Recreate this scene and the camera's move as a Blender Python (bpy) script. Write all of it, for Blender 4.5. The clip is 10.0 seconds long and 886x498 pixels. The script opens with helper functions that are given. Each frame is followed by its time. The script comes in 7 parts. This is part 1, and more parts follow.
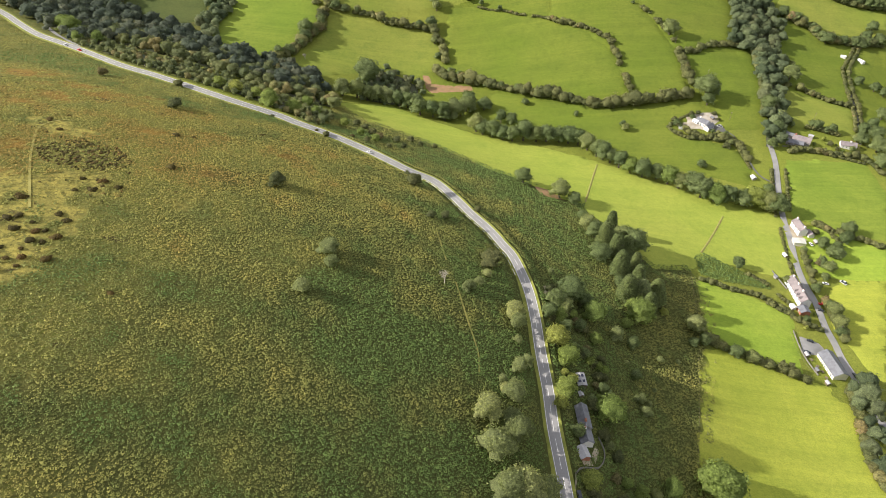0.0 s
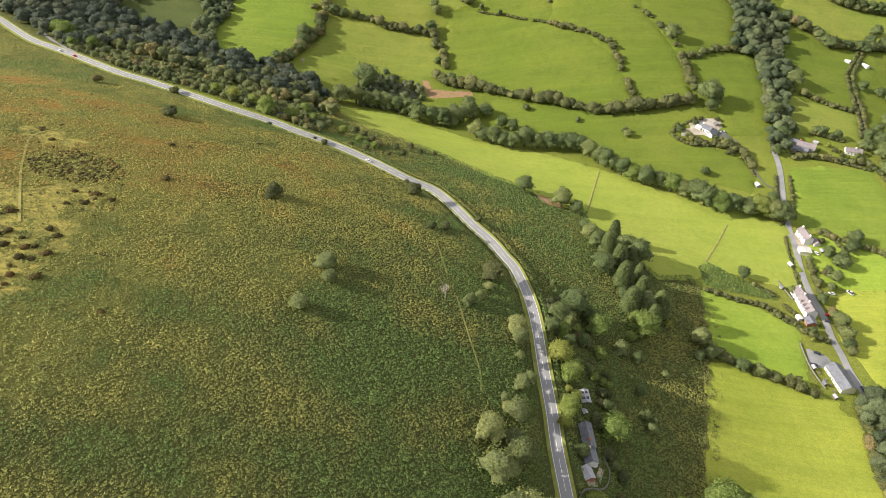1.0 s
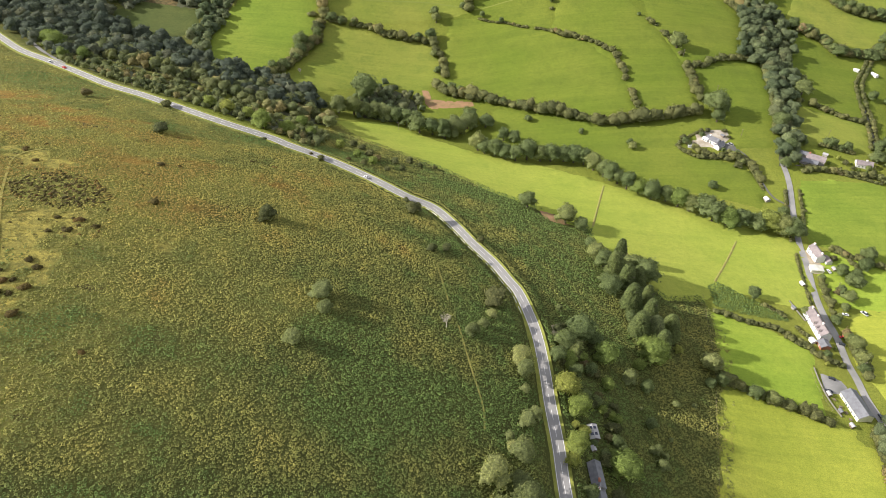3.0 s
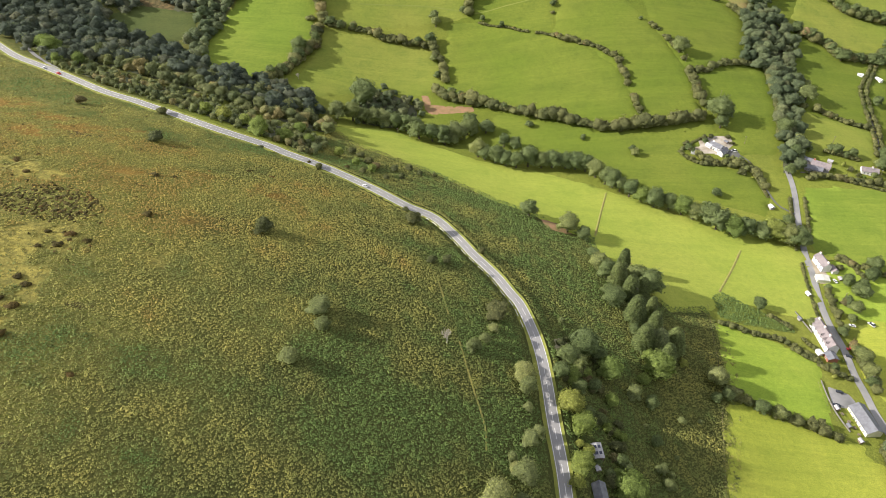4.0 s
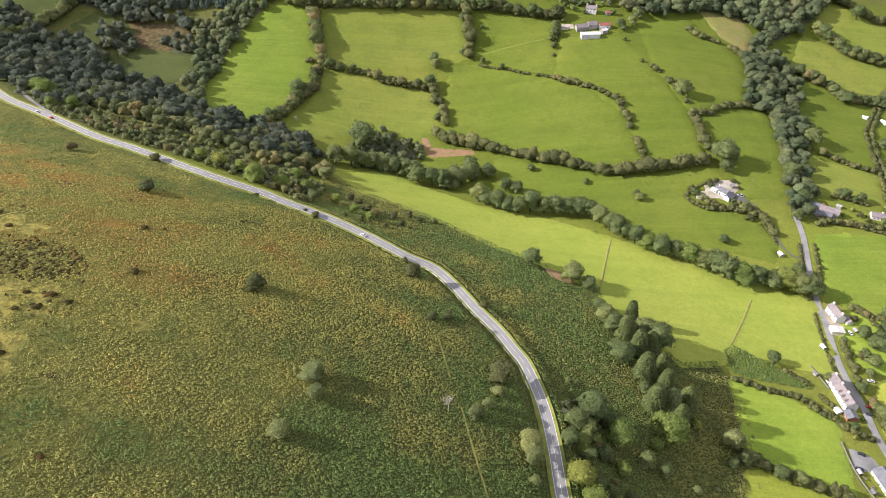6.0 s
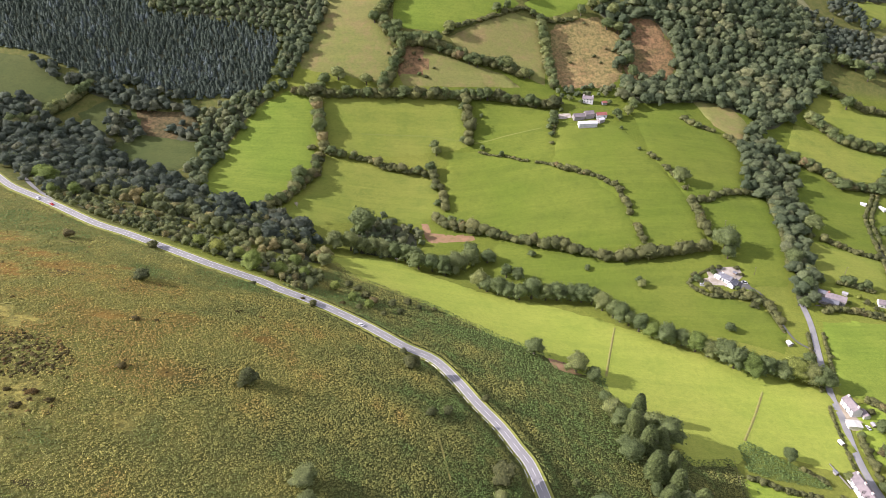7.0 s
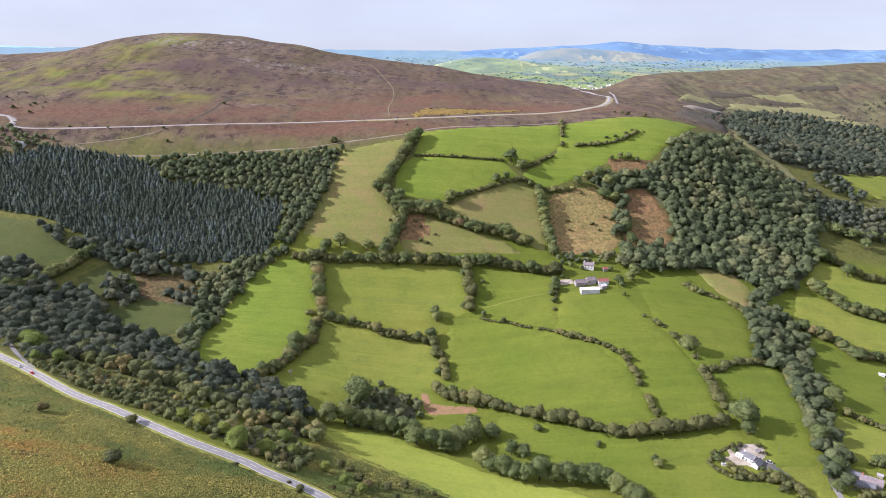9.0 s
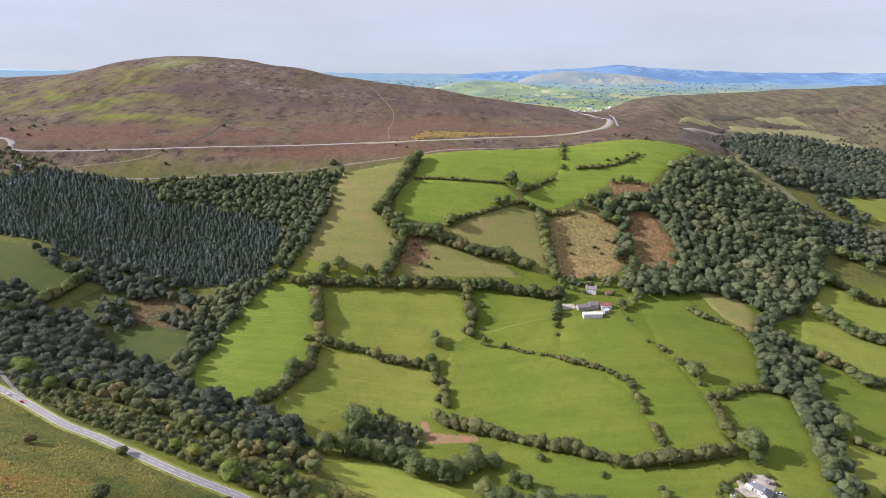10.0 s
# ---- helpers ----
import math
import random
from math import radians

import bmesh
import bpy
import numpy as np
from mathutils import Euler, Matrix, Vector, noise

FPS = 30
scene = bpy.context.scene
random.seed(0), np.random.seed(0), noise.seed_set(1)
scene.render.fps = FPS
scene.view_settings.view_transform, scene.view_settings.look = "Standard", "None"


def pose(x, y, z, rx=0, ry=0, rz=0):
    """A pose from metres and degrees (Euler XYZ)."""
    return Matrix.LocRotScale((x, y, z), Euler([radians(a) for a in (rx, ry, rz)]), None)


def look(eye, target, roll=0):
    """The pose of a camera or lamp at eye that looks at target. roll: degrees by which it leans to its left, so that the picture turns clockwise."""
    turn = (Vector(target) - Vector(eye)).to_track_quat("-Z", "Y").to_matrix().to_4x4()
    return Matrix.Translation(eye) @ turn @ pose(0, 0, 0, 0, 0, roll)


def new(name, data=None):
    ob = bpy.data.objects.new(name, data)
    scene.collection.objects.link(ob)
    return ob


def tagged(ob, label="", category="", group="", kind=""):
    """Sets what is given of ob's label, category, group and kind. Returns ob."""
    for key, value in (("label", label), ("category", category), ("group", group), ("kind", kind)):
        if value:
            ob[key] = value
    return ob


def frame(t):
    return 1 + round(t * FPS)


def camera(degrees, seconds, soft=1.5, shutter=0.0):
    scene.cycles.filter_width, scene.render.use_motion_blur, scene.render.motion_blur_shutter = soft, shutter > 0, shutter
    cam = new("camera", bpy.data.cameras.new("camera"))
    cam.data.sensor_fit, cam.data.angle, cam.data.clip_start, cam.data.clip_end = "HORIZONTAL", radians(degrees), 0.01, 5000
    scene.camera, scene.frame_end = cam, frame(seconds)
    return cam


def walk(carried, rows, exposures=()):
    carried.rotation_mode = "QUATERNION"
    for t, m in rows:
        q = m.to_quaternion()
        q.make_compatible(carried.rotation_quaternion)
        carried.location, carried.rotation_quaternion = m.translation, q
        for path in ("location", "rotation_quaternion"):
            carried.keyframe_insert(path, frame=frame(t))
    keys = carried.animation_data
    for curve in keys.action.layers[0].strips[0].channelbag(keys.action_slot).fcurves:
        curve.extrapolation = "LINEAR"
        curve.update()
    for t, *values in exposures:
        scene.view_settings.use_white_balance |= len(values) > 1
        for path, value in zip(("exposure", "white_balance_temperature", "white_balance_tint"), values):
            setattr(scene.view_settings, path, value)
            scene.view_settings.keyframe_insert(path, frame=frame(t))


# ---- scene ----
cam = camera(68.48, 10.0, soft=0.6)
# level flight at a steady pace: seconds, pitch, yaw, roll
VIEW = [
    (0.0, -40.664, 0.0, -0.05), (0.5, -40.632, -0.03, -0.04), (1.0, -40.604, -0.05, -0.04), (1.5, -40.587, -0.08, -0.04),
    (2.0, -40.567, -0.09, -0.03), (2.5, -40.551, -0.11, -0.03), (4.0, -40.491, -0.18, -0.05), (4.5, -40.468, -0.21, -0.05),
    (5.0, -40.452, -0.23, -0.04), (5.3, -40.42, -0.23, -0.05), (5.6, -39.95, -0.23, -0.07), (5.85, -38.6, -0.23, -0.10), (6.1, -37.0, -0.228, -0.13), (6.3, -35.62, -0.227, -0.145), (6.5, -34.20, -0.226, -0.159), (7.0, -30.661, -0.206, -0.223),
    (7.5, -27.149, -0.185, -0.29), (8.0, -23.676, -0.176, -0.336), (8.5, -20.243, -0.137, -0.437), (9.0, -16.791, -0.11, -0.511),
    (9.3, -15.22, -0.11, -0.513), (9.5, -14.92, -0.11, -0.513), (10.0, -14.916, -0.123, -0.509),
]
walk(cam, [(t, pose(-0.431 * t, 9.95 * t, 320 + 0.004 * t, 90 + pitch, roll, yaw)) for t, pitch, yaw, roll in VIEW],
     exposures=[(0.0, 1.12, 6100, 14), (5.0, 1.12, 5980, 15), (7.5, 1.15, 5650, 28), (9.0, 1.07, 5550, 28), (10.0, 0.88, 5600, 26)])

# ---- sky and sun ----
SUN_UP, SUN_TURN = radians(31), radians(268)
world = bpy.data.worlds.new("sky")
scene.world = world
world.use_nodes = True
wn = world.node_tree.nodes
sky = wn.new("ShaderNodeTexSky")
sky.sky_type, sky.sun_disc = "NISHITA", False
sky.sun_elevation, sky.sun_rotation = SUN_UP, SUN_TURN
sky.air_density, sky.dust_density, sky.ozone_density, sky.altitude = 0.9, 0.4, 1.5, 400
# thin broken cloud across the whole sky
wl = world.node_tree.links
around = wn.new("ShaderNodeTexCoord")
flat = wn.new("ShaderNodeMapping")
flat.inputs["Scale"].default_value = (1.1, 1.1, 4.0)
veil = wn.new("ShaderNodeTexNoise")
veil.inputs["Scale"].default_value, veil.inputs["Detail"].default_value, veil.inputs["Roughness"].default_value = 1.9, 7.0, 0.56
cover = wn.new("ShaderNodeValToRGB")
cover.color_ramp.elements[0].position, cover.color_ramp.elements[0].color = 0.34, (0.86, 0.86, 0.86, 1)
cover.color_ramp.elements[1].position, cover.color_ramp.elements[1].color = 0.64, (0.95, 0.95, 0.95, 1)
cloud = wn.new("ShaderNodeMix")
cloud.data_type = "RGBA"
high = wn.new("ShaderNodeSeparateXYZ")
bright = wn.new("ShaderNodeValToRGB")
bright.color_ramp.elements[0].position, bright.color_ramp.elements[0].color = 0.02, (1.82, 1.98, 1.97, 1)
low = bright.color_ramp.elements.new(0.13)
low.color = (2.55, 2.4, 2.12, 1)
bright.color_ramp.elements[2].position, bright.color_ramp.elements[2].color = 0.9, (2.75, 2.7, 2.65, 1)
wl.new(around.outputs["Generated"], flat.inputs[0])
wl.new(flat.outputs[0], veil.inputs["Vector"])
wl.new(veil.outputs["Fac"], cover.inputs[0])
wl.new(cover.outputs[0], cloud.inputs[0])
wl.new(around.outputs["Generated"], high.inputs[0])
wl.new(high.outputs[2], bright.inputs[0])
wl.new(bright.outputs[0], cloud.inputs[7])
wl.new(sky.outputs[0], cloud.inputs[6])
wl.new(cloud.outputs[2], wn["Background"].inputs[0])
wn["Background"].inputs[1].default_value = 0.15
sun = new("sun", bpy.data.lights.new("sun", "SUN"))
sun.data.energy, sun.data.angle, sun.data.color = 3.8, radians(0.7), (1.0, 0.92, 0.78)
sun.matrix_world = look((-857, 30, 515), (0, 0, 0))


# ---- the shape of the land ----
STEP, WEST, SOUTH = 160.0, -640.0, -80.0
HEIGHTS = np.array([
    (221, 202, 187, 154, 84, -6, -22, -25, -28, -36),
    (210, 200, 179, 169, 85, -16, -4, -13, -10, -22),
    (196, 162, 174, 132, 109, 6, -15, -2, -3, -7),
    (157, 137, 123, 121, 45, 3, -5, 7, 12, 4),
    (108, 91, 89, 33, -14, 5, 20, -13, 18, 12),
    (87, 99, 23, 45, 8, 93, 52, 20, 32, 30),
    (137, 149, 131, 145, 148, 76, 90, 92, 62, 63),
    (240, 231, 237, 221, 248, 238, 251, 153, 123, 101),
    (255, 263, 240, 235, 221, 216, 237, 217, 169, 140),
    (279, 269, 273, 261, 261, 250, 246, 232, 211, 180),
], float)
# crest of the moor hill and of the farther moor: across, up
CREST = ((-1400, 303), (-987, 307), (-810, 315), (-732, 340), (-681, 352), (-556, 358), (-432, 349), (-333, 332), (-208, 311), (-31, 291), (147, 263), (327, 238), (700, 225))
CREST_EAST = ((300, 235), (494, 250), (605, 270), (829, 280), (1020, 292), (1256, 307), (2200, 320))


def ease(a, b, v):
    t = np.clip((v - a) / (b - a), 0, 1)
    return t * t * (3 - 2 * t)


def spline(u):
    i = np.floor(u).astype(int)
    t = u - i
    return i, ((1 - t) ** 3 / 6, (3 * t ** 3 - 6 * t ** 2 + 4) / 6, (-3 * t ** 3 + 3 * t ** 2 + 3 * t + 1) / 6, t ** 3 / 6)


def valley(x, y):
    i, u = spline((x - WEST) / STEP)
    j, v = spline((y - SOUTH) / STEP)
    z = np.zeros_like(x)
    for a in range(4):
        for b in range(4):
            z += u[a] * v[b] * HEIGHTS[np.clip(j - 1 + b, 0, 9), np.clip(i - 1 + a, 0, 9)]
    return z


def crest(x, line):
    xs, zs = zip(*line)
    return sum(np.interp(x + o, xs, zs) for o in (-60, -30, 0, 30, 60)) / 5


def waves(x, y, size, seed=0):
    """Soft random pattern between about -1 and 1."""
    rng = np.random.default_rng(seed)
    v = np.zeros_like(x, dtype=float)
    for k in range(10):
        a, ph = rng.uniform(0, 6.283), rng.uniform(0, 6.283)
        f = 6.283 / size * rng.uniform(0.5, 1.8)
        v += np.sin((x * math.cos(a) + y * math.sin(a)) * f + ph)
    return v / 4.5


def raw_height(x, y):
    base = valley(np.clip(x, -900, 1100), np.minimum(y, 1160))
    west = np.maximum(crest(x, CREST) - base, 0) * ease(1100, 1620, y) * (1 - ease(1650, 2100, y)) * (1 - ease(420, 620, x))
    east = np.maximum(crest(x, CREST_EAST) - base, 0) * ease(1250, 2000, y) * ease(380, 560, x)
    k = ease(2000, 2350, y)
    swell = waves(x, y, 150, 8) * 2.5 * ease(1150, 1350, y)
    return (base + west + east) * (1 - k) + (195 + (y - 2100) * 0.05) * k + swell


def smooth_line(points, step=4.0):
    """Even points along a smooth curve through the given ones."""
    p = np.array(points, float)
    p = np.vstack([2 * p[0] - p[1], p, 2 * p[-1] - p[-2]])
    out = []
    for k in range(1, len(p) - 2):
        n = max(2, int(np.linalg.norm(p[k + 1] - p[k]) / 2))
        for t in np.arange(n) / n:
            a, b, c, d = p[k - 1:k + 3]
            out.append(0.5 * (2 * b + (c - a) * t + (2 * a - 5 * b + 4 * c - d) * t * t + (3 * b - a - 3 * c + d) * t ** 3))
    out = np.array(out + [p[-2]])
    for _ in range(3):
        out[1:-1] = (out[:-2] + 2 * out[1:-1] + out[2:]) / 4
    s = np.r_[0, np.cumsum(np.linalg.norm(np.diff(out, axis=0), axis=1))]
    e = np.linspace(0, s[-1], max(2, int(s[-1] / step) + 1))
    return np.c_[np.interp(e, s, out[:, 0]), np.interp(e, s, out[:, 1])]


# ---- roads in plan ----
PLAN_ROAD = [(-428, 627), (-399, 602), (-364, 570), (-331, 548), (-302, 528), (-260, 498), (-231, 484), (-207, 471), (-162, 448), (-122, 435), (-110, 429), (-80, 419), (-51, 404), (-25, 387), (-7, 379), (6, 361), (18, 339), (30, 321), (38, 305), (42, 298), (46, 282), (49, 263), (50, 241), (50, 218), (51, 193), (51, 173), (53, 141)]
ROAD = [(-520, 690), *PLAN_ROAD, (54, 100), (55, 40), (56, -40)]
LANE = [(295, 509), (291, 481), (279, 439), (271, 407), (268, 387), (262, 361), (259, 340), (259, 318), (256, 296), (256, 283), (255, 270), (256, 256), (257, 239), (257, 219), (257, 190), (258, 140), (262, 60)]
EASTLANE = [(471, 707), (430, 651), (417, 628), (401, 566), (388, 531)]
TRACK = [(250, 529), (258, 525), (265, 517), (267, 501), (268, 485), (269, 470), (272, 460), (281, 452)]
SIDE = [(-372, 600), (-353, 579), (-332, 557), (-313, 539)]
MOORROAD = [(-720, 1060), (-641, 1050), (-615, 1036), (-596, 1014), (-466, 1021), (-313, 1041), (-155, 1067), (-72, 1070), (12, 1080), (100, 1120), (194, 1152), (238, 1189), (284, 1257), (329, 1411), (325, 1471), (317, 1553), (307, 1699)]
MOORTRACK = [(-499, 976), (-470, 961), (-438, 956), (-365, 961), (-219, 980), (-174, 986), (-137, 995), (-67, 1007), (-32, 1018), (-1, 1029), (89, 1048), (177, 1069)]
road_line = smooth_line(ROAD, 3.0)
lane_line = smooth_line(LANE, 3.0)
east_line = smooth_line(EASTLANE, 3.0)
moor_line = smooth_line(MOORROAD, 6.0)
side_line = smooth_line(SIDE, 3.0)
track_line = smooth_line(TRACK, 3.0)
moortrack_line = smooth_line(MOORTRACK, 6.0)


def settle(values, turns=6):
    values = values.copy()
    for _ in range(turns):
        values[1:-1] = (values[:-2] + 2 * values[1:-1] + values[2:]) / 4
    return values


# each way: line, level along it, half width, reach of the cut and fill
WAYS = [(line, settle(raw_height(line[:, 0], line[:, 1])), half, reach)
        for line, half, reach in ((road_line, 4.5, 12.0), (lane_line, 2.8, 8.0), (moor_line, 5.5, 16.0))]


def near_way(x, y, line):
    """Distance to a line and the index of its nearest point."""
    d, k = np.full(len(x), 1e9), np.zeros(len(x), int)
    lo, hi = line.min(axis=0) - 30, line.max(axis=0) + 30
    inside = np.nonzero((x > lo[0]) & (x < hi[0]) & (y > lo[1]) & (y < hi[1]))[0]
    for part_of in np.array_split(inside, max(1, len(inside) // 4000)):
        if len(part_of):
            q = np.hypot(x[part_of, None] - line[None, :, 0], y[part_of, None] - line[None, :, 1])
            k[part_of] = q.argmin(axis=1)
            d[part_of] = q.min(axis=1)
    return d, k


def height(x, y):
    x, y = np.atleast_1d(np.asarray(x, float)), np.atleast_1d(np.asarray(y, float))
    z = raw_height(x, y)
    for line, level, half, reach in WAYS:
        d, k = near_way(x, y, line)
        w = 1 - ease(half, reach, d)
        z = z * (1 - w) + (level[k] - 0.35) * w
    return z


def up(x, y):
    return float(height(x, y)[0])


def inside(x, y, poly):
    """Which points lie within a polygon."""
    x, y = np.asarray(x, float), np.asarray(y, float)
    r = np.zeros(x.shape, bool)
    p = np.array(poly, float)
    for a, b in zip(p, np.roll(p, -1, axis=0)):
        if a[1] != b[1]:
            r ^= ((a[1] > y) != (b[1] > y)) & (x < (b[0] - a[0]) * (y - a[1]) / (b[1] - a[1]) + a[0])
    return r


# ---- materials ----
def nodes_of(name):
    m = bpy.data.materials.new(name)
    m.use_nodes = True
    t = m.node_tree
    return m, t, t.nodes["Principled BSDF"]


def add(t, kind, **values):
    n = t.nodes.new(kind)
    for key, value in values.items():
        n.inputs[key].default_value = value
    return n


def noise_of(t, vector, scale, detail=4.0, rough=0.55):
    n = add(t, "ShaderNodeTexNoise", Scale=scale, Detail=detail, Roughness=rough)
    t.links.new(vector, n.inputs["Vector"])
    return n.outputs["Fac"]


def ramp(t, fac, stops):
    n = t.nodes.new("ShaderNodeValToRGB")
    e = n.color_ramp.elements
    while len(e) < len(stops):
        e.new(0.5)
    for el, (at, c) in zip(e, stops):
        el.position, el.color = at, (*c, 1)
    t.links.new(fac, n.inputs[0])
    return n.outputs["Color"]


def mix(t, fac, a, b, kind="MIX"):
    n = t.nodes.new("ShaderNodeMix")
    n.data_type, n.blend_type = "RGBA", kind
    for sock, v in ((n.inputs[0], fac), (n.inputs[6], a), (n.inputs[7], b)):
        if isinstance(v, (int, float)):
            sock.default_value = v
        elif isinstance(v, tuple):
            sock.default_value = (*v, 1)
        else:
            t.links.new(v, sock)
    return n.outputs[2]


def maths(t, kind, a, b=0.0, clamp=False):
    n = t.nodes.new("ShaderNodeMath")
    n.operation, n.use_clamp = kind, clamp
    for sock, v in ((n.inputs[0], a), (n.inputs[1], b)):
        if isinstance(v, (int, float)):
            sock.default_value = v
        else:
            t.links.new(v, sock)
    return n.outputs[0]


def place_of(t):
    return t.nodes.new("ShaderNodeTexCoord").outputs["Object"]


def stretch(t, vector, scale, turn=0.0):
    n = t.nodes.new("ShaderNodeMapping")
    n.inputs["Scale"].default_value, n.inputs["Rotation"].default_value = scale, (0, 0, turn)
    t.links.new(vector, n.inputs[0])
    return n.outputs[0]


def bump(t, b, fac, strength, distance):
    n = t.nodes.new("ShaderNodeBump")
    n.inputs["Strength"].default_value, n.inputs["Distance"].default_value = strength, distance
    t.links.new(fac, n.inputs["Height"])
    t.links.new(n.outputs[0], b.inputs["Normal"])


def coat(name, a, b, c, big=0.05, fine=1.2, rough=0.9, relief=0.3, deep=0.05, metal=0.0):
    """Three tones mixed at two scales, with fine relief."""
    m, t, bs = nodes_of(name)
    p = place_of(t)
    f = noise_of(t, p, fine, 5.0, 0.65)
    g = noise_of(t, p, big, 3.0)
    col = mix(t, ramp(t, f, [(0.35, (0, 0, 0)), (0.65, (1, 1, 1))]), a, b)
    col = mix(t, ramp(t, g, [(0.42, (0, 0, 0)), (0.68, (1, 1, 1))]), col, c)
    t.links.new(col, bs.inputs["Base Color"])
    bs.inputs["Roughness"].default_value, bs.inputs["Metallic"].default_value = rough, metal
    bs.inputs["Specular IOR Level"].default_value = 0.25
    bump(t, bs, f, relief, deep)
    return m


def grass_tones(t, p, a, b, c, turn=0.3, rows=0.5, coarse=0.6):
    """Patches, blotches, tufts and faint mowing lines: colour and relief."""
    patch, blot = noise_of(t, p, 0.014, 4.0, 0.55), noise_of(t, p, 0.05, 5.0, 0.7)
    clump, tuft = noise_of(t, p, 0.33, 4.0, 0.7), noise_of(t, p, 1.5, 5.0, 0.75)
    line = noise_of(t, stretch(t, p, (0.02, 0.5, 0.02), turn), 1.0, 4.0, 0.75)
    sweep = noise_of(t, stretch(t, p, (0.008, 0.11, 0.008), turn + 0.5), 1.0, 3.0, 0.6)
    col = mix(t, ramp(t, patch, [(0.36, (0, 0, 0)), (0.64, (1, 1, 1))]), a, b)
    col = mix(t, ramp(t, blot, [(0.48, (0, 0, 0)), (0.7, (0.7, 0.7, 0.7))]), col, c)
    col = mix(t, coarse * 0.85, col, ramp(t, clump, [(0.28, (0.72, 0.76, 0.7)), (0.5, (1, 1, 1)), (0.72, (1.22, 1.16, 1.08))]), "MULTIPLY")
    if coarse > 0.9:
        col = mix(t, 0.9, col, ramp(t, noise_of(t, p, 0.22, 6.0, 0.75), [(0.42, (0.55, 0.62, 0.55)), (0.52, (1, 1, 1)), (0.62, (1.3, 1.2, 1.1))]), "MULTIPLY")
    col = mix(t, 1.0, col, ramp(t, tuft, [(0.3, (0.66, 0.7, 0.62)), (0.52, (1, 1, 1)), (0.75, (1.25, 1.2, 1.14))]), "MULTIPLY")
    col = mix(t, rows * 0.7, col, ramp(t, line, [(0.35, (0.78, 0.83, 0.76)), (0.65, (1.14, 1.1, 1.0))]), "MULTIPLY")
    col = mix(t, rows, col, ramp(t, sweep, [(0.38, (0.84, 0.88, 0.84)), (0.62, (1.1, 1.08, 1.02))]), "MULTIPLY")
    return col, maths(t, "ADD", maths(t, "MULTIPLY", tuft, 0.5), clump)


def pasture(name, a, b, c, turn=0.3, rows=0.3, coarse=0.6):
    """Grazed grass."""
    m, t, bs = nodes_of(name)
    col, relief = grass_tones(t, place_of(t), a, b, c, turn, rows, coarse)
    t.links.new(col, bs.inputs["Base Color"])
    bs.inputs["Roughness"].default_value = 0.95
    bs.inputs["Specular IOR Level"].default_value = 0.1
    bump(t, bs, relief, 0.6, 0.4)
    return m


def foliage(name, dark, light, warm, joined=False, sheen=0.12):
    """Leaves: each plant its own tone, each clump a little lighter or darker."""
    m, t, bs = nodes_of(name)
    if joined:
        own = t.nodes.new("ShaderNodeAttribute")
        own.attribute_name = "tint"
        own = own.outputs["Fac"]
    else:
        own = t.nodes.new("ShaderNodeObjectInfo").outputs["Random"]
    leaf = t.nodes.new("ShaderNodeNewGeometry").outputs["Random Per Island"]
    tone = mix(t, own, dark, light)
    tone = mix(t, ramp(t, own, [(0.0, (0, 0, 0)), (0.78, (0, 0, 0)), (1.0, (1, 1, 1))]), tone, warm)
    tone = mix(t, 1.0, tone, ramp(t, leaf, [(0.0, (0.74, 0.75, 0.74)), (0.5, (1.0, 1.0, 1.0)), (1.0, (1.34, 1.32, 1.24))]), "MULTIPLY")
    spot = t.nodes.new("ShaderNodeNewGeometry").outputs["Position"]
    spray, clump = noise_of(t, spot, 1.5, 5.0, 0.75), noise_of(t, spot, 0.42, 4.0, 0.6)
    tone = mix(t, 1.0, tone, ramp(t, spray, [(0.38, (0.58, 0.6, 0.6)), (0.5, (0.96, 0.96, 0.96)), (0.63, (1.4, 1.38, 1.25))]), "MULTIPLY")
    tone = mix(t, 1.0, tone, ramp(t, clump, [(0.35, (0.85, 0.86, 0.86)), (0.65, (1.14, 1.13, 1.1))]), "MULTIPLY")
    t.links.new(tone, bs.inputs["Base Color"])
    bump(t, bs, maths(t, "ADD", spray, clump), 0.8, 1.4)
    bs.inputs["Roughness"].default_value = 0.7
    bs.inputs["Specular IOR Level"].default_value = sheen
    thin = t.nodes.new("ShaderNodeBsdfTranslucent")
    t.links.new(mix(t, 1.0, tone, (1.1, 1.15, 0.7), "MULTIPLY"), thin.inputs["Color"])
    both = t.nodes.new("ShaderNodeMixShader")
    both.inputs[0].default_value = 0.38
    t.links.new(bs.outputs[0], both.inputs[1])
    t.links.new(thin.outputs[0], both.inputs[2])
    t.links.new(both.outputs[0], t.nodes["Material Output"].inputs["Surface"])
    return m


GRASS_BRIGHT = pasture("sunlit_pasture", (0.264, 0.317, 0.050), (0.303, 0.335, 0.060), (0.232, 0.290, 0.045))
GRASS_LUSH = pasture("lush_pasture", (0.123, 0.164, 0.021), (0.149, 0.178, 0.027), (0.103, 0.136, 0.021), 0.9, 0.45)
GRASS_MID = pasture("pasture", (0.173, 0.213, 0.034), (0.213, 0.232, 0.044), (0.144, 0.182, 0.033), 1.3, 0.4)
# dead bracken again, darkened: the clearing's shade is put into its colour
GRASS_RED_SHADED = pasture("shaded_dead_bracken", (0.15, 0.105, 0.055), (0.125, 0.11, 0.05), (0.11, 0.1, 0.045), 0.4, 0.2, 1.0)
GRASS_UPPER = pasture("hill_pasture", (0.16, 0.222, 0.03), (0.19, 0.238, 0.036), (0.137, 0.19, 0.028), 0.5, 0.5)
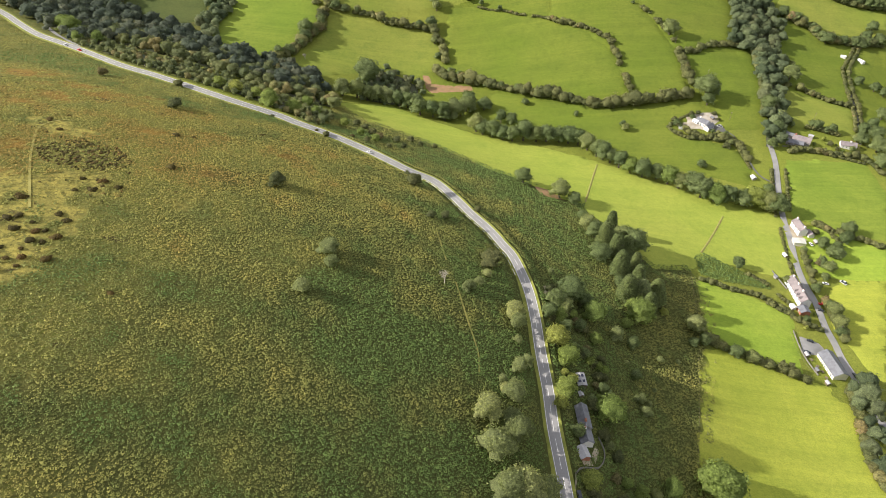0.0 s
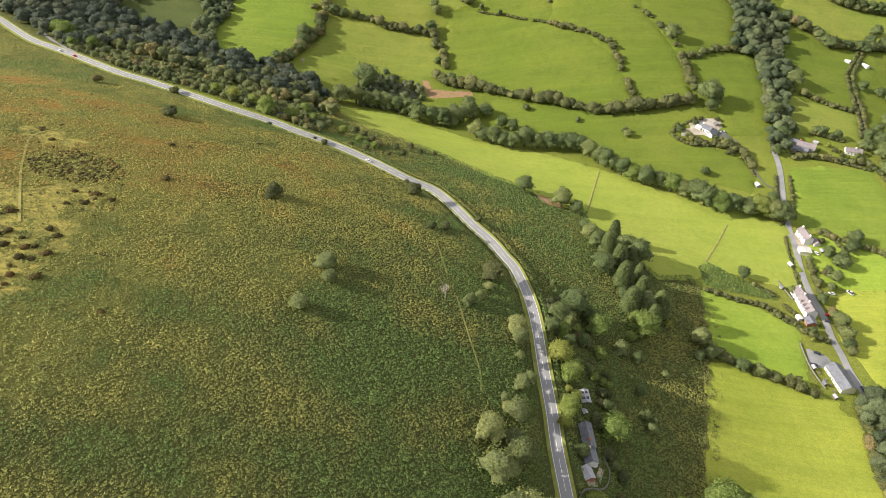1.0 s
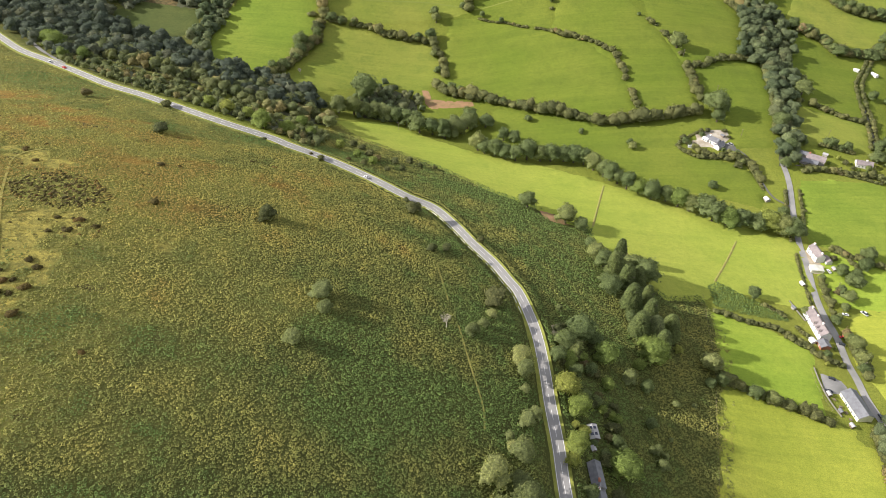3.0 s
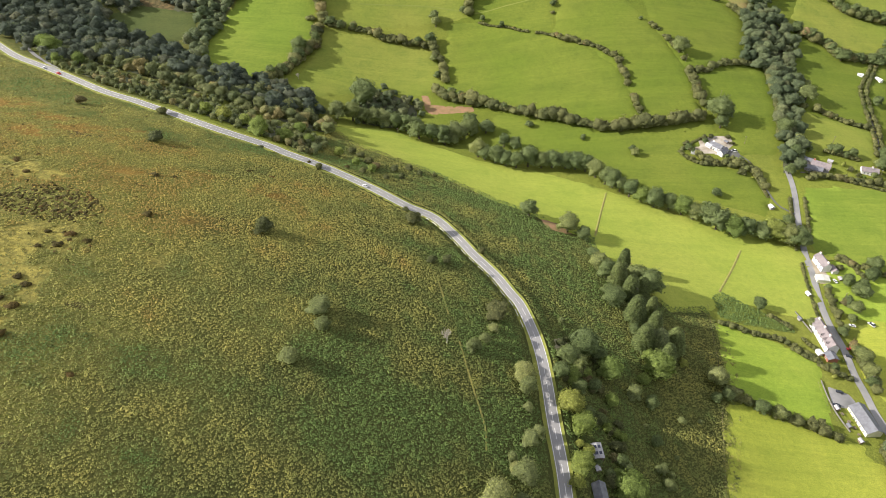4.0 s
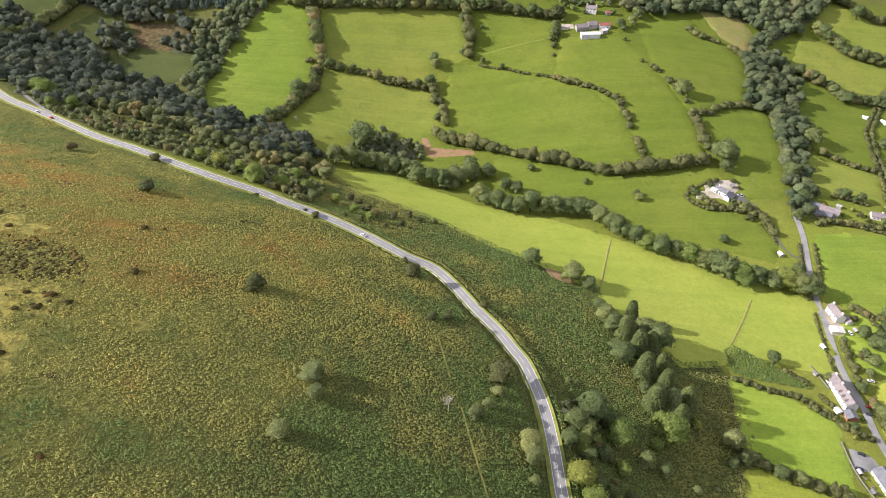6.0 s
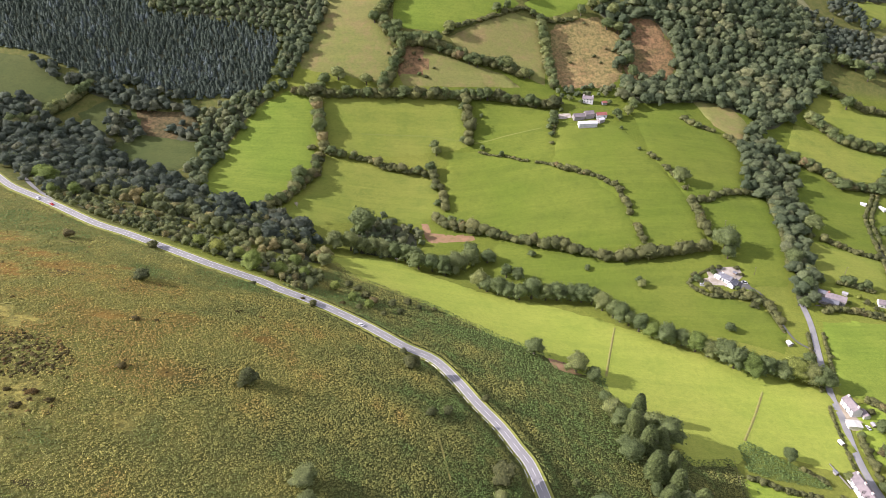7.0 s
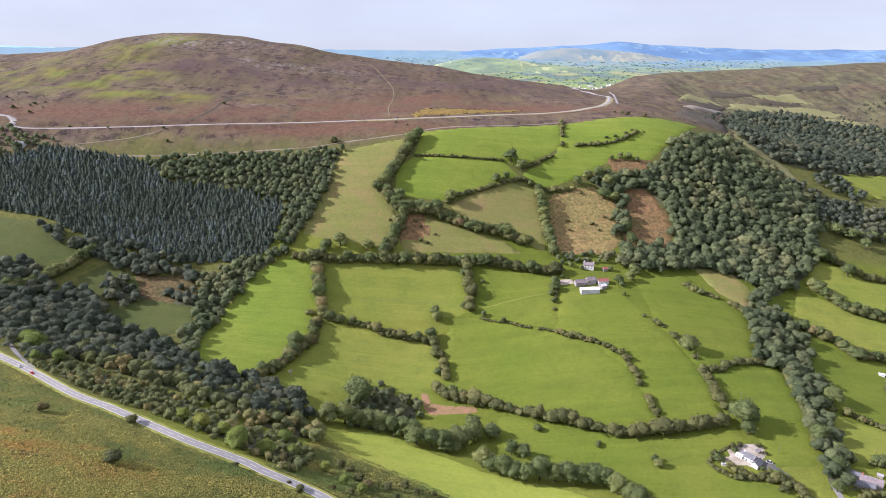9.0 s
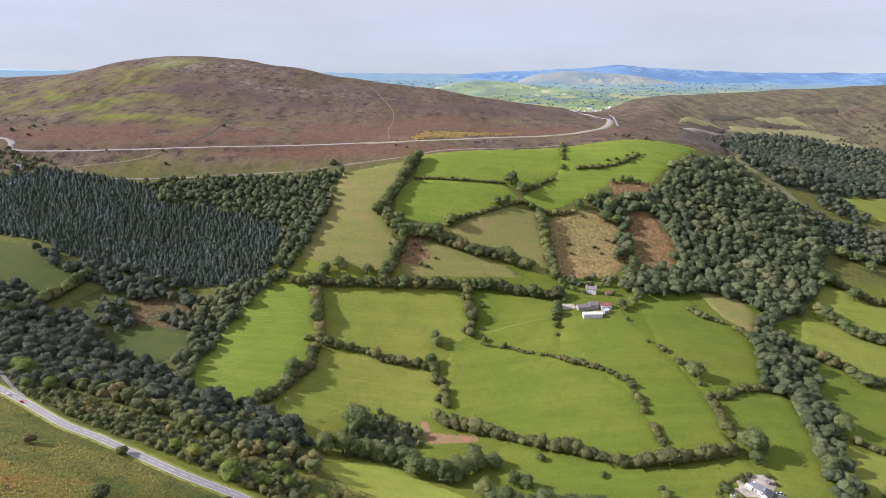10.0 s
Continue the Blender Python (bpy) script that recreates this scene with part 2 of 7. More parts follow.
GRASS_YELLOW = pasture("yellow_green_meadow", (0.299, 0.336, 0.047), (0.340, 0.359, 0.057), (0.268, 0.314, 0.043), 1.2, 0.5)
GRASS_VIVID = pasture("vivid_pasture", (0.235, 0.325, 0.04), (0.27, 0.335, 0.048), (0.2, 0.285, 0.034), 0.7, 0.45)
GRASS_DULL = pasture("thin_pasture", (0.185, 0.2, 0.056), (0.215, 0.205, 0.068), (0.27, 0.19, 0.092), 0.1, 0.35, 0.8)
# pasture darkened in its base colour for the cloud shade on the side valley
GRASS_SHADY = pasture("cloud_shaded_pasture", (0.077, 0.100, 0.030), (0.099, 0.113, 0.035), (0.066, 0.084, 0.027), 0.6, 0.25)
GRASS_DRY = pasture("bracken_strewn_pasture", (0.295, 0.215, 0.095), (0.25, 0.205, 0.082), (0.23, 0.14, 0.072), 0.4, 0.2, 1.0)
GRASS_RED = pasture("dead_bracken_pasture", (0.235, 0.142, 0.075), (0.20, 0.142, 0.066), (0.155, 0.14, 0.05), 0.4, 0.2, 1.0)
LEAF = foliage("broad_leaves", (0.139, 0.180, 0.076), (0.210, 0.252, 0.103), (0.264, 0.288, 0.111))
LEAF_PALE = foliage("pale_leaves", (0.211, 0.244, 0.099), (0.330, 0.363, 0.152), (0.383, 0.396, 0.158))
LEAF_FRESH = foliage("fresh_leaves", (0.200, 0.266, 0.073), (0.287, 0.347, 0.089), (0.386, 0.399, 0.101))
LEAF_HEDGE = foliage("hedge_leaves", (0.136, 0.155, 0.067), (0.210, 0.210, 0.087), (0.259, 0.210, 0.101))
LEAF_PINE = foliage("needles", (0.155, 0.196, 0.074), (0.223, 0.263, 0.095), (0.250, 0.290, 0.135))
# leaf green with extra blue put in for the haze over the woods
LEAF_WOOD = foliage("woodland_leaves", (0.123, 0.160, 0.086), (0.194, 0.228, 0.116), (0.242, 0.255, 0.130), True)
LEAF_SCRUB = foliage("scrub_leaves", (0.155, 0.186, 0.086), (0.248, 0.265, 0.110), (0.320, 0.276, 0.127), True)
# blue pushed past the needles' own tone: haze over the plantation painted in
LEAF_SPRUCE = foliage("spruce_needles", (0.117, 0.150, 0.115), (0.154, 0.193, 0.156), (0.203, 0.251, 0.254), True, 0.05)
# woodland leaves again, darker and bluer: shade and haze put into the colour
LEAF_SHADED_HAZY = foliage("shaded_hazy_leaves", (0.091, 0.117, 0.087), (0.136, 0.160, 0.112), (0.183, 0.193, 0.125), True)
LITTER = coat("leaf_litter", (0.07, 0.08, 0.042), (0.10, 0.10, 0.055), (0.08, 0.09, 0.042), 0.06, 0.5, 0.95, 0.5, 0.3)
BARK = coat("bark", (0.08, 0.065, 0.05), (0.13, 0.11, 0.09), (0.06, 0.05, 0.04), 0.5, 6.0)
DEADWOOD = coat("bare_grey_twigs", (0.36, 0.32, 0.27), (0.45, 0.41, 0.35), (0.28, 0.25, 0.2), 0.5, 6.0)
ASPHALT = coat("worn_asphalt", (0.214, 0.209, 0.203), (0.251, 0.245, 0.237), (0.265, 0.259, 0.246), 0.05, 2.0, 0.7, 0.15, 0.01)
DARK_TRACK = coat("dark_tarmac", (0.1, 0.1, 0.095), (0.14, 0.135, 0.125), (0.12, 0.125, 0.08), 0.2, 2.0, 0.9, 0.2, 0.01)
ASPHALT_PALE = coat("pale_asphalt", (0.24, 0.235, 0.225), (0.30, 0.29, 0.275), (0.2, 0.2, 0.19), 0.1, 2.0, 0.9, 0.2, 0.01)
MOOR_VERGE = coat("grazed_moor_verge", (0.25, 0.225, 0.11), (0.31, 0.275, 0.14), (0.17, 0.16, 0.07), 0.04, 0.4, 0.95, 0.4, 0.1)
MOOR_TARMAC = coat("bleached_tarmac", (0.30, 0.285, 0.265), (0.37, 0.35, 0.325), (0.26, 0.245, 0.225), 0.06, 0.8, 0.9, 0.2, 0.01)
STONY = coat("stony_earth", (0.2, 0.16, 0.125), (0.3, 0.25, 0.2), (0.14, 0.12, 0.07), 0.05, 0.3, 0.95, 0.5, 0.05)
GRAVEL = coat("gravel", (0.33, 0.28, 0.20), (0.42, 0.37, 0.28), (0.26, 0.21, 0.14), 0.2, 3.0, 0.95, 0.5, 0.03)
VERGE = coat("roadside_grass", (0.19, 0.21, 0.04), (0.26, 0.26, 0.06), (0.14, 0.16, 0.03), 0.15, 1.5, 0.95, 0.5, 0.1)
PAINT = coat("road_paint", (0.72, 0.72, 0.7), (0.8, 0.8, 0.78), (0.6, 0.6, 0.58), 0.3, 3.0, 0.6)
WHITEWASH = coat("white_render", (0.702, 0.693, 0.657), (0.738, 0.729, 0.702), (0.630, 0.621, 0.576), 0.4, 3.0, 0.8)
CREAM = coat("cream_render", (0.72, 0.70, 0.52), (0.76, 0.74, 0.57), (0.66, 0.63, 0.47), 0.4, 3.0, 0.8)
STONE = coat("grey_stone", (0.30, 0.28, 0.25), (0.40, 0.38, 0.35), (0.24, 0.22, 0.2), 0.5, 3.0, 0.9, 0.6, 0.05)
BRICK = coat("red_brick", (0.36, 0.15, 0.09), (0.42, 0.19, 0.12), (0.30, 0.13, 0.09), 0.5, 6.0, 0.9, 0.6, 0.02)
SLATE = coat("slate", (0.15, 0.155, 0.17), (0.20, 0.205, 0.22), (0.12, 0.12, 0.13), 0.4, 4.0, 0.55, 0.4, 0.02)
SLATE_BROWN = coat("lichened_slate", (0.225, 0.19, 0.187), (0.275, 0.235, 0.23), (0.17, 0.148, 0.147), 0.4, 4.0, 0.7, 0.4, 0.02)
TIN = coat("pale_sheet_roof", (0.62, 0.63, 0.64), (0.7, 0.7, 0.7), (0.5, 0.5, 0.5), 0.3, 2.0, 0.5, 0.2, 0.02)
RUST = coat("red_sheet_roof", (0.30, 0.10, 0.08), (0.36, 0.14, 0.11), (0.22, 0.09, 0.08), 0.3, 2.0, 0.8)
TIMBER = coat("weathered_timber", (0.18, 0.14, 0.10), (0.25, 0.20, 0.15), (0.13, 0.10, 0.08), 0.5, 5.0)
RUBBER = coat("rubber", (0.02, 0.02, 0.02), (0.03, 0.03, 0.03), (0.025, 0.025, 0.025), 2.0, 20.0)


def gloss(name, color, rough=0.3, metal=0.0):
    m, t, bs = nodes_of(name)
    p = place_of(t)
    col = mix(t, noise_of(t, p, 2.0), tuple(c * 0.88 for c in color), tuple(min(1, c * 1.08) for c in color))
    t.links.new(col, bs.inputs["Base Color"])
    bs.inputs["Roughness"].default_value, bs.inputs["Metallic"].default_value = rough, metal
    return m


GLASS = gloss("window_glass", (0.03, 0.035, 0.04), 0.08)
PANEL_BLUE = gloss("dark_blue_panel", (0.03, 0.035, 0.06), 0.25)
CAR_WHITE, CAR_RED, CAR_DARK = gloss("white_car_paint", (0.66, 0.66, 0.66)), gloss("red_car_paint", (0.55, 0.03, 0.02)), gloss("dark_car_paint", (0.03, 0.035, 0.045))


# land cover of the ground sheet: heath, moor and plain are vertex layers
def ground_material():
    m, t, bs = nodes_of("hill_ground")
    p = place_of(t)

    def layer(name):
        n = t.nodes.new("ShaderNodeAttribute")
        n.attribute_name = name
        return n.outputs["Fac"]
    fine, mid, big, huge = noise_of(t, p, 1.1, 6.0, 0.7), noise_of(t, p, 0.16, 5.0, 0.65), noise_of(t, p, 0.03, 4.0, 0.6), noise_of(t, p, 0.0075, 4.0, 0.6)
    rough, _ = grass_tones(t, p, (0.19, 0.225, 0.035), (0.22, 0.24, 0.045), (0.16, 0.185, 0.036), 1.3, 0.3)
    lush, _ = grass_tones(t, p, (0.123, 0.164, 0.021), (0.149, 0.178, 0.027), (0.103, 0.136, 0.021), 0.9, 0.3)
    rough = mix(t, layer("valley"), rough, lush)
    scrub = mix(t, ramp(t, mid, [(0.4, (0, 0, 0)), (0.62, (1, 1, 1))]), (0.095, 0.11, 0.03), (0.15, 0.145, 0.045))
    rough = mix(t, layer("scrub"), rough, scrub)
    tuft = noise_of(t, p, 0.55, 6.0, 0.75)
    heath = mix(t, ramp(t, mid, [(0.38, (0, 0, 0)), (0.62, (1, 1, 1))]), (0.155, 0.155, 0.044), (0.215, 0.202, 0.056))
    heath = mix(t, ramp(t, tuft, [(0.5, (0, 0, 0)), (0.58, (0.85, 0.85, 0.85))]), heath, (0.15, 0.165, 0.03))
    rust = maths(t, "ADD", layer("rust"), maths(t, "MULTIPLY", maths(t, "SUBTRACT", tuft, 0.5), 1.0))
    heath = mix(t, ramp(t, rust, [(0.26, (0, 0, 0)), (0.78, (0.85, 0.85, 0.85))]), heath, mix(t, ramp(t, fine, [(0.4, (0, 0, 0)), (0.6, (1, 1, 1))]), (0.215, 0.125, 0.032), (0.285, 0.165, 0.036)))
    gold = mix(t, ramp(t, noise_of(t, p, 0.16, 6.0, 0.75), [(0.44, (0, 0, 0)), (0.56, (1, 1, 1))]), (0.37, 0.318, 0.076), (0.25, 0.222, 0.058))
    gold = mix(t, ramp(t, noise_of(t, p, 0.3, 6.0, 0.75), [(0.51, (0, 0, 0)), (0.58, (0.9, 0.9, 0.9))]), gold, (0.15, 0.14, 0.04))
    heath = mix(t, layer("gold"), heath, gold)
    heath = mix(t, ramp(t, noise_of(t, stretch(t, p, (0.6, 1.4, 1.0)), 0.055, 6.0, 0.7), [(0.62, (0, 0, 0)), (0.66, (0.9, 0.9, 0.9))]), heath, (0.085, 0.07, 0.03))
    # dark ground under thick bracken: shade between the fronds put into the colour
    heath = mix(t, layer("lush"), heath, (0.07, 0.078, 0.024))
    moor = mix(t, ramp(t, big, [(0.4, (0, 0, 0)), (0.6, (1, 1, 1))]), (0.122, 0.09, 0.074), (0.17, 0.128, 0.09))
    moor = mix(t, ramp(t, huge, [(0.45, (0, 0, 0)), (0.6, (1, 1, 1))]), moor, (0.13, 0.10, 0.062))
    moor = mix(t, ramp(t, noise_of(t, p, 0.05, 7.0, 0.75), [(0.51, (0, 0, 0)), (0.58, (0.95, 0.95, 0.95))]), moor, (0.055, 0.04, 0.04))
    moor = mix(t, ramp(t, noise_of(t, stretch(t, p, (1.0, 0.35, 1.0), 0.5), 0.12, 5.0, 0.7), [(0.58, (0, 0, 0)), (0.68, (0.8, 0.8, 0.8))]), moor, (0.19, 0.15, 0.09))
    moor = mix(t, ramp(t, noise_of(t, p, 0.018, 5.0, 0.65), [(0.5, (0, 0, 0)), (0.6, (0.75, 0.75, 0.75))]), moor, (0.14, 0.118, 0.066))
    green = maths(t, "MULTIPLY", layer("green"), ramp(t, noise_of(t, p, 0.013, 5.0, 0.62), [(0.42, (0, 0, 0)), (0.56, (1, 1, 1))]))
    moor = mix(t, green, moor, mix(t, ramp(t, noise_of(t, p, 0.03, 5.0, 0.65), [(0.4, (0, 0, 0)), (0.6, (1, 1, 1))]), (0.18, 0.165, 0.046), (0.155, 0.18, 0.042)))
    moor = mix(t, maths(t, "MULTIPLY", layer("east"), ramp(t, noise_of(t, p, 0.012, 6.0, 0.65), [(0.36, (0.15, 0.15, 0.15)), (0.62, (0.9, 0.9, 0.9))])), moor, mix(t, ramp(t, noise_of(t, p, 0.035, 6.0, 0.7), [(0.44, (0, 0, 0)), (0.56, (1, 1, 1))]), (0.1, 0.099, 0.066), (0.162, 0.162, 0.086)))
    ribs = noise_of(t, stretch(t, p, (0.05, 0.008, 0.05), 0.55), 1.0, 5.0, 0.7)
    moor = mix(t, 0.8, moor, ramp(t, ribs, [(0.36, (0.62, 0.6, 0.6)), (0.5, (1, 1, 1)), (0.64, (1.25, 1.22, 1.12))]), "MULTIPLY")
    moor = mix(t, maths(t, "MULTIPLY", layer("rock"), ramp(t, noise_of(t, p, 0.09, 6.0, 0.75), [(0.5, (0, 0, 0)), (0.6, (1, 1, 1))])), moor, (0.27, 0.24, 0.24))
    moor = mix(t, maths(t, "MULTIPLY", layer("heather"), ramp(t, noise_of(t, p, 0.02, 6.0, 0.7), [(0.4, (0, 0, 0)), (0.56, (0.9, 0.9, 0.9))])), moor, (0.105, 0.072, 0.068))
    red = maths(t, "MULTIPLY", layer("red"), ramp(t, noise_of(t, p, 0.02, 5.0, 0.65), [(0.36, (0, 0, 0)), (0.5, (1, 1, 1))]))
    moor = mix(t, red, moor, mix(t, ramp(t, mid, [(0.4, (0, 0, 0)), (0.6, (1, 1, 1))]), (0.125, 0.072, 0.05), (0.175, 0.105, 0.068)))
    cells = add(t, "ShaderNodeTexVoronoi", Scale=0.011)
    t.links.new(stretch(t, p, (1.0, 0.6, 1.0)), cells.inputs["Vector"])
    sep = t.nodes.new("ShaderNodeSeparateColor")
    t.links.new(cells.outputs["Color"], sep.inputs[0])
    plain = ramp(t, sep.outputs[0], [(0.0, (0.22, 0.31, 0.12)), (0.35, (0.28, 0.35, 0.14)), (0.6, (0.34, 0.34, 0.17)), (0.8, (0.16, 0.24, 0.12)), (1.0, (0.26, 0.33, 0.14))])
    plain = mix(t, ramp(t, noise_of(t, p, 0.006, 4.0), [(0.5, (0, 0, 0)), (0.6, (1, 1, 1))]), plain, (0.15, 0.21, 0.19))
    # aerial haze painted on: the plain's colour turns blue with distance
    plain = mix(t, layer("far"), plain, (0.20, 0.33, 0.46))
    col = mix(t, layer("heath"), rough, heath)
    col = mix(t, layer("moor"), col, moor)
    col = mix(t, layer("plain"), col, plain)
    col = mix(t, 1.0, col, ramp(t, fine, [(0.3, (0.65, 0.66, 0.6)), (0.7, (1.15, 1.13, 1.1))]), "MULTIPLY")
    t.links.new(col, bs.inputs["Base Color"])
    bs.inputs["Roughness"].default_value, bs.inputs["Specular IOR Level"].default_value = 0.95, 0.1
    both = maths(t, "ADD", maths(t, "MULTIPLY", fine, 0.35), mid)
    bump(t, bs, both, 0.7, 1.2)
    return m


# ---- mesh helpers ----
def fast_mesh(name, co, faces, material=None, smooth=False):
    """A mesh from arrays: co (n, 3), faces (m, k)."""
    co, faces = np.asarray(co, np.float32), np.asarray(faces, np.int32)
    me = bpy.data.meshes.new(name)
    k = faces.shape[1]
    me.vertices.add(len(co))
    me.vertices.foreach_set("co", co.ravel())
    me.loops.add(faces.size)
    me.loops.foreach_set("vertex_index", faces.ravel())
    me.polygons.add(len(faces))
    me.polygons.foreach_set("loop_start", np.arange(len(faces), dtype=np.int32) * k)
    if smooth:
        me.polygons.foreach_set("use_smooth", np.ones(len(faces), bool))
    me.update(calc_edges=True)
    me.validate()
    if material:
        me.materials.append(material)
    return me


def soft_normals(me, normals):
    """Shading that follows the whole crown instead of each blade."""
    a = me.attributes.new("custom_normal", "FLOAT_VECTOR", "POINT")
    n = np.asarray(normals, np.float32)
    n = n / np.maximum(np.linalg.norm(n, axis=1)[:, None], 1e-6)
    a.data.foreach_set("vector", n.ravel())


def layer_of(me, name, values):
    a = me.attributes.new(name, "FLOAT", "POINT")
    a.data.foreach_set("value", np.asarray(values, np.float32))


def part(name, bm, material, parent, label=""):
    me = bpy.data.meshes.new(name)
    bm.to_mesh(me)
    bm.free()
    me.materials.append(material)
    ob = new(name, me)
    ob.parent = parent
    if label:
        ob["label"] = label
    return ob


def mesh_part(name, me, parent, label=""):
    ob = new(name, me)
    ob.parent = parent
    if label:
        ob["label"] = label
    return ob


def box(bm, x0, x1, y0, y1, z0, z1, edge=0.0):
    r = bmesh.ops.create_cube(bm, size=1.0, matrix=Matrix.LocRotScale(((x0 + x1) / 2, (y0 + y1) / 2, (z0 + z1) / 2), None, (x1 - x0, y1 - y0, z1 - z0)))
    if edge:
        bmesh.ops.bevel(bm, geom=list({e for v in r["verts"] for e in v.link_edges}), offset=edge, segments=1, affect="EDGES")
    return bm


# ---- the ground ----
BANK = [*PLAN_ROAD[:9:-1], *[(-110, 429), (-94, 535), (-71, 507), (-11, 482), (40, 444), (58, 436), (91, 413), (110, 406), (109, 388), (148, 337), (174, 344), (177, 328), (166, 271), (157, 256), (142, 215), (129, 176), (133, 162), (138, 60), (56, 60), (54, 100)]]
HEATH = [(-1500, 1000), (-900, 960), (-650, 780), (-520, 690), *PLAN_ROAD, (54, 100), (56, -300), (-1500, -300)]


def axis(fine_a, fine_b, fine, far_a, far_b):
    mid = list(np.arange(fine_a, fine_b + 0.1, fine))
    low, high, s = [fine_a], [fine_b], fine
    while high[-1] < far_b:
        s = min(s * 1.06, 50)
        high.append(high[-1] + s)
    s = fine
    while low[-1] > far_a:
        s = min(s * 1.07, 60)
        low.append(low[-1] - s)
    return np.array(low[:0:-1] + mid + high[1:])


def blobs(x, y, spots):
    """Soft oval patches: centre, half widths."""
    return np.max([np.exp(-((x - a) / u) ** 2 - ((y - b) / v) ** 2) for a, b, u, v in spots], axis=0)


def rusty(x, y):
    """Where grass and bracken have turned orange."""
    spots = ((-295, 434, 34, 16), (-248, 381, 24, 14), (-226, 396, 24, 12), (-262, 361, 18, 10), (-257, 412, 26, 12), (-170, 341, 22, 6), (-145, 352, 14, 6), (-226, 294, 12, 12), (-129, 300, 12, 6), (-97, 347, 14, 7), (-213, 265, 9, 10), (-199, 405, 12, 6), (-330, 405, 30, 24))
    return (1.0 * blobs(x, y, spots) * (0.75 + 0.45 * waves(x, y, 11, 23)) + 0.15 * waves(x * 0.7, y * 1.4, 26, 17) * (x < -90)).clip(0, 1)


def ferny(x, y):
    """Where green bracken grows thick on the upper slope."""
    spots = ((-238, 332, 22, 6), (-140, 402, 36, 7), (-261, 462, 40, 16), (-221, 367, 14, 8), (-316, 493, 50, 18), (-225, 466, 40, 12), (-188, 412, 14, 8), (-120, 412, 40, 12), (-186, 236, 8, 6), (-129, 364, 24, 7), (-99, 440, 40, 12), (-240, 400, 9, 8))
    return blobs(x, y, spots)


# open grassy places among the bracken
GRASSY = ([(-222, 268), (-201, 266), (-190, 276), (-175, 285), (-168, 265), (-171, 254), (-164, 230), (-166, 211), (-164, 189), (-168, 183), (-200, 176)],
          [(-244, 337), (-225, 337), (-193, 327), (-200, 316), (-229, 320)], [(-138, 267), (-128, 268), (-120, 254), (-130, 257)], [(-142, 133), (-143, 147), (-142, 159), (-140, 156), (-138, 138), (-138, 129)])


def grassy(x, y):
    u, v = x + waves(x, y, 16, 31) * 3.5, y + waves(x, y, 16, 32) * 3.5
    r = np.zeros(len(x))
    for poly in GRASSY:
        r = np.maximum(r, inside(u, v, poly))
    return r * ease(-0.75, -0.2, waves(x, y, 13, 33))


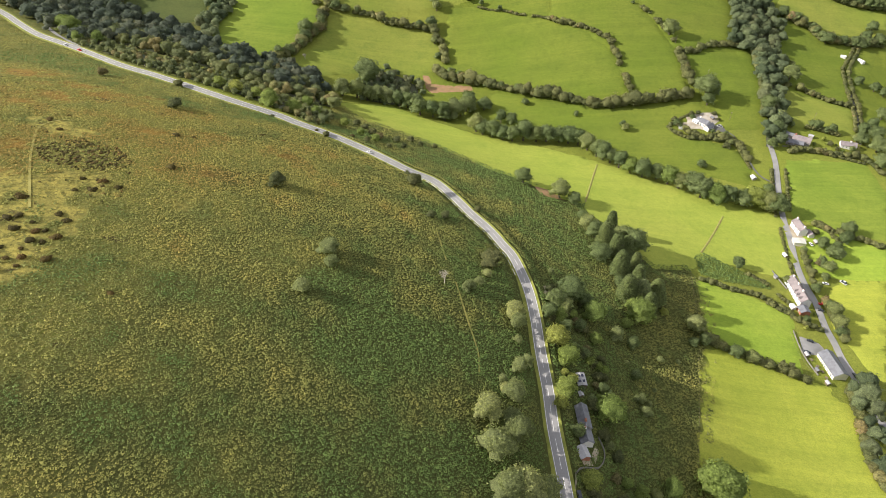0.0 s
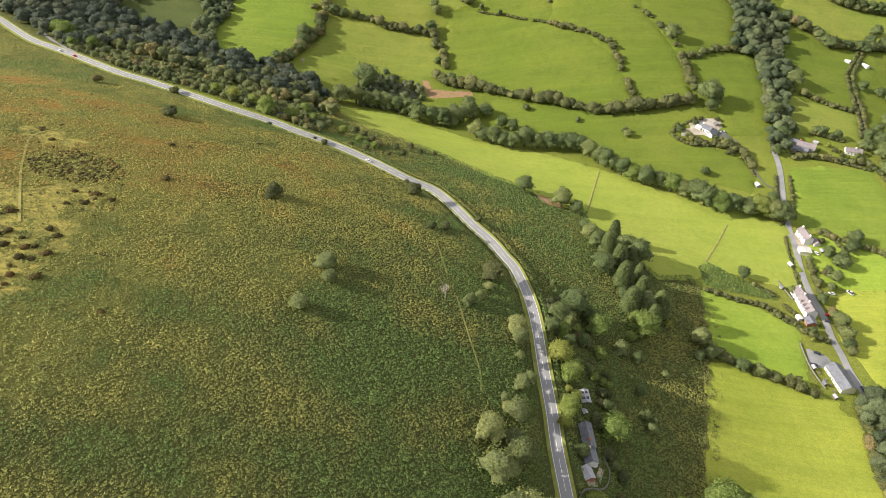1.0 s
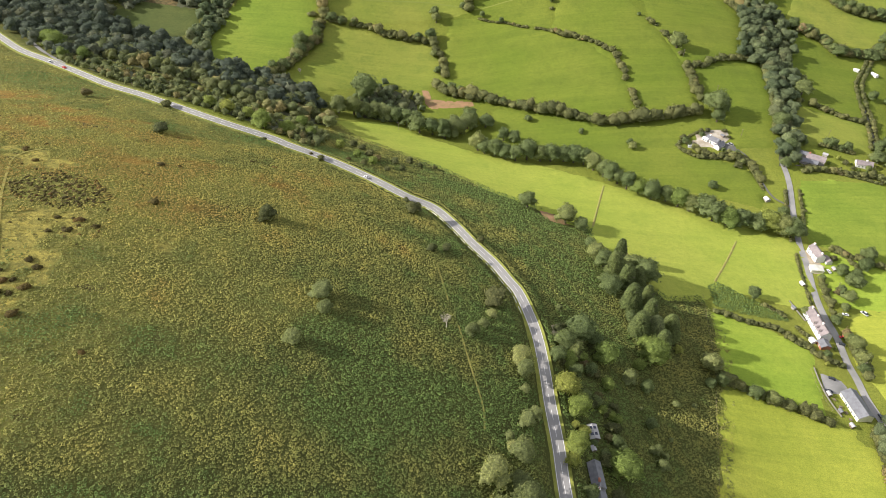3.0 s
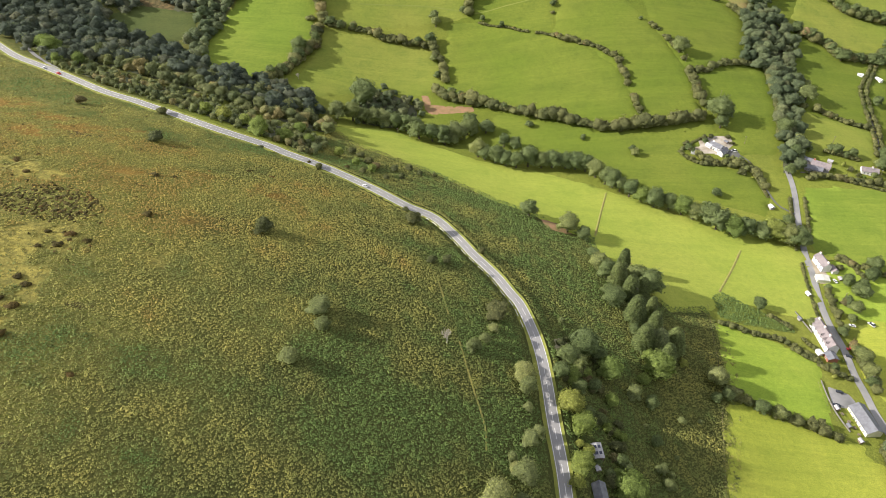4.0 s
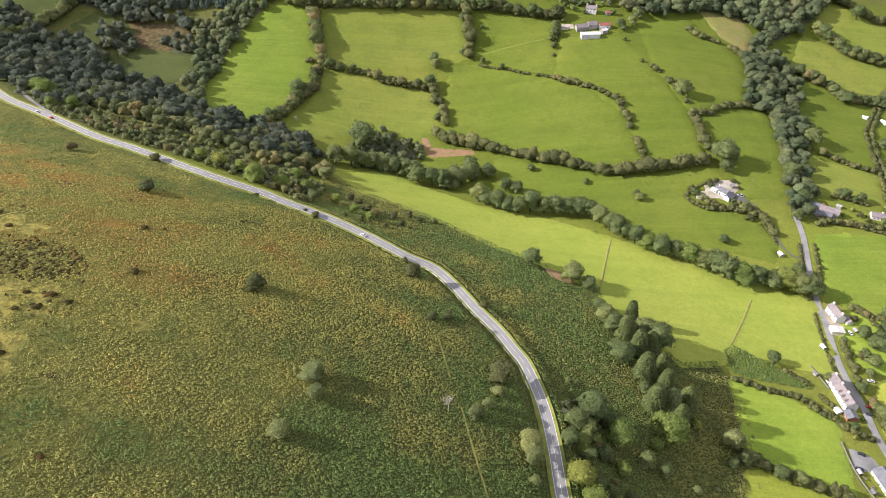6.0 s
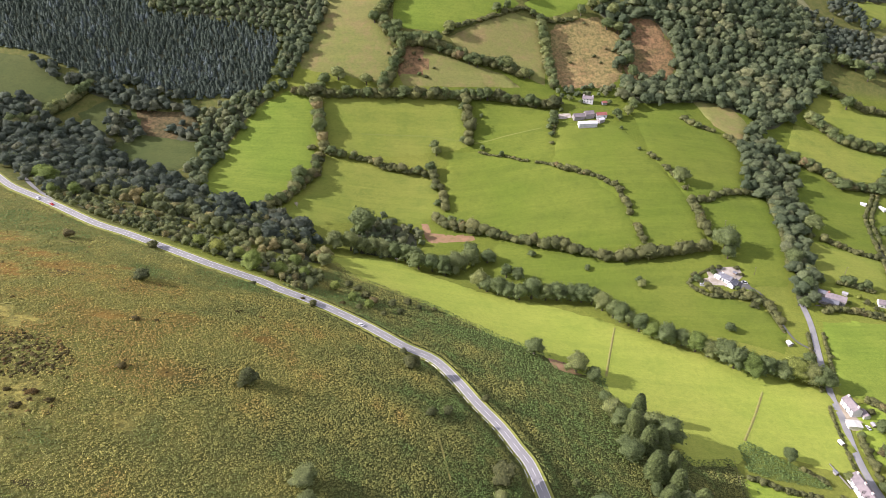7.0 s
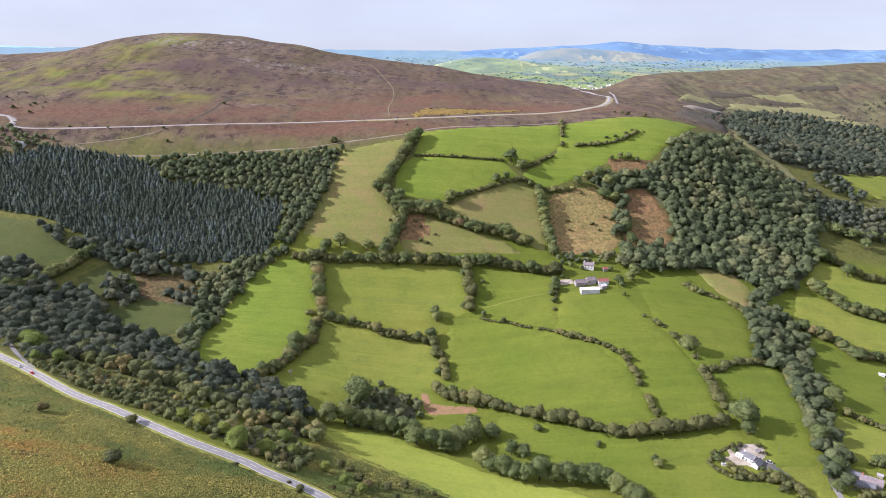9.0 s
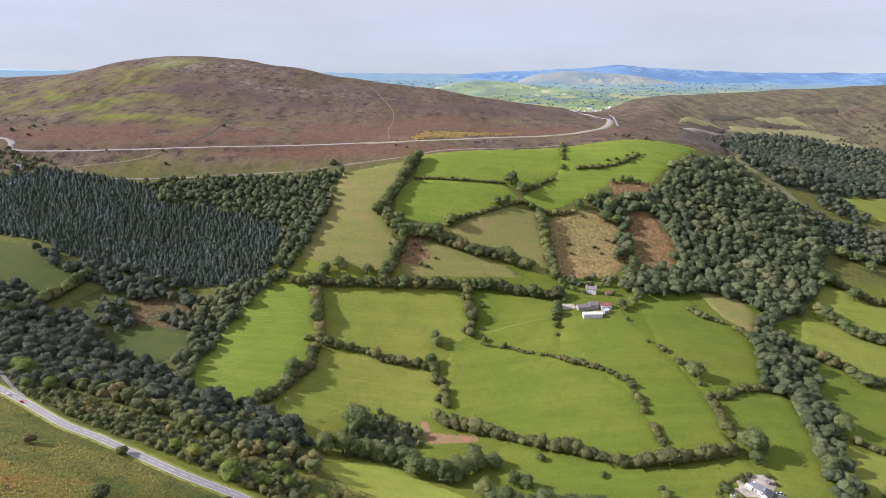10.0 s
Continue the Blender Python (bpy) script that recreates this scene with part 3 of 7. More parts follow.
def build_ground():
    xs, ys = axis(-440, 420, 4.0, -4300, 4300), axis(110, 1060, 4.0, -600, 4850)
    X, Y = np.meshgrid(xs, ys)
    x, y = X.ravel(), Y.ravel()
    z = height(x, y)
    moorish = ease(960, 1030, y + waves(x, y, 60, 3) * 10 + np.clip(-(x + 120) * 0.07, -40, 40)) * (1 - ease(300, 380, x) * (1 - ease(1080, 1160, y)))
    z = z + waves(x, y, 45, 9) * 0.3 * moorish
    n, w = len(ys), len(xs)
    i = (np.arange(n - 1)[:, None] * w + np.arange(w - 1)[None]).ravel()
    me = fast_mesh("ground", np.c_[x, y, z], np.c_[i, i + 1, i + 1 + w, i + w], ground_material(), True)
    heath = inside(x, y, HEATH) | inside(x, y, BANK)
    lush = ease(-170, -40, x + waves(x, y, 70, 5) * 45 - (y - 250) * 0.12) * heath
    layer_of(me, "heath", heath)
    layer_of(me, "lush", lush)
    layer_of(me, "rust", rusty(x, y))
    layer_of(me, "gold", grassy(x, y) * heath)
    layer_of(me, "scrub", np.maximum(1 - ease(-260, -170, x), ease(840, 870, y)).clip(0, 1) * 0.9)
    layer_of(me, "valley", ease(500, 560, y) * ease(-30, 20, x))
    layer_of(me, "moor", moorish)
    slope = ((-694, 1282, 95, 60), (-540, 1265, 62, 60), (-599, 1415, 60, 70), (-526, 1160, 80, 34), (-423, 1145, 70, 26), (-618, 1211, 110, 44), (-789, 1339, 90, 60), (-600, 1300, 90, 60), (-840, 1240, 90, 60), (-560, 1500, 60, 60))
    low = ((-303, 1008, 60, 20), (-350, 996, 60, 18), (-428, 988, 60, 16), (-900, 1130, 120, 60), (-300, 1160, 40, 20))
    layer_of(me, "green", (1.25 * blobs(x, y, slope) + 0.6 * blobs(x, y, low)).clip(0, 1))
    layer_of(me, "east", ease(430, 620, x) * ease(1150, 1300, y))
    layer_of(me, "rock", blobs(x, y, ((-609, 1560, 50, 60), (-557, 1490, 40, 40), (-505, 1470, 60, 40), (-278, 1392, 50, 24), (-347, 1366, 30, 18), (-306, 1135, 24, 14), (-202, 1390, 50, 20), (-385, 1400, 30, 20), (-420, 1510, 70, 40))))
    layer_of(me, "heather", blobs(x, y, ((-379, 1330, 90, 60), (-272, 1310, 90, 40), (-93, 1397, 110, 50), (-27, 1373, 100, 50), (-470, 1335, 60, 50), (-154, 1452, 90, 60), (71, 1390, 100, 60), (180, 1500, 120, 80), (-700, 1180, 60, 16))))
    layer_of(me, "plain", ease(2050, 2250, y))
    # share of painted haze blue in the plain, growing northwards
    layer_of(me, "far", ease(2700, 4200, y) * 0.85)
    layer_of(me, "red", 1.1 * blobs(x, y, ((-549, 1068, 150, 34), (-446, 1080, 120, 36), (-340, 1085, 120, 30), (-196, 1113, 140, 50), (-130, 1150, 130, 60), (-135, 1043, 110, 24), (-53, 1024, 110, 18), (-25, 1230, 120, 70), (150, 1190, 160, 60), (-200, 1025, 120, 18))))
    tagged(new("ground", me), "hilly ground of bracken heath, rough pasture and brown moor", "ground", kind="structure")


build_ground()


# ---- ways ----
def ribbon(name, line, offsets, lift, material, parent=None, levels=None, drop=None):
    """A strip along a line; offsets across it (right is plus), lift above the level."""
    t = np.gradient(line, axis=0)
    t /= np.linalg.norm(t, axis=1)[:, None]
    side = np.c_[t[:, 1], -t[:, 0]]
    cols = []
    for k, o in enumerate(offsets):
        p = line + side * o
        z = (height(p[:, 0], p[:, 1]) if levels is None else levels) + lift + (drop[k] if drop else 0)
        cols.append(np.c_[p, z])
    co = np.stack(cols, 1)
    n, w = co.shape[:2]
    i = (np.arange(n - 1)[:, None] * w + np.arange(w - 1)[None]).ravel()
    me = fast_mesh(name, co.reshape(-1, 3), np.c_[i, i + w, i + w + 1, i + 1], material, True)
    ob = new(name, me)
    ob.parent = parent
    return ob


road_level, lane_level, moor_level = WAYS[0][1], WAYS[1][1], WAYS[2][1]
road = tagged(ribbon("main_road", road_line, (-2.9, -1.5, 0, 1.5, 2.9), 0.0, ASPHALT, None, road_level, (0, 0.05, 0.08, 0.05, 0)), "grey two-lane asphalt hill road with white lines", "road", kind="structure")
for o in (-2.6, 2.6):
    ribbon("edge_line", road_line, (o - 0.1, o + 0.1), 0.06, PAINT, road, road_level)
for o, drop in (((2.85, 4.2, 6.0), (-0.02, 0.1, -0.5)), ((-4.3, -3.5, -2.85), (0.15, 0.06, -0.02))):
    tagged(ribbon("verge", road_line, o, 0.0, VERGE, None, road_level, drop), "mown yellow-green grass verge beside the road", "verge", kind="structure")
lane = tagged(ribbon("lane", lane_line, (-2.3, 0, 2.3), 0.05, ASPHALT_PALE, None, lane_level, (0, 0.05, 0)), "narrow pale asphalt lane past the houses", "lane", kind="structure")
tagged(ribbon("lane", east_line, (-1.0, 0, 1.0), 0.45, DARK_TRACK), "narrow hedged lane between fields", "lane", kind="structure")
tagged(ribbon("lane", side_line, (-1.7, 0, 1.7), 0.4, ASPHALT), "side lane joining the hill road", "lane", kind="structure")
tagged(ribbon("track", track_line, (-0.9, 0, 0.9), 0.6, DARK_TRACK), "dark surfaced drive to the white house", "track", kind="structure")
tagged(ribbon("moor_road", moor_line, (-4.8, -3.6, 0, 3.6, 4.8), 0.1, MOOR_TARMAC, None, moor_level, (-0.8, 0, 0, 0, -0.8)), "pale road across the brown moor", "road", kind="structure")
tagged(ribbon("moor_track", moortrack_line, (-1.7, -0.8, 0.8, 1.7), 0.35, STONY, None, None, (-0.8, 0, 0, -0.8)), "pale stony track below the moor road", "track", kind="structure")

bend = slice(int(np.argmin(np.abs(moor_line[:, 0] + 130))), int(np.argmin(np.hypot(moor_line[:, 0] - 320, moor_line[:, 1] - 1400))))
for near, far in ((3.5, 9.0), (-3.5, -7.5)):
    tagged(ribbon("verge", moor_line[bend], tuple(sorted((near, (near + far) / 2, far))), 0.12, MOOR_VERGE, None, moor_level[bend], (0.02, -0.05, -1.0) if near > 0 else (-1.0, -0.05, 0.02)), "pale grazed verge along the moor road", "verge", kind="structure")
tagged(ribbon("moor_lane", smooth_line([(345, 1653), (378, 1640), (368, 1540), (344, 1430), (311, 1275)], 8.0), (-2.2, 0, 2.2), 0.5, MOOR_TARMAC), "narrow pale lane leaving the pass", "lane", kind="structure")
tagged(ribbon("moor_track", smooth_line([(-500, 977), (-452, 989), (-425, 998), (-393, 1019), (-375, 1034)], 6.0), (-1.2, -0.4, 0.4, 1.2), 0.4, STONY, None, None, (-0.8, 0, 0, -0.8)), "pale stony track climbing to the moor road", "track", kind="structure")

dash = fast_mesh("centre_dash", [(-0.08, 0, 0), (0.08, 0, 0), (0.08, 5.6, 0), (-0.08, 5.6, 0)], [(0, 1, 2, 3)], PAINT)
steps = np.r_[0, np.cumsum(np.linalg.norm(np.diff(road_line, axis=0), axis=1))]
for s in np.arange(20, steps[-1] - 90, 9.0):
    ax, ay, az = (np.interp(s, steps, v) for v in (road_line[:, 0], road_line[:, 1], road_level))
    bx, by, bz = (np.interp(s + 5.6, steps, v) for v in (road_line[:, 0], road_line[:, 1], road_level))
    d = mesh_part("centre_dash", dash, road)
    d.matrix_basis = pose(ax, ay, az + 0.13, math.degrees(math.atan2(bz - az, 5.6)), 0, math.degrees(math.atan2(-(bx - ax), by - ay)))


# ---- fields ----
from mathutils.geometry import delaunay_2d_cdt


def grown(points, by):
    """The outline pushed outwards, so that hedges stand on its edge."""
    p = np.array(points, float)
    if np.sum(p[:, 0] * np.roll(p[:, 1], -1) - np.roll(p[:, 0], -1) * p[:, 1]) < 0:
        p = p[::-1]
    d = np.roll(p, -1, axis=0) - p
    n = np.c_[d[:, 1], -d[:, 0]] / np.linalg.norm(d, axis=1)[:, None]
    m = n + np.roll(n, 1, axis=0)
    return p + by * m / np.maximum(np.linalg.norm(m, axis=1)[:, None], 0.6)


def field(points, material, label, lift=0.22, by=0.0, ragged=0.9, skirt=0.0):
    p = grown(points, by)
    edge = []
    for a, b in zip(p, np.roll(p, -1, axis=0)):
        n = max(1, int(np.linalg.norm(b - a) / (8 if ragged < 1 else 3)))
        edge += [a + (b - a) * k / n for k in range(n)]
    edge = np.array(edge)
    edge += np.c_[waves(edge[:, 0], edge[:, 1], 14, 1), waves(edge[:, 0], edge[:, 1], 14, 2)] * ragged
    lo, hi = p.min(axis=0), p.max(axis=0)
    gx, gy = np.meshgrid(np.arange(lo[0], hi[0], 7.0), np.arange(lo[1], hi[1], 7.0))
    g = np.c_[gx.ravel(), gy.ravel()]
    g = g[inside(g[:, 0], g[:, 1], edge)]
    n = len(edge)
    co, _, faces, *_ = delaunay_2d_cdt([Vector(v) for v in np.vstack([edge, g])], [], [list(range(n))], 1, 1e-4)
    co = np.array([(v.x, v.y) for v in co])
    z = height(co[:, 0], co[:, 1]) + lift
    z -= (lift + 0.15) * (np.arange(len(co)) < n)
    if skirt:
        rim = np.min(np.hypot(co[:, None, 0] - edge[None, :, 0], co[:, None, 1] - edge[None, :, 1]), axis=1)
        z -= skirt * (1 - ease(0, 12, rim))
    me = fast_mesh("field", np.c_[co, z], np.array([f for f in faces if len(f) == 3]), material, True)
    return tagged(new("field", me), label, "field", "fields of the valley", "structure")


# outlines in plan
F1 = [(-179, 803), (-150, 799), (-138, 759), (-141, 729), (-132, 690), (-146, 656), (-163, 640), (-177, 612), (-210, 616), (-229, 621), (-237, 670), (-226, 732), (-209, 780)]
F2 = [(-134, 796), (22, 801), (27, 741), (-9, 738), (-85, 727), (-114, 728), (-127, 734)]
F3 = [(-127, 714), (-72, 709), (-11, 697), (0, 652), (-21, 633), (-74, 632), (-128, 597), (-145, 610), (-132, 664)]
F4 = [(40, 798), (126, 786), (113, 703), (36, 738)]
F5 = [(9, 733), (38, 729), (114, 691), (144, 674), (172, 636), (179, 582), (125, 579), (38, 617), (1, 644)]
F6 = [(130, 755), (193, 752), (213, 699), (234, 645), (239, 583), (185, 577), (177, 637), (147, 677), (118, 700)]
F7 = [(216, 780), (275, 796), (297, 760), (317, 720), (297, 656), (240, 638), (219, 705)]
F8 = [(244, 633), (318, 644), (311, 585), (301, 541), (290, 528), (257, 527), (266, 587), (246, 590)]
F9 = [(48, 599), (98, 576), (144, 559), (187, 557), (245, 566), (244, 550), (214, 531), (217, 517), (257, 502), (265, 472), (255, 450), (222, 467), (171, 480), (142, 510), (77, 534), (52, 550)]
F10 = [(-94, 535), (-50, 557), (-20, 538), (34, 510), (79, 498), (133, 473), (165, 453), (194, 438), (228, 424), (267, 406), (260, 365), (249, 345), (191, 361), (174, 344), (148, 337), (109, 388), (110, 406), (91, 413), (58, 436), (40, 444), (-11, 482), (-71, 507)]
F11 = [(177, 328), (202, 321), (234, 305), (228, 283), (220, 251), (195, 261), (166, 271)]
F12 = [(158, 263), (190, 262), (229, 252), (246, 224), (250, 200), (250, 165), (250, 120), (136, 120), (129, 176), (142, 215)]
F13 = [(292, 340), (320, 341), (272, 247), (265, 292), (267, 312), (278, 331)]
F14 = [(303, 484), (371, 483), (367, 436), (342, 385), (306, 400), (280, 411)]
FR1 = [(359, 686), (390, 684), (432, 659), (416, 628), (404, 579), (368, 591), (342, 608), (342, 644)]
FR2 = [(336, 589), (397, 569), (380, 526), (325, 537), (319, 553)]
FR3 = [(450, 852), (561, 808), (524, 753), (431, 801)]
FR4 = [(408, 788), (514, 737), (485, 695), (413, 710), (375, 729)]
FR5 = [(371, 710), (405, 696), (473, 677), (415, 594), (346, 603), (361, 658)]
FL1 = [(-345, 713), (-321, 736), (-267, 730), (-256, 701), (-276, 667), (-316, 675)]
FL2 = [(-565, 839), (-471, 824), (-400, 793), (-407, 757), (-426, 729), (-482, 713)]
FL3 = [(-393, 753), (-371, 783), (-332, 762), (-325, 730), (-370, 731)]
FL4 = [(-364, 633), (-335, 642), (-305, 618), (-327, 596)]
FL5 = [(-340, 773), (-283, 776), (-265, 752), (-287, 737), (-323, 739)]
FU1 = [(-134, 973), (-43, 999), (-63, 940), (-82, 898), (-66, 881), (-58, 851), (-69, 821), (-163, 837), (-168, 848), (-144, 910)]
FU2 = [(-28, 1013), (85, 1041), (169, 1058), (161, 1005), (110, 969), (79, 968), (-38, 960)]
FU3 = [(-38, 954), (79, 963), (97, 948), (54, 920), (3, 891), (-60, 894), (-59, 935)]
FU4 = [(177, 1058), (287, 1095), (396, 1119), (326, 1028), (284, 989), (228, 985), (194, 964), (129, 935), (108, 950), (159, 990)]
FU5 = [(10, 884), (84, 932), (121, 927), (124, 867), (120, 833), (78, 855), (31, 864)]
FU6 = [(142, 921), (166, 934), (197, 939), (224, 924), (225, 896), (213, 858), (202, 839), (170, 833), (139, 828), (135, 878)]
FU7 = [(239, 943), (271, 939), (290, 898), (283, 862), (247, 845), (227, 859), (232, 904)]
FU10 = [(224, 985), (283, 987), (275, 971), (232, 965)]
FU8 = [(-48, 863), (3, 856), (70, 841), (89, 825), (-43, 819), (-51, 837)]
FU9 = [(298, 813), (334, 823), (346, 780), (329, 747), (308, 773)]
M_TAN = [(478, 1427), (503, 1447), (612, 1551), (612, 1525), (575, 1462), (505, 1421)]
M_DARKS = ([(624, 1704), (657, 1719), (731, 1697), (744, 1681), (627, 1658)], [(742, 1661), (830, 1648), (840, 1628), (795, 1630), (732, 1636)], [(527, 1530), (608, 1609), (634, 1581), (564, 1474)],
           [(404, 1247), (462, 1366), (543, 1421), (502, 1268), (451, 1135), (408, 1150)], [(872, 1762), (979, 1752), (973, 1723), (860, 1725)])
M_GREENS = ([(510, 1536), (563, 1632), (617, 1641), (638, 1585), (602, 1591)], [(637, 1581), (673, 1622), (710, 1617), (842, 1619), (910, 1576), (877, 1563), (790, 1592), (696, 1584)],
            [(735, 1692), (847, 1711), (864, 1637), (840, 1655), (757, 1679)], [(822, 1554), (888, 1558), (940, 1487), (903, 1428), (863, 1491)])
M_FIELD = [(598, 1078), (798, 1158), (721, 1046), (596, 1022)]
M_SHOULDER = [(516, 1290), (488, 1125), (518, 1072), (526, 1021), (511, 985), (506, 1023), (480, 1081), (461, 1131)]
M_GORSE = [(-56, 1090), (-45, 1130), (-28, 1160), (14, 1168), (60, 1168), (140, 1180), (103, 1146), (47, 1114), (-5, 1092), (-38, 1082)]
for k, (points, material, label) in enumerate((
    (F10, GRASS_BRIGHT, "sunlit yellow-green pasture below the stream trees"),
    (F12, GRASS_YELLOW, "bright yellow-green pasture below the bracken bank"), (F13, GRASS_YELLOW, "bright striped meadow beyond the lane"), (F11, GRASS_VIVID, "lush green pasture behind the houses"),
    (F14, GRASS_UPPER, "green pasture beside the hedged lane"), (F9, GRASS_LUSH, "green pasture round the white house"),
    ([(284, 398), (300, 402), (338, 378), (328, 345), (292, 343), (270, 352), (272, 372)], GRASS_VIVID, "bright lawn behind the white cottage"),
    (F1, GRASS_UPPER, "green sloping pasture along the wood"), (F2, GRASS_MID, "green hillside pasture between hedges"), (F3, GRASS_MID, "green hillside pasture below a hedge"),
    (F4, GRASS_LUSH, "small green pasture beside the farm"), (F5, GRASS_LUSH, "large green pasture below the stream trees"), (F6, GRASS_LUSH, "long green pasture below the farm"),
    (F7, GRASS_LUSH, "green pasture with a lone tree"), (F8, GRASS_LUSH, "green strip pasture beside the stream wood"),
    (FR1, GRASS_LUSH, "green pasture beyond the stream wood"), (FR2, GRASS_MID, "green pasture behind the lane houses"), (FR3, GRASS_MID, "pale green hillside pasture"),
    (FR4, GRASS_MID, "green hillside pasture between treed hedges"), (FR5, GRASS_LUSH, "lush green pasture below a treed hedge"),
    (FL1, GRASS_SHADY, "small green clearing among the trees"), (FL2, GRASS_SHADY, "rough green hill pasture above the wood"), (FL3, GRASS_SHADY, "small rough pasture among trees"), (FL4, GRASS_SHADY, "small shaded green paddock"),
    (FL5, GRASS_RED_SHADED, "clearing of dead bracken below the conifers"),
    (FU1, GRASS_DULL, "thin yellowish hill pasture"), (FU2, GRASS_UPPER, "bright green upper hill pasture"), (FU3, GRASS_UPPER, "bright green upper hill pasture with trees"), (FU4, GRASS_UPPER, "green pasture on the hill spur"),
    (FU5, GRASS_DULL, "thin yellowish pasture between hedges"), (FU6, GRASS_DRY, "tawny bracken-strewn pasture above the farm"), (FU7, GRASS_RED, "reddish slope of dead bracken"), (FU8, GRASS_DULL, "thin yellowish pasture below the hedge"), ([(-55, 864), (-28, 869), (-10, 845), (-23, 828), (-50, 831)], GRASS_RED, "reddish corner of dead bracken"), (FU9, GRASS_DULL, "tawny rough grass below the wood"), (FU10, GRASS_RED, "small reddish patch of dead bracken"),
)):
    field(points, material, label, 0.36 + 0.012 * k, 1.0 if points is F12 else 6.5 if material is GRASS_BRIGHT else 3.5, 3.2 if material in (GRASS_DRY, GRASS_RED) or points is F12 else 0.9)
HEATHER = coat("dark_heather", (0.055, 0.048, 0.034), (0.082, 0.069, 0.047), (0.066, 0.062, 0.039), 0.05, 0.25, 0.95, 0.6, 0.6)
MOOR_GRASS = pasture("olive_moor_grass", (0.201, 0.201, 0.094), (0.236, 0.230, 0.112), (0.171, 0.165, 0.083), 0.2, 0.3, 0.8)
GORSE = pasture("golden_bracken_and_gorse", (0.22, 0.145, 0.045), (0.27, 0.19, 0.055), (0.12, 0.105, 0.035), 0.2, 0.2, 1.0)
PALE_CUT = coat("cut_heather", (0.25, 0.215, 0.175), (0.3, 0.265, 0.215), (0.2, 0.17, 0.135), 0.03, 0.2, 0.95, 0.3, 0.2)
for points in M_GREENS:
    field(points, MOOR_GRASS, "olive grassy patch on the far moor", 2.2, 6.0, 6.0, 1.4)
for points in M_DARKS:
    field(points, HEATHER, "dark heather patch on the far moor", 2.9, 4.0, 5.0, 1.6)
field(M_TAN, PALE_CUT, "pale cut strip on the far moor", 3.4, 0.0, 2.0, 1.6)
field(M_FIELD, GRASS_MID, "small green field in the far valley", 2.4, 6.0, 5.0, 1.5)
field(M_GORSE, GORSE, "golden bracken and gorse beside the moor road", 0.9, 0.0, 7.0, 0.4)
field(M_SHOULDER, MOOR_GRASS, "grassy shoulder beside the wooded knoll", 0.9, 0.0, 3.0, 0.4)


# ---- plants ----
def ball(level):
    """A round mesh of triangles: points and faces."""
    bm = bmesh.new()
    bmesh.ops.create_icosphere(bm, subdivisions=level, radius=1.0)
    bm.verts.index_update()
    co, f = np.array([v.co[:] for v in bm.verts]), np.array([[v.index for v in q.verts] for q in bm.faces])
    bm.free()
    return co, f


BALLS = {k: ball(k) for k in (2, 3)}


def reach(d, c, lobes):
    """How far the crown goes from its centre in each direction."""
    far = np.zeros(len(d))
    for l in lobes:
        r = np.array(l[3:])
        e, o = d / r, (c - np.array(l[:3])) / r
        a, b, q = (e * e).sum(1), e @ o, o @ o - 1
        root = b * b - a * q
        far = np.maximum(far, np.where(root > 0, (-b + np.sqrt(root.clip(0))) / a, 0))
    return far


def crown_arrays(seed, lobes, count, size, flat=0.3, level=3):
    """A lobed leafy hull with loose leaf clumps standing out of it: points, triangles, facing."""
    rng = np.random.default_rng(seed)
    c = np.array(lobes[0][:3])
    d, f = BALLS[level]
    d = d + rng.normal(size=d.shape) * (0.05 if level == 3 else 0.09)
    d /= np.linalg.norm(d, axis=1)[:, None]
    co = c + d * (reach(d, c, lobes) * rng.uniform(0.74, 1.06, len(d)))[:, None]
    f = f[d[f][:, :, 2].max(axis=1) > -0.45]
    flatn = np.cross(co[f[:, 1]] - co[f[:, 0]], co[f[:, 2]] - co[f[:, 0]])
    n = np.zeros(co.shape)
    for k in range(3):
        np.add.at(n, f[:, k], flatn)
    n /= np.maximum(np.linalg.norm(n, axis=1)[:, None], 1e-9)
    n = 0.85 * n + 0.2 * d + (0, 0, 0.12)
    e = rng.normal(size=(count, 3))
    e[:, 2] += 0.4
    e /= np.linalg.norm(e, axis=1)[:, None]
    e[:, 2] = np.maximum(e[:, 2], -0.5)
    p = c + e * (reach(e, c, lobes) * rng.uniform(0.86, 1.12, count))[:, None]
    out = n[np.argmax(e @ d.T, axis=1)]
    g = out + rng.normal(size=(count, 3)) * (flat + 0.25)
    g /= np.linalg.norm(g, axis=1)[:, None]
    a = np.cross(g, rng.normal(size=(count, 3)))
    a /= np.linalg.norm(a, axis=1)[:, None]
    b = np.cross(g, a)
    s = size * rng.uniform(0.45, 1.15, (count, 1))
    q = np.stack([p - a * s, p + a * s * 0.6 - b * s * 0.8 + g * s * 0.15, p + a * s * 0.5 + b * s * 0.85], 1)
    face = np.repeat(out + 0.5 * (g - out), 3, axis=0)
    return np.vstack([q.reshape(-1, 3), co]), np.vstack([np.arange(count * 3).reshape(-1, 3), f + count * 3]), np.vstack([face, n])


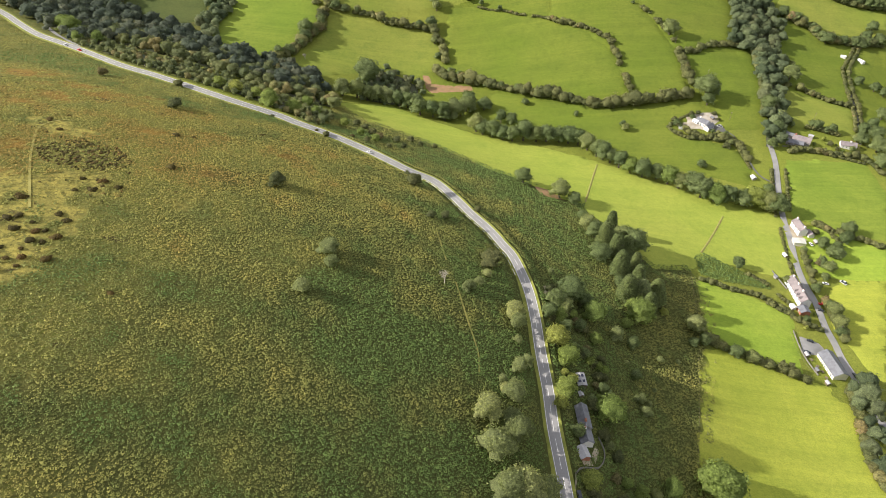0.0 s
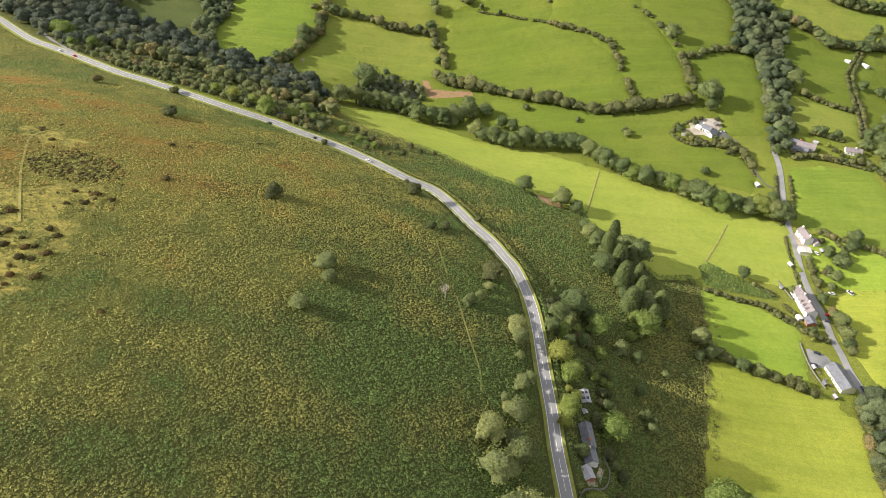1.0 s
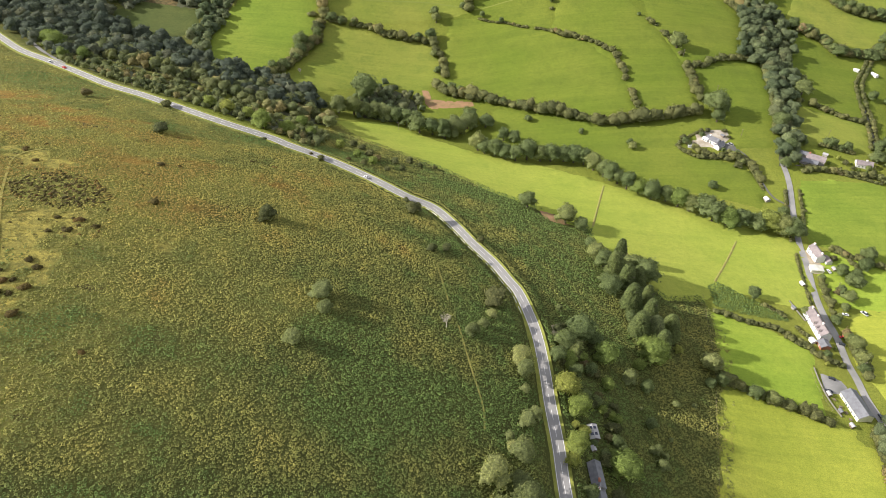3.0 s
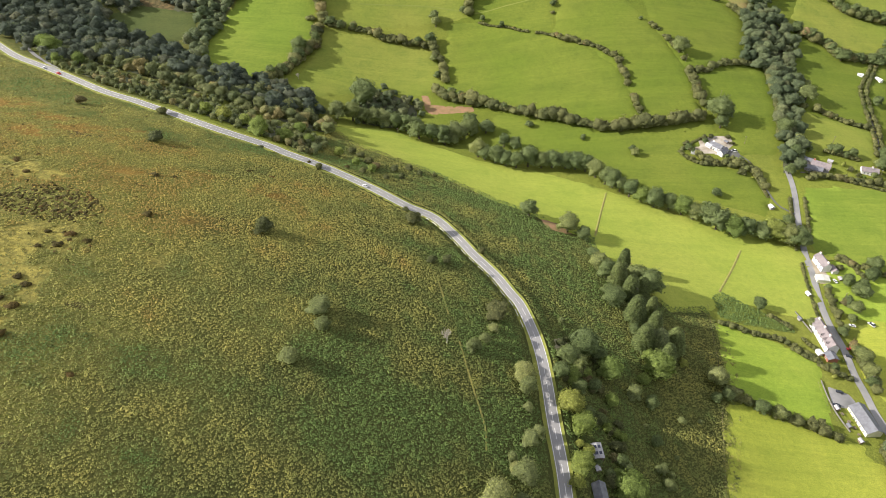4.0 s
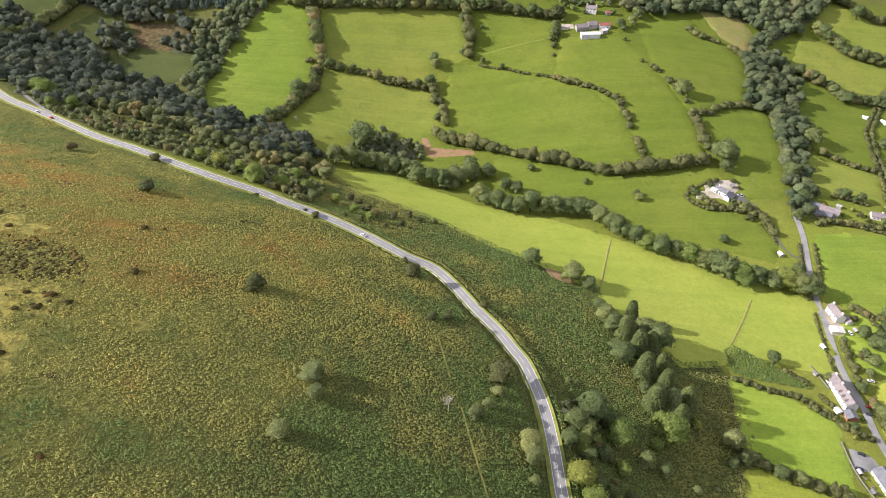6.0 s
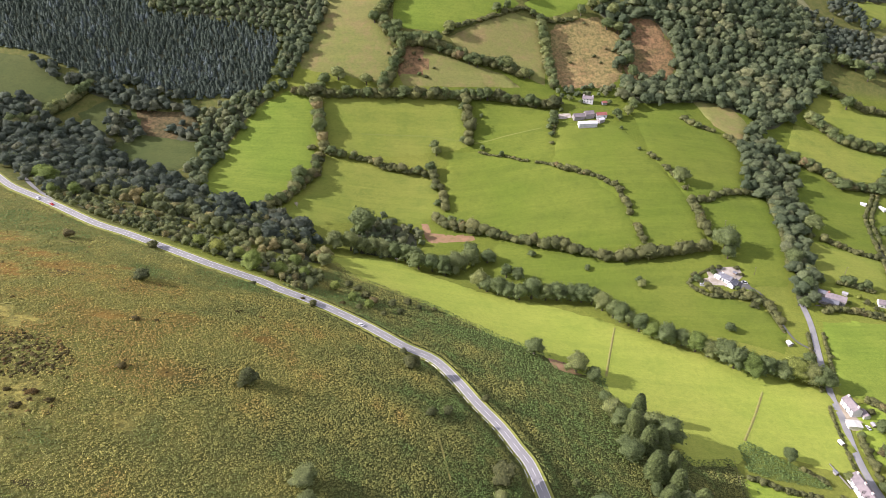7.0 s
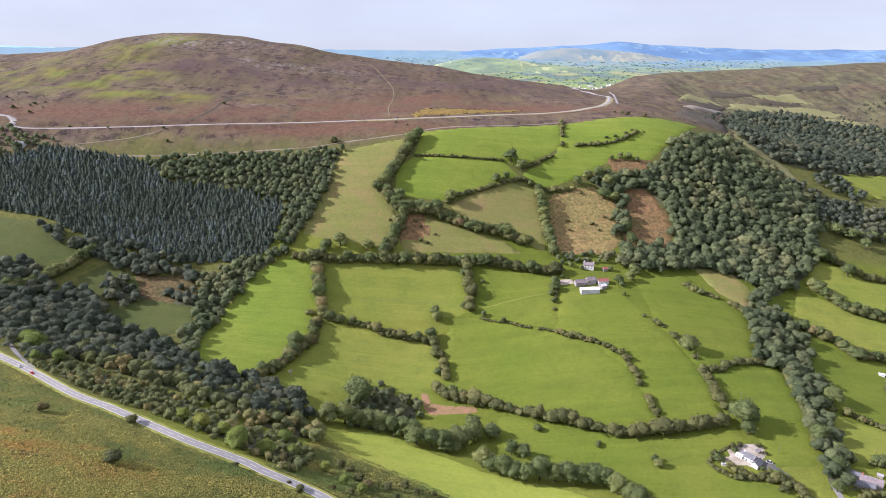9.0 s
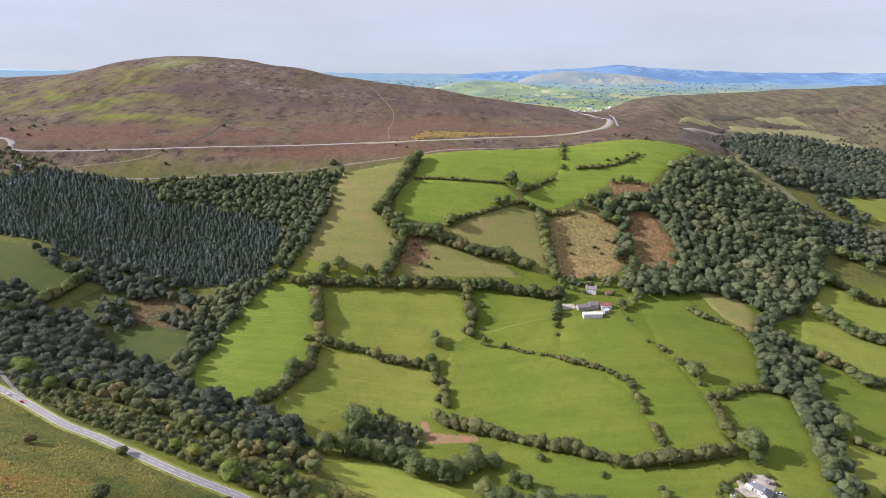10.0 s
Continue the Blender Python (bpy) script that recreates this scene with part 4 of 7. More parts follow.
def spruce_arrays(seed, wide, tiers, count, size, bow=0.85):
    """A narrow conifer of unit height: skirts of drooping boughs and loose sprays."""
    rng = np.random.default_rng(seed)
    cos, fs, faces, at, sides = [], [], [], 0, 7
    for k in range(tiers):
        u = k / tiers
        r, low, top = wide * (1 - u) ** bow, 0.06 + 0.9 * u, min(1.0, 0.06 + 0.9 * u + 1.7 / tiers)
        a = np.arange(sides) * 6.283 / sides + rng.uniform(0, 1)
        rr = r * rng.uniform(0.55, 1.2, sides)
        ring = np.c_[np.cos(a) * rr, np.sin(a) * rr, low + rng.uniform(-0.03, 0.02, sides)]
        cos.append(np.vstack([ring, (0, 0, top)]))
        faces.append(np.vstack([np.c_[np.cos(a), np.sin(a), np.full(sides, 0.9)], (0, 0, 1)]))
        i = np.arange(sides)
        fs.append(np.c_[i, (i + 1) % sides, np.full(sides, sides)] + at)
        at += sides + 1
    u = rng.uniform(0, 0.97, count)
    a, r = rng.uniform(0, 6.283, count), wide * (1 - u) ** bow * rng.uniform(0.75, 1.15, count) + 0.01
    d = np.c_[np.cos(a), np.sin(a), rng.uniform(0.1, 0.6, count)]
    p = np.c_[np.cos(a) * r, np.sin(a) * r, 0.06 + 0.92 * u]
    side = np.c_[-np.sin(a), np.cos(a), np.zeros(count)] * size
    cos.append(np.stack([p + side, p - side, p + d * (1, 1, -0.3) * size * 2.2], 1).reshape(-1, 3))
    faces.append(np.repeat(d + (0, 0, 0.5) + rng.normal(size=(count, 3)) * 0.35, 3, axis=0))
    fs.append(np.arange(count * 3).reshape(-1, 3) + at)
    return np.vstack(cos), np.vstack(fs), np.vstack(faces)


def round_lobes(seed, wide, low, high, n, mid=0.58):
    """Lobes of a broad crown of unit height."""
    rng = np.random.default_rng(seed)
    lobes = [(0, 0, (low + high) / 2, wide * mid, wide * mid, (high - low) * (0.2 + mid * 0.38))]
    for k in range(n):
        a, u = k * 2.4 + rng.uniform(-0.5, 0.5), rng.uniform(0, 1)
        rr = wide * (0.7 - 0.42 * u) * rng.uniform(0.75, 1.2)
        s = wide * rng.uniform(0.24, 0.5) * min(1.0, (9 / n) ** 0.35)
        lobes.append((math.cos(a) * rr, math.sin(a) * rr, low + (high - low) * (0.28 + 0.55 * u), s, s, s * 0.85))
    return lobes


def trunk_mesh(name, r, top, limbs, seed, material=None):
    """A tapered trunk with limbs, unit height."""
    rng, bm = np.random.default_rng(seed), bmesh.new()

    def rod(a, b, ra, rb):
        a, b = Vector(a), Vector(b)
        m = Matrix.Translation((a + b) / 2) @ (b - a).to_track_quat("Z", "Y").to_matrix().to_4x4()
        bmesh.ops.create_cone(bm, cap_ends=False, segments=6, radius1=ra, radius2=rb, depth=(b - a).length, matrix=m)
    rod((0, 0, -0.08), (0, 0, top * 0.45), r * 1.25, r * 0.85)
    rod((0, 0, top * 0.45), (0.02, 0.01, top), r * 0.85, r * 0.3)
    for k in range(limbs):
        a, h = k * 2.4 + rng.uniform(-0.4, 0.4), rng.uniform(0.35, 0.85) * top
        reach = rng.uniform(0.1, 0.2)
        rod((0, 0, h), (math.cos(a) * reach, math.sin(a) * reach, h + rng.uniform(0.08, 0.2)), r * 0.45, r * 0.12)
    me = bpy.data.meshes.new(name)
    bm.to_mesh(me)
    bm.free()
    me.materials.append(material or BARK)
    return me


# kind: lobes, clumps, clump size, leaf material, trunk radius, trunk top
CROWNS = {}
for k in range(6):
    CROWNS["oak", k] = (round_lobes(k + 1, 0.46, 0.08, 1.0, 13 + k % 3), 680, 0.05, LEAF, 0.035, 0.7)
for k in range(5):
    CROWNS["willow", k] = (round_lobes(k + 21, 0.44, 0.05, 1.0, 17), 1600, 0.029, LEAF_PALE, 0.03, 0.65)
    CROWNS["ash", k] = (round_lobes(k + 31, 0.44, 0.06, 1.0, 17), 1600, 0.029, LEAF_FRESH, 0.03, 0.65)
    CROWNS["field_oak", k] = (round_lobes(k + 51, 0.46, 0.05, 1.0, 18), 1500, 0.032, LEAF, 0.035, 0.65)
    CROWNS["bush", k] = (round_lobes(k + 41, 0.55, 0.0, 1.0, 9), 430, 0.066, LEAF_HEDGE, 0.04, 0.5)
for k in range(4):
    CROWNS["pine", k] = ((0.155 + 0.02 * k, 10), 1000, 0.026, LEAF_PINE, 0.025, 0.9)
TREE_MESHES = {}


def tree_meshes(kind):
    if kind not in TREE_MESHES:
        lobes, count, size, leaf, r, top = CROWNS[kind]
        seed = sum(map(ord, kind[0])) + kind[1]
        co, f, face = spruce_arrays(seed, *lobes, count, size, 0.55) if kind[0] == "pine" else crown_arrays(seed, lobes, int(count * 0.64), size * 1.02)
        crown = fast_mesh("crown", co, f, leaf)
        soft_normals(crown, face)
        TREE_MESHES[kind] = (crown, trunk_mesh("trunk", r, top, 5, seed))
    return TREE_MESHES[kind]


TREE_NAMES = {"oak": ("broadleaf_tree", "tree"), "ash": ("ash_tree", "tree"), "field_oak": ("oak_tree", "tree"), "willow": ("willow_tree", "tree"), "bush": ("bush", "bush"), "pine": ("conifer_tree", "tree")}
TREE_LABELS = {"ash": "fresh green leafy tree on the bank", "field_oak": "rounded dark green oak in pasture", "oak": "leafy dark green broadleaf tree standing in grass", "willow": "pale grey-green leafy tree on rough ground", "bush": "rounded olive-brown thorn bush on grass", "pine": "tall dark green conifer on the bank"}
PLANTED = []


def plant(kind, x, y, tall, wide=1.0, label="", group="", turn=None, name=""):
    """A tree of its own at a place, tall metres high."""
    k = (kind, random.randrange(sum(1 for c in CROWNS if c[0] == kind)))
    tall, wide = tall * 1.35, wide * 1.25
    m = Matrix.Translation((x, y, up(x, y) - 0.15)) @ Matrix.Rotation(random.uniform(0, 6.28) if turn is None else turn, 4, "Z") @ Matrix.Diagonal((tall * wide, tall * wide, tall, 1))
    usual, category = TREE_NAMES[kind]
    ob = new(name or usual)
    ob.matrix_basis = m
    for part_name, me in zip(("crown", "trunk"), tree_meshes(k)):
        mesh_part(part_name, me, ob)
    PLANTED.append((x, y, tall * wide * 0.4))
    return tagged(ob, label or TREE_LABELS[kind], category, group or "trees of the valley")


def scatter(poly, gap, seed, jitter=0.5, keep=1.0):
    rng = np.random.default_rng(seed)
    p = np.array(poly, float)
    lo, hi = p.min(axis=0), p.max(axis=0)
    gx, gy = np.meshgrid(np.arange(lo[0], hi[0] + gap, gap), np.arange(lo[1], hi[1] + gap, gap))
    gx[1::2] += gap / 2
    x, y = gx.ravel() + rng.uniform(-jitter, jitter, gx.size) * gap, gy.ravel() + rng.uniform(-jitter, jitter, gx.size) * gap
    ok = inside(x, y, p) & (rng.random(gx.size) < keep)
    return x[ok], y[ok]


def forest(name, poly, gap, tall, kinds, clumps, size, leaf, label, seed, keep=1.0, wide=1.0, floor=True, category="wood", flat=0.26, jitter=0.5):
    """A wood too large to count: many trees joined in one mesh."""
    rng = np.random.default_rng(seed)
    x, y = scatter(poly, gap, seed, jitter, keep)
    z = height(x, y)
    models = [spruce_arrays(seed + k, *lobes, clumps, size) if isinstance(lobes, tuple) else crown_arrays(seed + k, lobes, int(clumps * 0.6), size * 0.78, flat, 3 if clumps > 110 else 2) for k, lobes in enumerate(kinds)]
    pick = rng.integers(0, len(models), len(x))
    cos, fs, faces, tint, at = [], [], [], [], 0
    own = (0.5 + 0.3 * waves(x, y, 90, seed) + rng.uniform(-0.45, 0.45, len(x))).clip(0, 1)
    for i in range(len(x)):
        co, f, face = models[pick[i]]
        h, a = rng.uniform(*tall), rng.uniform(0, 6.28)
        w = h * rng.uniform(0.95, 1.4) * wide
        ca, sa = math.cos(a) * w, math.sin(a) * w
        cos.append(np.c_[co[:, 0] * ca - co[:, 1] * sa + x[i], co[:, 0] * sa + co[:, 1] * ca + y[i], co[:, 2] * h + z[i] - 0.3])
        faces.append(np.c_[face[:, 0] * ca - face[:, 1] * sa, face[:, 0] * sa + face[:, 1] * ca, face[:, 2] * w])
        fs.append(f + at)
        at += len(co)
        tint.append(np.full(len(co), own[i]))
    me = fast_mesh(name, np.vstack(cos), np.vstack(fs), leaf)
    soft_normals(me, np.vstack(faces))
    layer_of(me, "tint", np.concatenate(tint))
    if floor:
        field(poly, LITTER, "dark leaf-strewn woodland floor", 0.75 + 0.01 * (seed % 20), -5.0)
    return tagged(new(name, me), label, category, kind="stuff")


def hedge(points, tall, wide, label="", seed=0, gaps=0.0, leaf=None, uneven=0.6):
    """One hedge: bushes grown together along a line."""
    grow = 1.25 if tall > 3.1 else 1.0
    tall, wide = tall * 1.6 * grow, wide * 1.75 * grow
    rng = np.random.default_rng(seed + 500)
    line = smooth_line(points, wide * 0.38)
    cos, fs, faces, at = [], [], [], 0
    hole = waves(line[:, 0], line[:, 1], 30, seed)
    for k, (x, y) in enumerate(line):
        if hole[k] < -1 + 2 * gaps and gaps:
            continue
        h = tall * (1 + uneven * float(rng.normal()) * 0.6)
        h = min(max(h, tall * 0.65), tall * 1.6) * (1.4 if rng.random() < 0.08 else 1.0)
        w = wide * rng.uniform(0.85, 1.25) * (0.75 + 0.3 * h / tall)
        lobes = [(0, 0, h * 0.45, w * 0.46, w * 0.46, h * 0.45)] + [(rng.uniform(-0.45, 0.45) * w, rng.uniform(-0.45, 0.45) * w, h * rng.uniform(0.45, 0.75), w * 0.28, w * 0.28, h * 0.27) for _ in range(3)]
        co, f, face = crown_arrays(int(rng.integers(1 << 30)), lobes, 84, 0.078 * w + 0.05, level=2)
        faces.append(face)
        x, y = x + rng.uniform(-0.2, 0.2) * wide, y + rng.uniform(-0.2, 0.2) * wide
        cos.append(co + (x, y, 0))
        fs.append(f + at)
        at += len(co)
    co = np.vstack(cos)
    n = [len(c) for c in cos]
    first = np.cumsum([0] + n[:-1])
    base = np.array([c[:, :2].mean(axis=0) for c in cos])
    co[:, 2] += np.repeat(height(base[:, 0], base[:, 1]), n) - 0.2
    me = fast_mesh("hedge", co, np.vstack(fs), leaf or LEAF_HEDGE_JOINED)
    soft_normals(me, np.vstack(faces))
    layer_of(me, "tint", np.repeat((0.45 + 0.25 * waves(base[:, 0], base[:, 1], 25, 5) + rng.uniform(-0.25, 0.25, len(n))).clip(0, 1), n))
    return tagged(new("hedge", me), label or "uneven brown-green field hedge on grass", "hedge", "field hedges")


LEAF_HEDGE_JOINED = foliage("hedgerow_leaves", (0.146, 0.167, 0.069), (0.256, 0.252, 0.100), (0.335, 0.246, 0.129), True)
H1 = [(-168, 802), (-150, 799), (-121, 799), (-81, 802), (-47, 803), (-7, 804), (22, 804), (51, 805), (91, 797), (111, 792), (130, 790)]
H2 = [(-142, 729), (-127, 725), (-114, 722), (-98, 721), (-79, 719), (-65, 712), (-49, 710), (-39, 708), (-23, 706), (-13, 703)]
H2B = [(-145, 792), (-139, 774), (-134, 752), (-128, 727)]
H2C = [(-130, 716), (-132, 702), (-132, 690), (-139, 676), (-145, 658), (-156, 632), (-169, 608)]
H3 = [(-11, 703), (-6, 690), (0, 676), (2, 662), (1, 652)]
H4 = [(26, 802), (28, 779), (30, 762), (29, 742)]
H5 = [(31, 735), (52, 725), (70, 719), (82, 711), (101, 703), (115, 696), (127, 686), (143, 678), (156, 671), (165, 660), (173, 653), (175, 636), (178, 629), (178, 611), (182, 603), (181, 594), (184, 582)]
KNOLL_HEDGE = [(271, 777), (280, 767), (295, 761), (308, 753), (319, 740), (327, 724)]
H6 = [(126, 763), (120, 742), (117, 723), (115, 701)]
H7 = [(-6, 640), (4, 628), (22, 619), (35, 615), (52, 608), (69, 599), (85, 591), (101, 584), (119, 577), (137, 567), (150, 563), (168, 563), (187, 565), (202, 566), (214, 568), (232, 571), (241, 573)]
H8 = [(215, 702), (224, 690), (231, 674), (237, 661), (239, 650)]
H8B = [(239, 634), (241, 616), (242, 596), (243, 590)]
H9 = [(239, 634), (259, 638), (277, 647), (298, 653), (312, 651)]
H10 = [(321, 645), (319, 622), (315, 594), (310, 572), (302, 547)]
HR1 = [(427, 797), (439, 782), (456, 760), (519, 746)]
HR2 = [(380, 723), (392, 710), (407, 704), (417, 685), (479, 686)]
HR3 = [(452, 857), (474, 851), (493, 842), (504, 824), (567, 817)]
HR4 = [(339, 599), (357, 591), (376, 580), (399, 573)]
HU1 = [(174, 1069), (167, 1005)]
HU2 = [(-38, 960), (-1, 961), (49, 965), (78, 967)]
HU3 = [(109, 961), (130, 974), (150, 986)]
HU4 = [(3, 887), (25, 902), (56, 918), (89, 936), (107, 941), (134, 930), (171, 936)]
HU5 = [(124, 926), (126, 904), (127, 880), (131, 849), (132, 827)]
HU6 = [(-37, 998), (-51, 967), (-63, 935), (-73, 906), (-66, 881), (-48, 870), (-11, 866), (30, 856), (71, 849), (97, 840)]
HU7 = [(-48, 870), (-53, 847), (-63, 825), (-68, 809)]
HU8 = [(177, 1006), (217, 1010), (251, 1018), (280, 1039)]
HL1 = [(-439, 705), (-421, 731), (-409, 761), (-395, 796)]
S1 = [(145, 476), (166, 459), (188, 450), (208, 436), (228, 426), (251, 424), (268, 414)]
S2 = [(29, 526), (49, 513), (75, 510), (101, 512), (125, 501), (139, 480)]
S3 = [(-93, 561), (-67, 563), (-35, 564), (-18, 549), (9, 550), (26, 575)]
HS1 = [(187, 353), (210, 345), (228, 335), (238, 315)]
HS2 = [(180, 330), (198, 324), (218, 320), (236, 306)]
HS3 = [(160, 270), (177, 264), (190, 260), (207, 255), (223, 248)]
HS4 = [(247, 245), (244, 225), (238, 206), (236, 189), (237, 179)]
HS5 = [(272, 372), (269, 358), (267, 345)]
HS6 = [(293, 401), (314, 389), (334, 376)]
HS7 = [(308, 496), (331, 497), (373, 487), (378, 467)]
HS8 = [(222, 525), (232, 516), (249, 512), (265, 504), (268, 483)]
W_CONIFER = [(-626, 937), (-527, 971), (-476, 959), (-398, 949), (-357, 916), (-260, 902), (-199, 883), (-197, 841), (-204, 811), (-233, 800), (-289, 796), (-352, 813), (-407, 809), (-464, 835), (-576, 856)]
W_UPPER = [(-398, 949), (-342, 960), (-276, 963), (-216, 967), (-172, 975), (-136, 976), (-146, 903), (-168, 848), (-173, 818), (-192, 833), (-199, 883), (-260, 902), (-357, 916)]
W_EDGE = [(-204, 811), (-174, 810), (-183, 803), (-209, 780), (-226, 732), (-237, 670), (-229, 621), (-254, 640), (-256, 701), (-264, 739), (-272, 780), (-233, 800)]
W_MID = [(-440, 652), (-397, 689), (-382, 720), (-355, 710), (-310, 663), (-273, 661), (-226, 620), (-178, 606), (-148, 603), (-127, 595), (-103, 566), (-116, 545), (-143, 522), (-200, 564), (-259, 588), (-293, 583), (-309, 572), (-327, 560), (-364, 595)]
W_MIDB = [(-331, 584), (-290, 570), (-241, 555), (-192, 538), (-148, 515), (-109, 506), (-91, 513), (-95, 541), (-117, 550), (-154, 584), (-196, 589), (-244, 607), (-287, 612), (-335, 627)]
W_BIG = [(-89, 594), (-78, 635), (-49, 637), (-22, 615), (-19, 588), (-45, 559), (-76, 556)]
W_STREAM = [(346, 780), (367, 784), (358, 725), (328, 659), (345, 639), (326, 586), (318, 548), (302, 535), (302, 559), (319, 620), (319, 645), (298, 653), (321, 716)]
W_KNOLL = [(203, 973), (216, 961), (278, 967), (312, 1008), (369, 1055), (437, 1096), (458, 1061), (491, 1018), (505, 979), (496, 923), (465, 855), (430, 812), (387, 777), (363, 768), (350, 795), (302, 809), (234, 800), (204, 808), (217, 848), (277, 852), (291, 898), (270, 934), (241, 937), (232, 887), (216, 859), (206, 858), (226, 921), (198, 944)]
W_LANE = [(245, 249), (259, 250), (251, 207), (235, 176), (236, 195), (241, 225)]
W_RIGHT = [(487, 1249), (643, 1550), (779, 1569), (854, 1520), (993, 1433), (794, 1153), (625, 1090), (545, 1075), (501, 1077), (470, 1131)]
W_RB = [(555, 1061), (601, 1081), (621, 1030), (598, 998), (573, 1014), (551, 1029)]
W_RC = [(507, 967), (552, 990), (679, 984), (633, 915), (532, 899), (515, 923), (495, 928)]
W_FARM = [(129, 824), (211, 837), (216, 803), (207, 820), (138, 804)]
W_TOPR = [(321, 737), (361, 746), (373, 709), (355, 647), (329, 571), (305, 503), (286, 499), (309, 569), (322, 640), (317, 676)]
W_LEFT = [(-505, 748), (-447, 758), (-413, 731), (-381, 730), (-355, 721), (-310, 663), (-323, 653), (-362, 642), (-364, 633), (-437, 647)]
W_L2 = [(-373, 773), (-339, 764), (-321, 729), (-335, 715), (-356, 731)]
W_L3 = [(-303, 758), (-270, 756), (-258, 730), (-289, 727)]
W_CEDGE = [(-471, 824), (-405, 805), (-351, 809), (-289, 794), (-266, 764), (-301, 777), (-336, 772), (-368, 776), (-401, 783), (-443, 800)]
HR5 = [(483, 919), (510, 913), (538, 908), (630, 911)]
W_SCRUB = [(-331, 555), (-268, 515), (-214, 489), (-168, 469), (-126, 453), (-96, 437), (-86, 478), (-108, 502), (-147, 510), (-191, 534), (-239, 551), (-288, 566), (-329, 580)]
W_MOORH = [(-677, 1018), (-582, 1002), (-533, 984), (-530, 962), (-630, 942)]
GULLY = [(-368, 1048), (-360, 1061), (-350, 1094), (-346, 1151), (-330, 1200)]
LH1 = [(284, 472), (274, 439), (266, 411)]
LH2 = [(264, 397), (260, 378), (256, 358), (254, 345)]
LH3 = [(296, 472), (287, 442), (280, 418)]
HG1 = [(269, 364), (267, 347), (264, 332)]
HG2 = [(294, 405), (300, 397), (304, 382)]
HG3 = [(267, 321), (265, 304), (263, 284)]
HG4 = [(223, 315), (231, 308), (242, 297), (251, 293)]
HG5 = [(209, 530), (213, 521), (223, 514), (240, 513), (251, 519)]
HG6 = [(210, 532), (221, 541), (235, 548)]
HG7 = [(262, 512), (264, 500), (265, 485), (266, 472)]
HG8 = [(339, 532), (349, 530), (364, 524)]
HG9 = [(310, 504), (330, 498), (351, 490), (370, 482)]
W_FERN = [(183, 356), (192, 361), (215, 345), (232, 335), (230, 328), (194, 332), (181, 336)]
HEDGE_TREES = [(-135, 758, 10), (-142, 771, 8), (-144, 664, 11), (-119, 723, 8), (-109, 721, 7), (-95, 721, 6), (-65, 711, 5), (-26, 707, 7), (-13, 709, 9), (-9, 684, 6), (-5, 660, 6), (-9, 739, 9), (26, 773, 9), (23, 790, 7), (22, 746, 6), (43, 733, 5), (63, 721, 5), (-164, 623, 9), (-156, 632, 8), (-147, 653, 7), (9, 632, 7), (17, 626, 7), (45, 611, 6), (59, 604, 6), (74, 598, 6), (27, 565, 9), (40, 569, 10), (7, 554, 10), (2, 543, 9), (55, 545, 10), (64, 541, 10), (238, 673, 6)]
HOUSE_TREES = [(257, 515, 5), (258, 505, 4.5), (344, 534, 6), (354, 527, 5), (219, 530, 3.5), (247, 522, 3), (267, 307, 6), (264, 294, 6), (266, 314, 5), (280, 358, 5.5), (290, 366, 6), (275, 342, 5), (267, 333, 4.5), (298, 374, 6), (310, 384, 7), (272, 371, 4), (317, 539, 7), (323, 532, 5)]
UPPER_BUSHES = [(158, 887, 2.6), (157, 872, 2.6), (188, 885, 3), (195, 876, 2.5), (205, 897, 3), (214, 894, 3.5), (220, 890, 4), (181, 931, 3), (-34, 857, 3), (-27, 850, 2.5), (-19, 829, 3), (-10, 841, 2.4), (-65, 856, 2.2), (26, 962, 3), (11, 963, 3), (289, 1040, 2), (232, 1023, 3), (245, 1026, 3), (262, 1033, 3.5), (272, 1041, 3)]
UPPER_TREES = [(-83, 897, 8), (-75, 906, 9), (-68, 925, 7), (-61, 937, 6), (-56, 885, 8), (-31, 873, 7), (-9, 872, 9), (8, 890, 8), (32, 851, 7), (42, 849, 7), (73, 852, 8), (83, 846, 7), (104, 840, 6), (126, 913, 7), (91, 968, 9), (105, 956, 7.5), (69, 931, 6), (82, 936, 6), (115, 934, 4.5), (178, 943, 7), (193, 952, 7), (209, 956, 8), (219, 942, 9), (209, 925, 8), (222, 920, 8), (222, 900, 6), (228, 873, 8), (230, 854, 8), (-121, 821, 8), (-136, 813, 8), (-88, 816, 7), (231, 983, 4), (243, 985, 5), (255, 985, 5), (266, 982, 4), (515, 909, 8), (531, 904, 8), (539, 886, 8), (484, 825, 9), (461, 849, 9), (474, 846, 7)]
HEATH_BUSHES = [(-94, 303, 6), (-19, 361, 6), (-204, 463, 5), (-178, 392, 6), (28, 279, 7), (-253, 452, 5), (-25, 381, 3), (-86, 418, 3), (-7, 314, 3.6), (2, 320, 3.6), (-126, 427, 2.5), (23, 341, 3)]
HEATH_WILLOWS = [(-57, 247, 5.8), (-54, 236, 5.0), (-64, 213, 5.0), (14, 248, 4.6), (20, 256, 3.6), (25, 266, 3.2)]
ROAD_WILLOWS = [(20, 169, 11), (33, 183, 9), (30, 166, 9), (23, 152, 12), (33, 162, 11), (28, 190, 4), (37, 201, 6), (38, 238, 8), (39, 230, 8), (38, 219, 4), (34, 137, 12), (28, 136, 11), (42, 138, 11), (42, 208, 5), (29, 186, 4)]
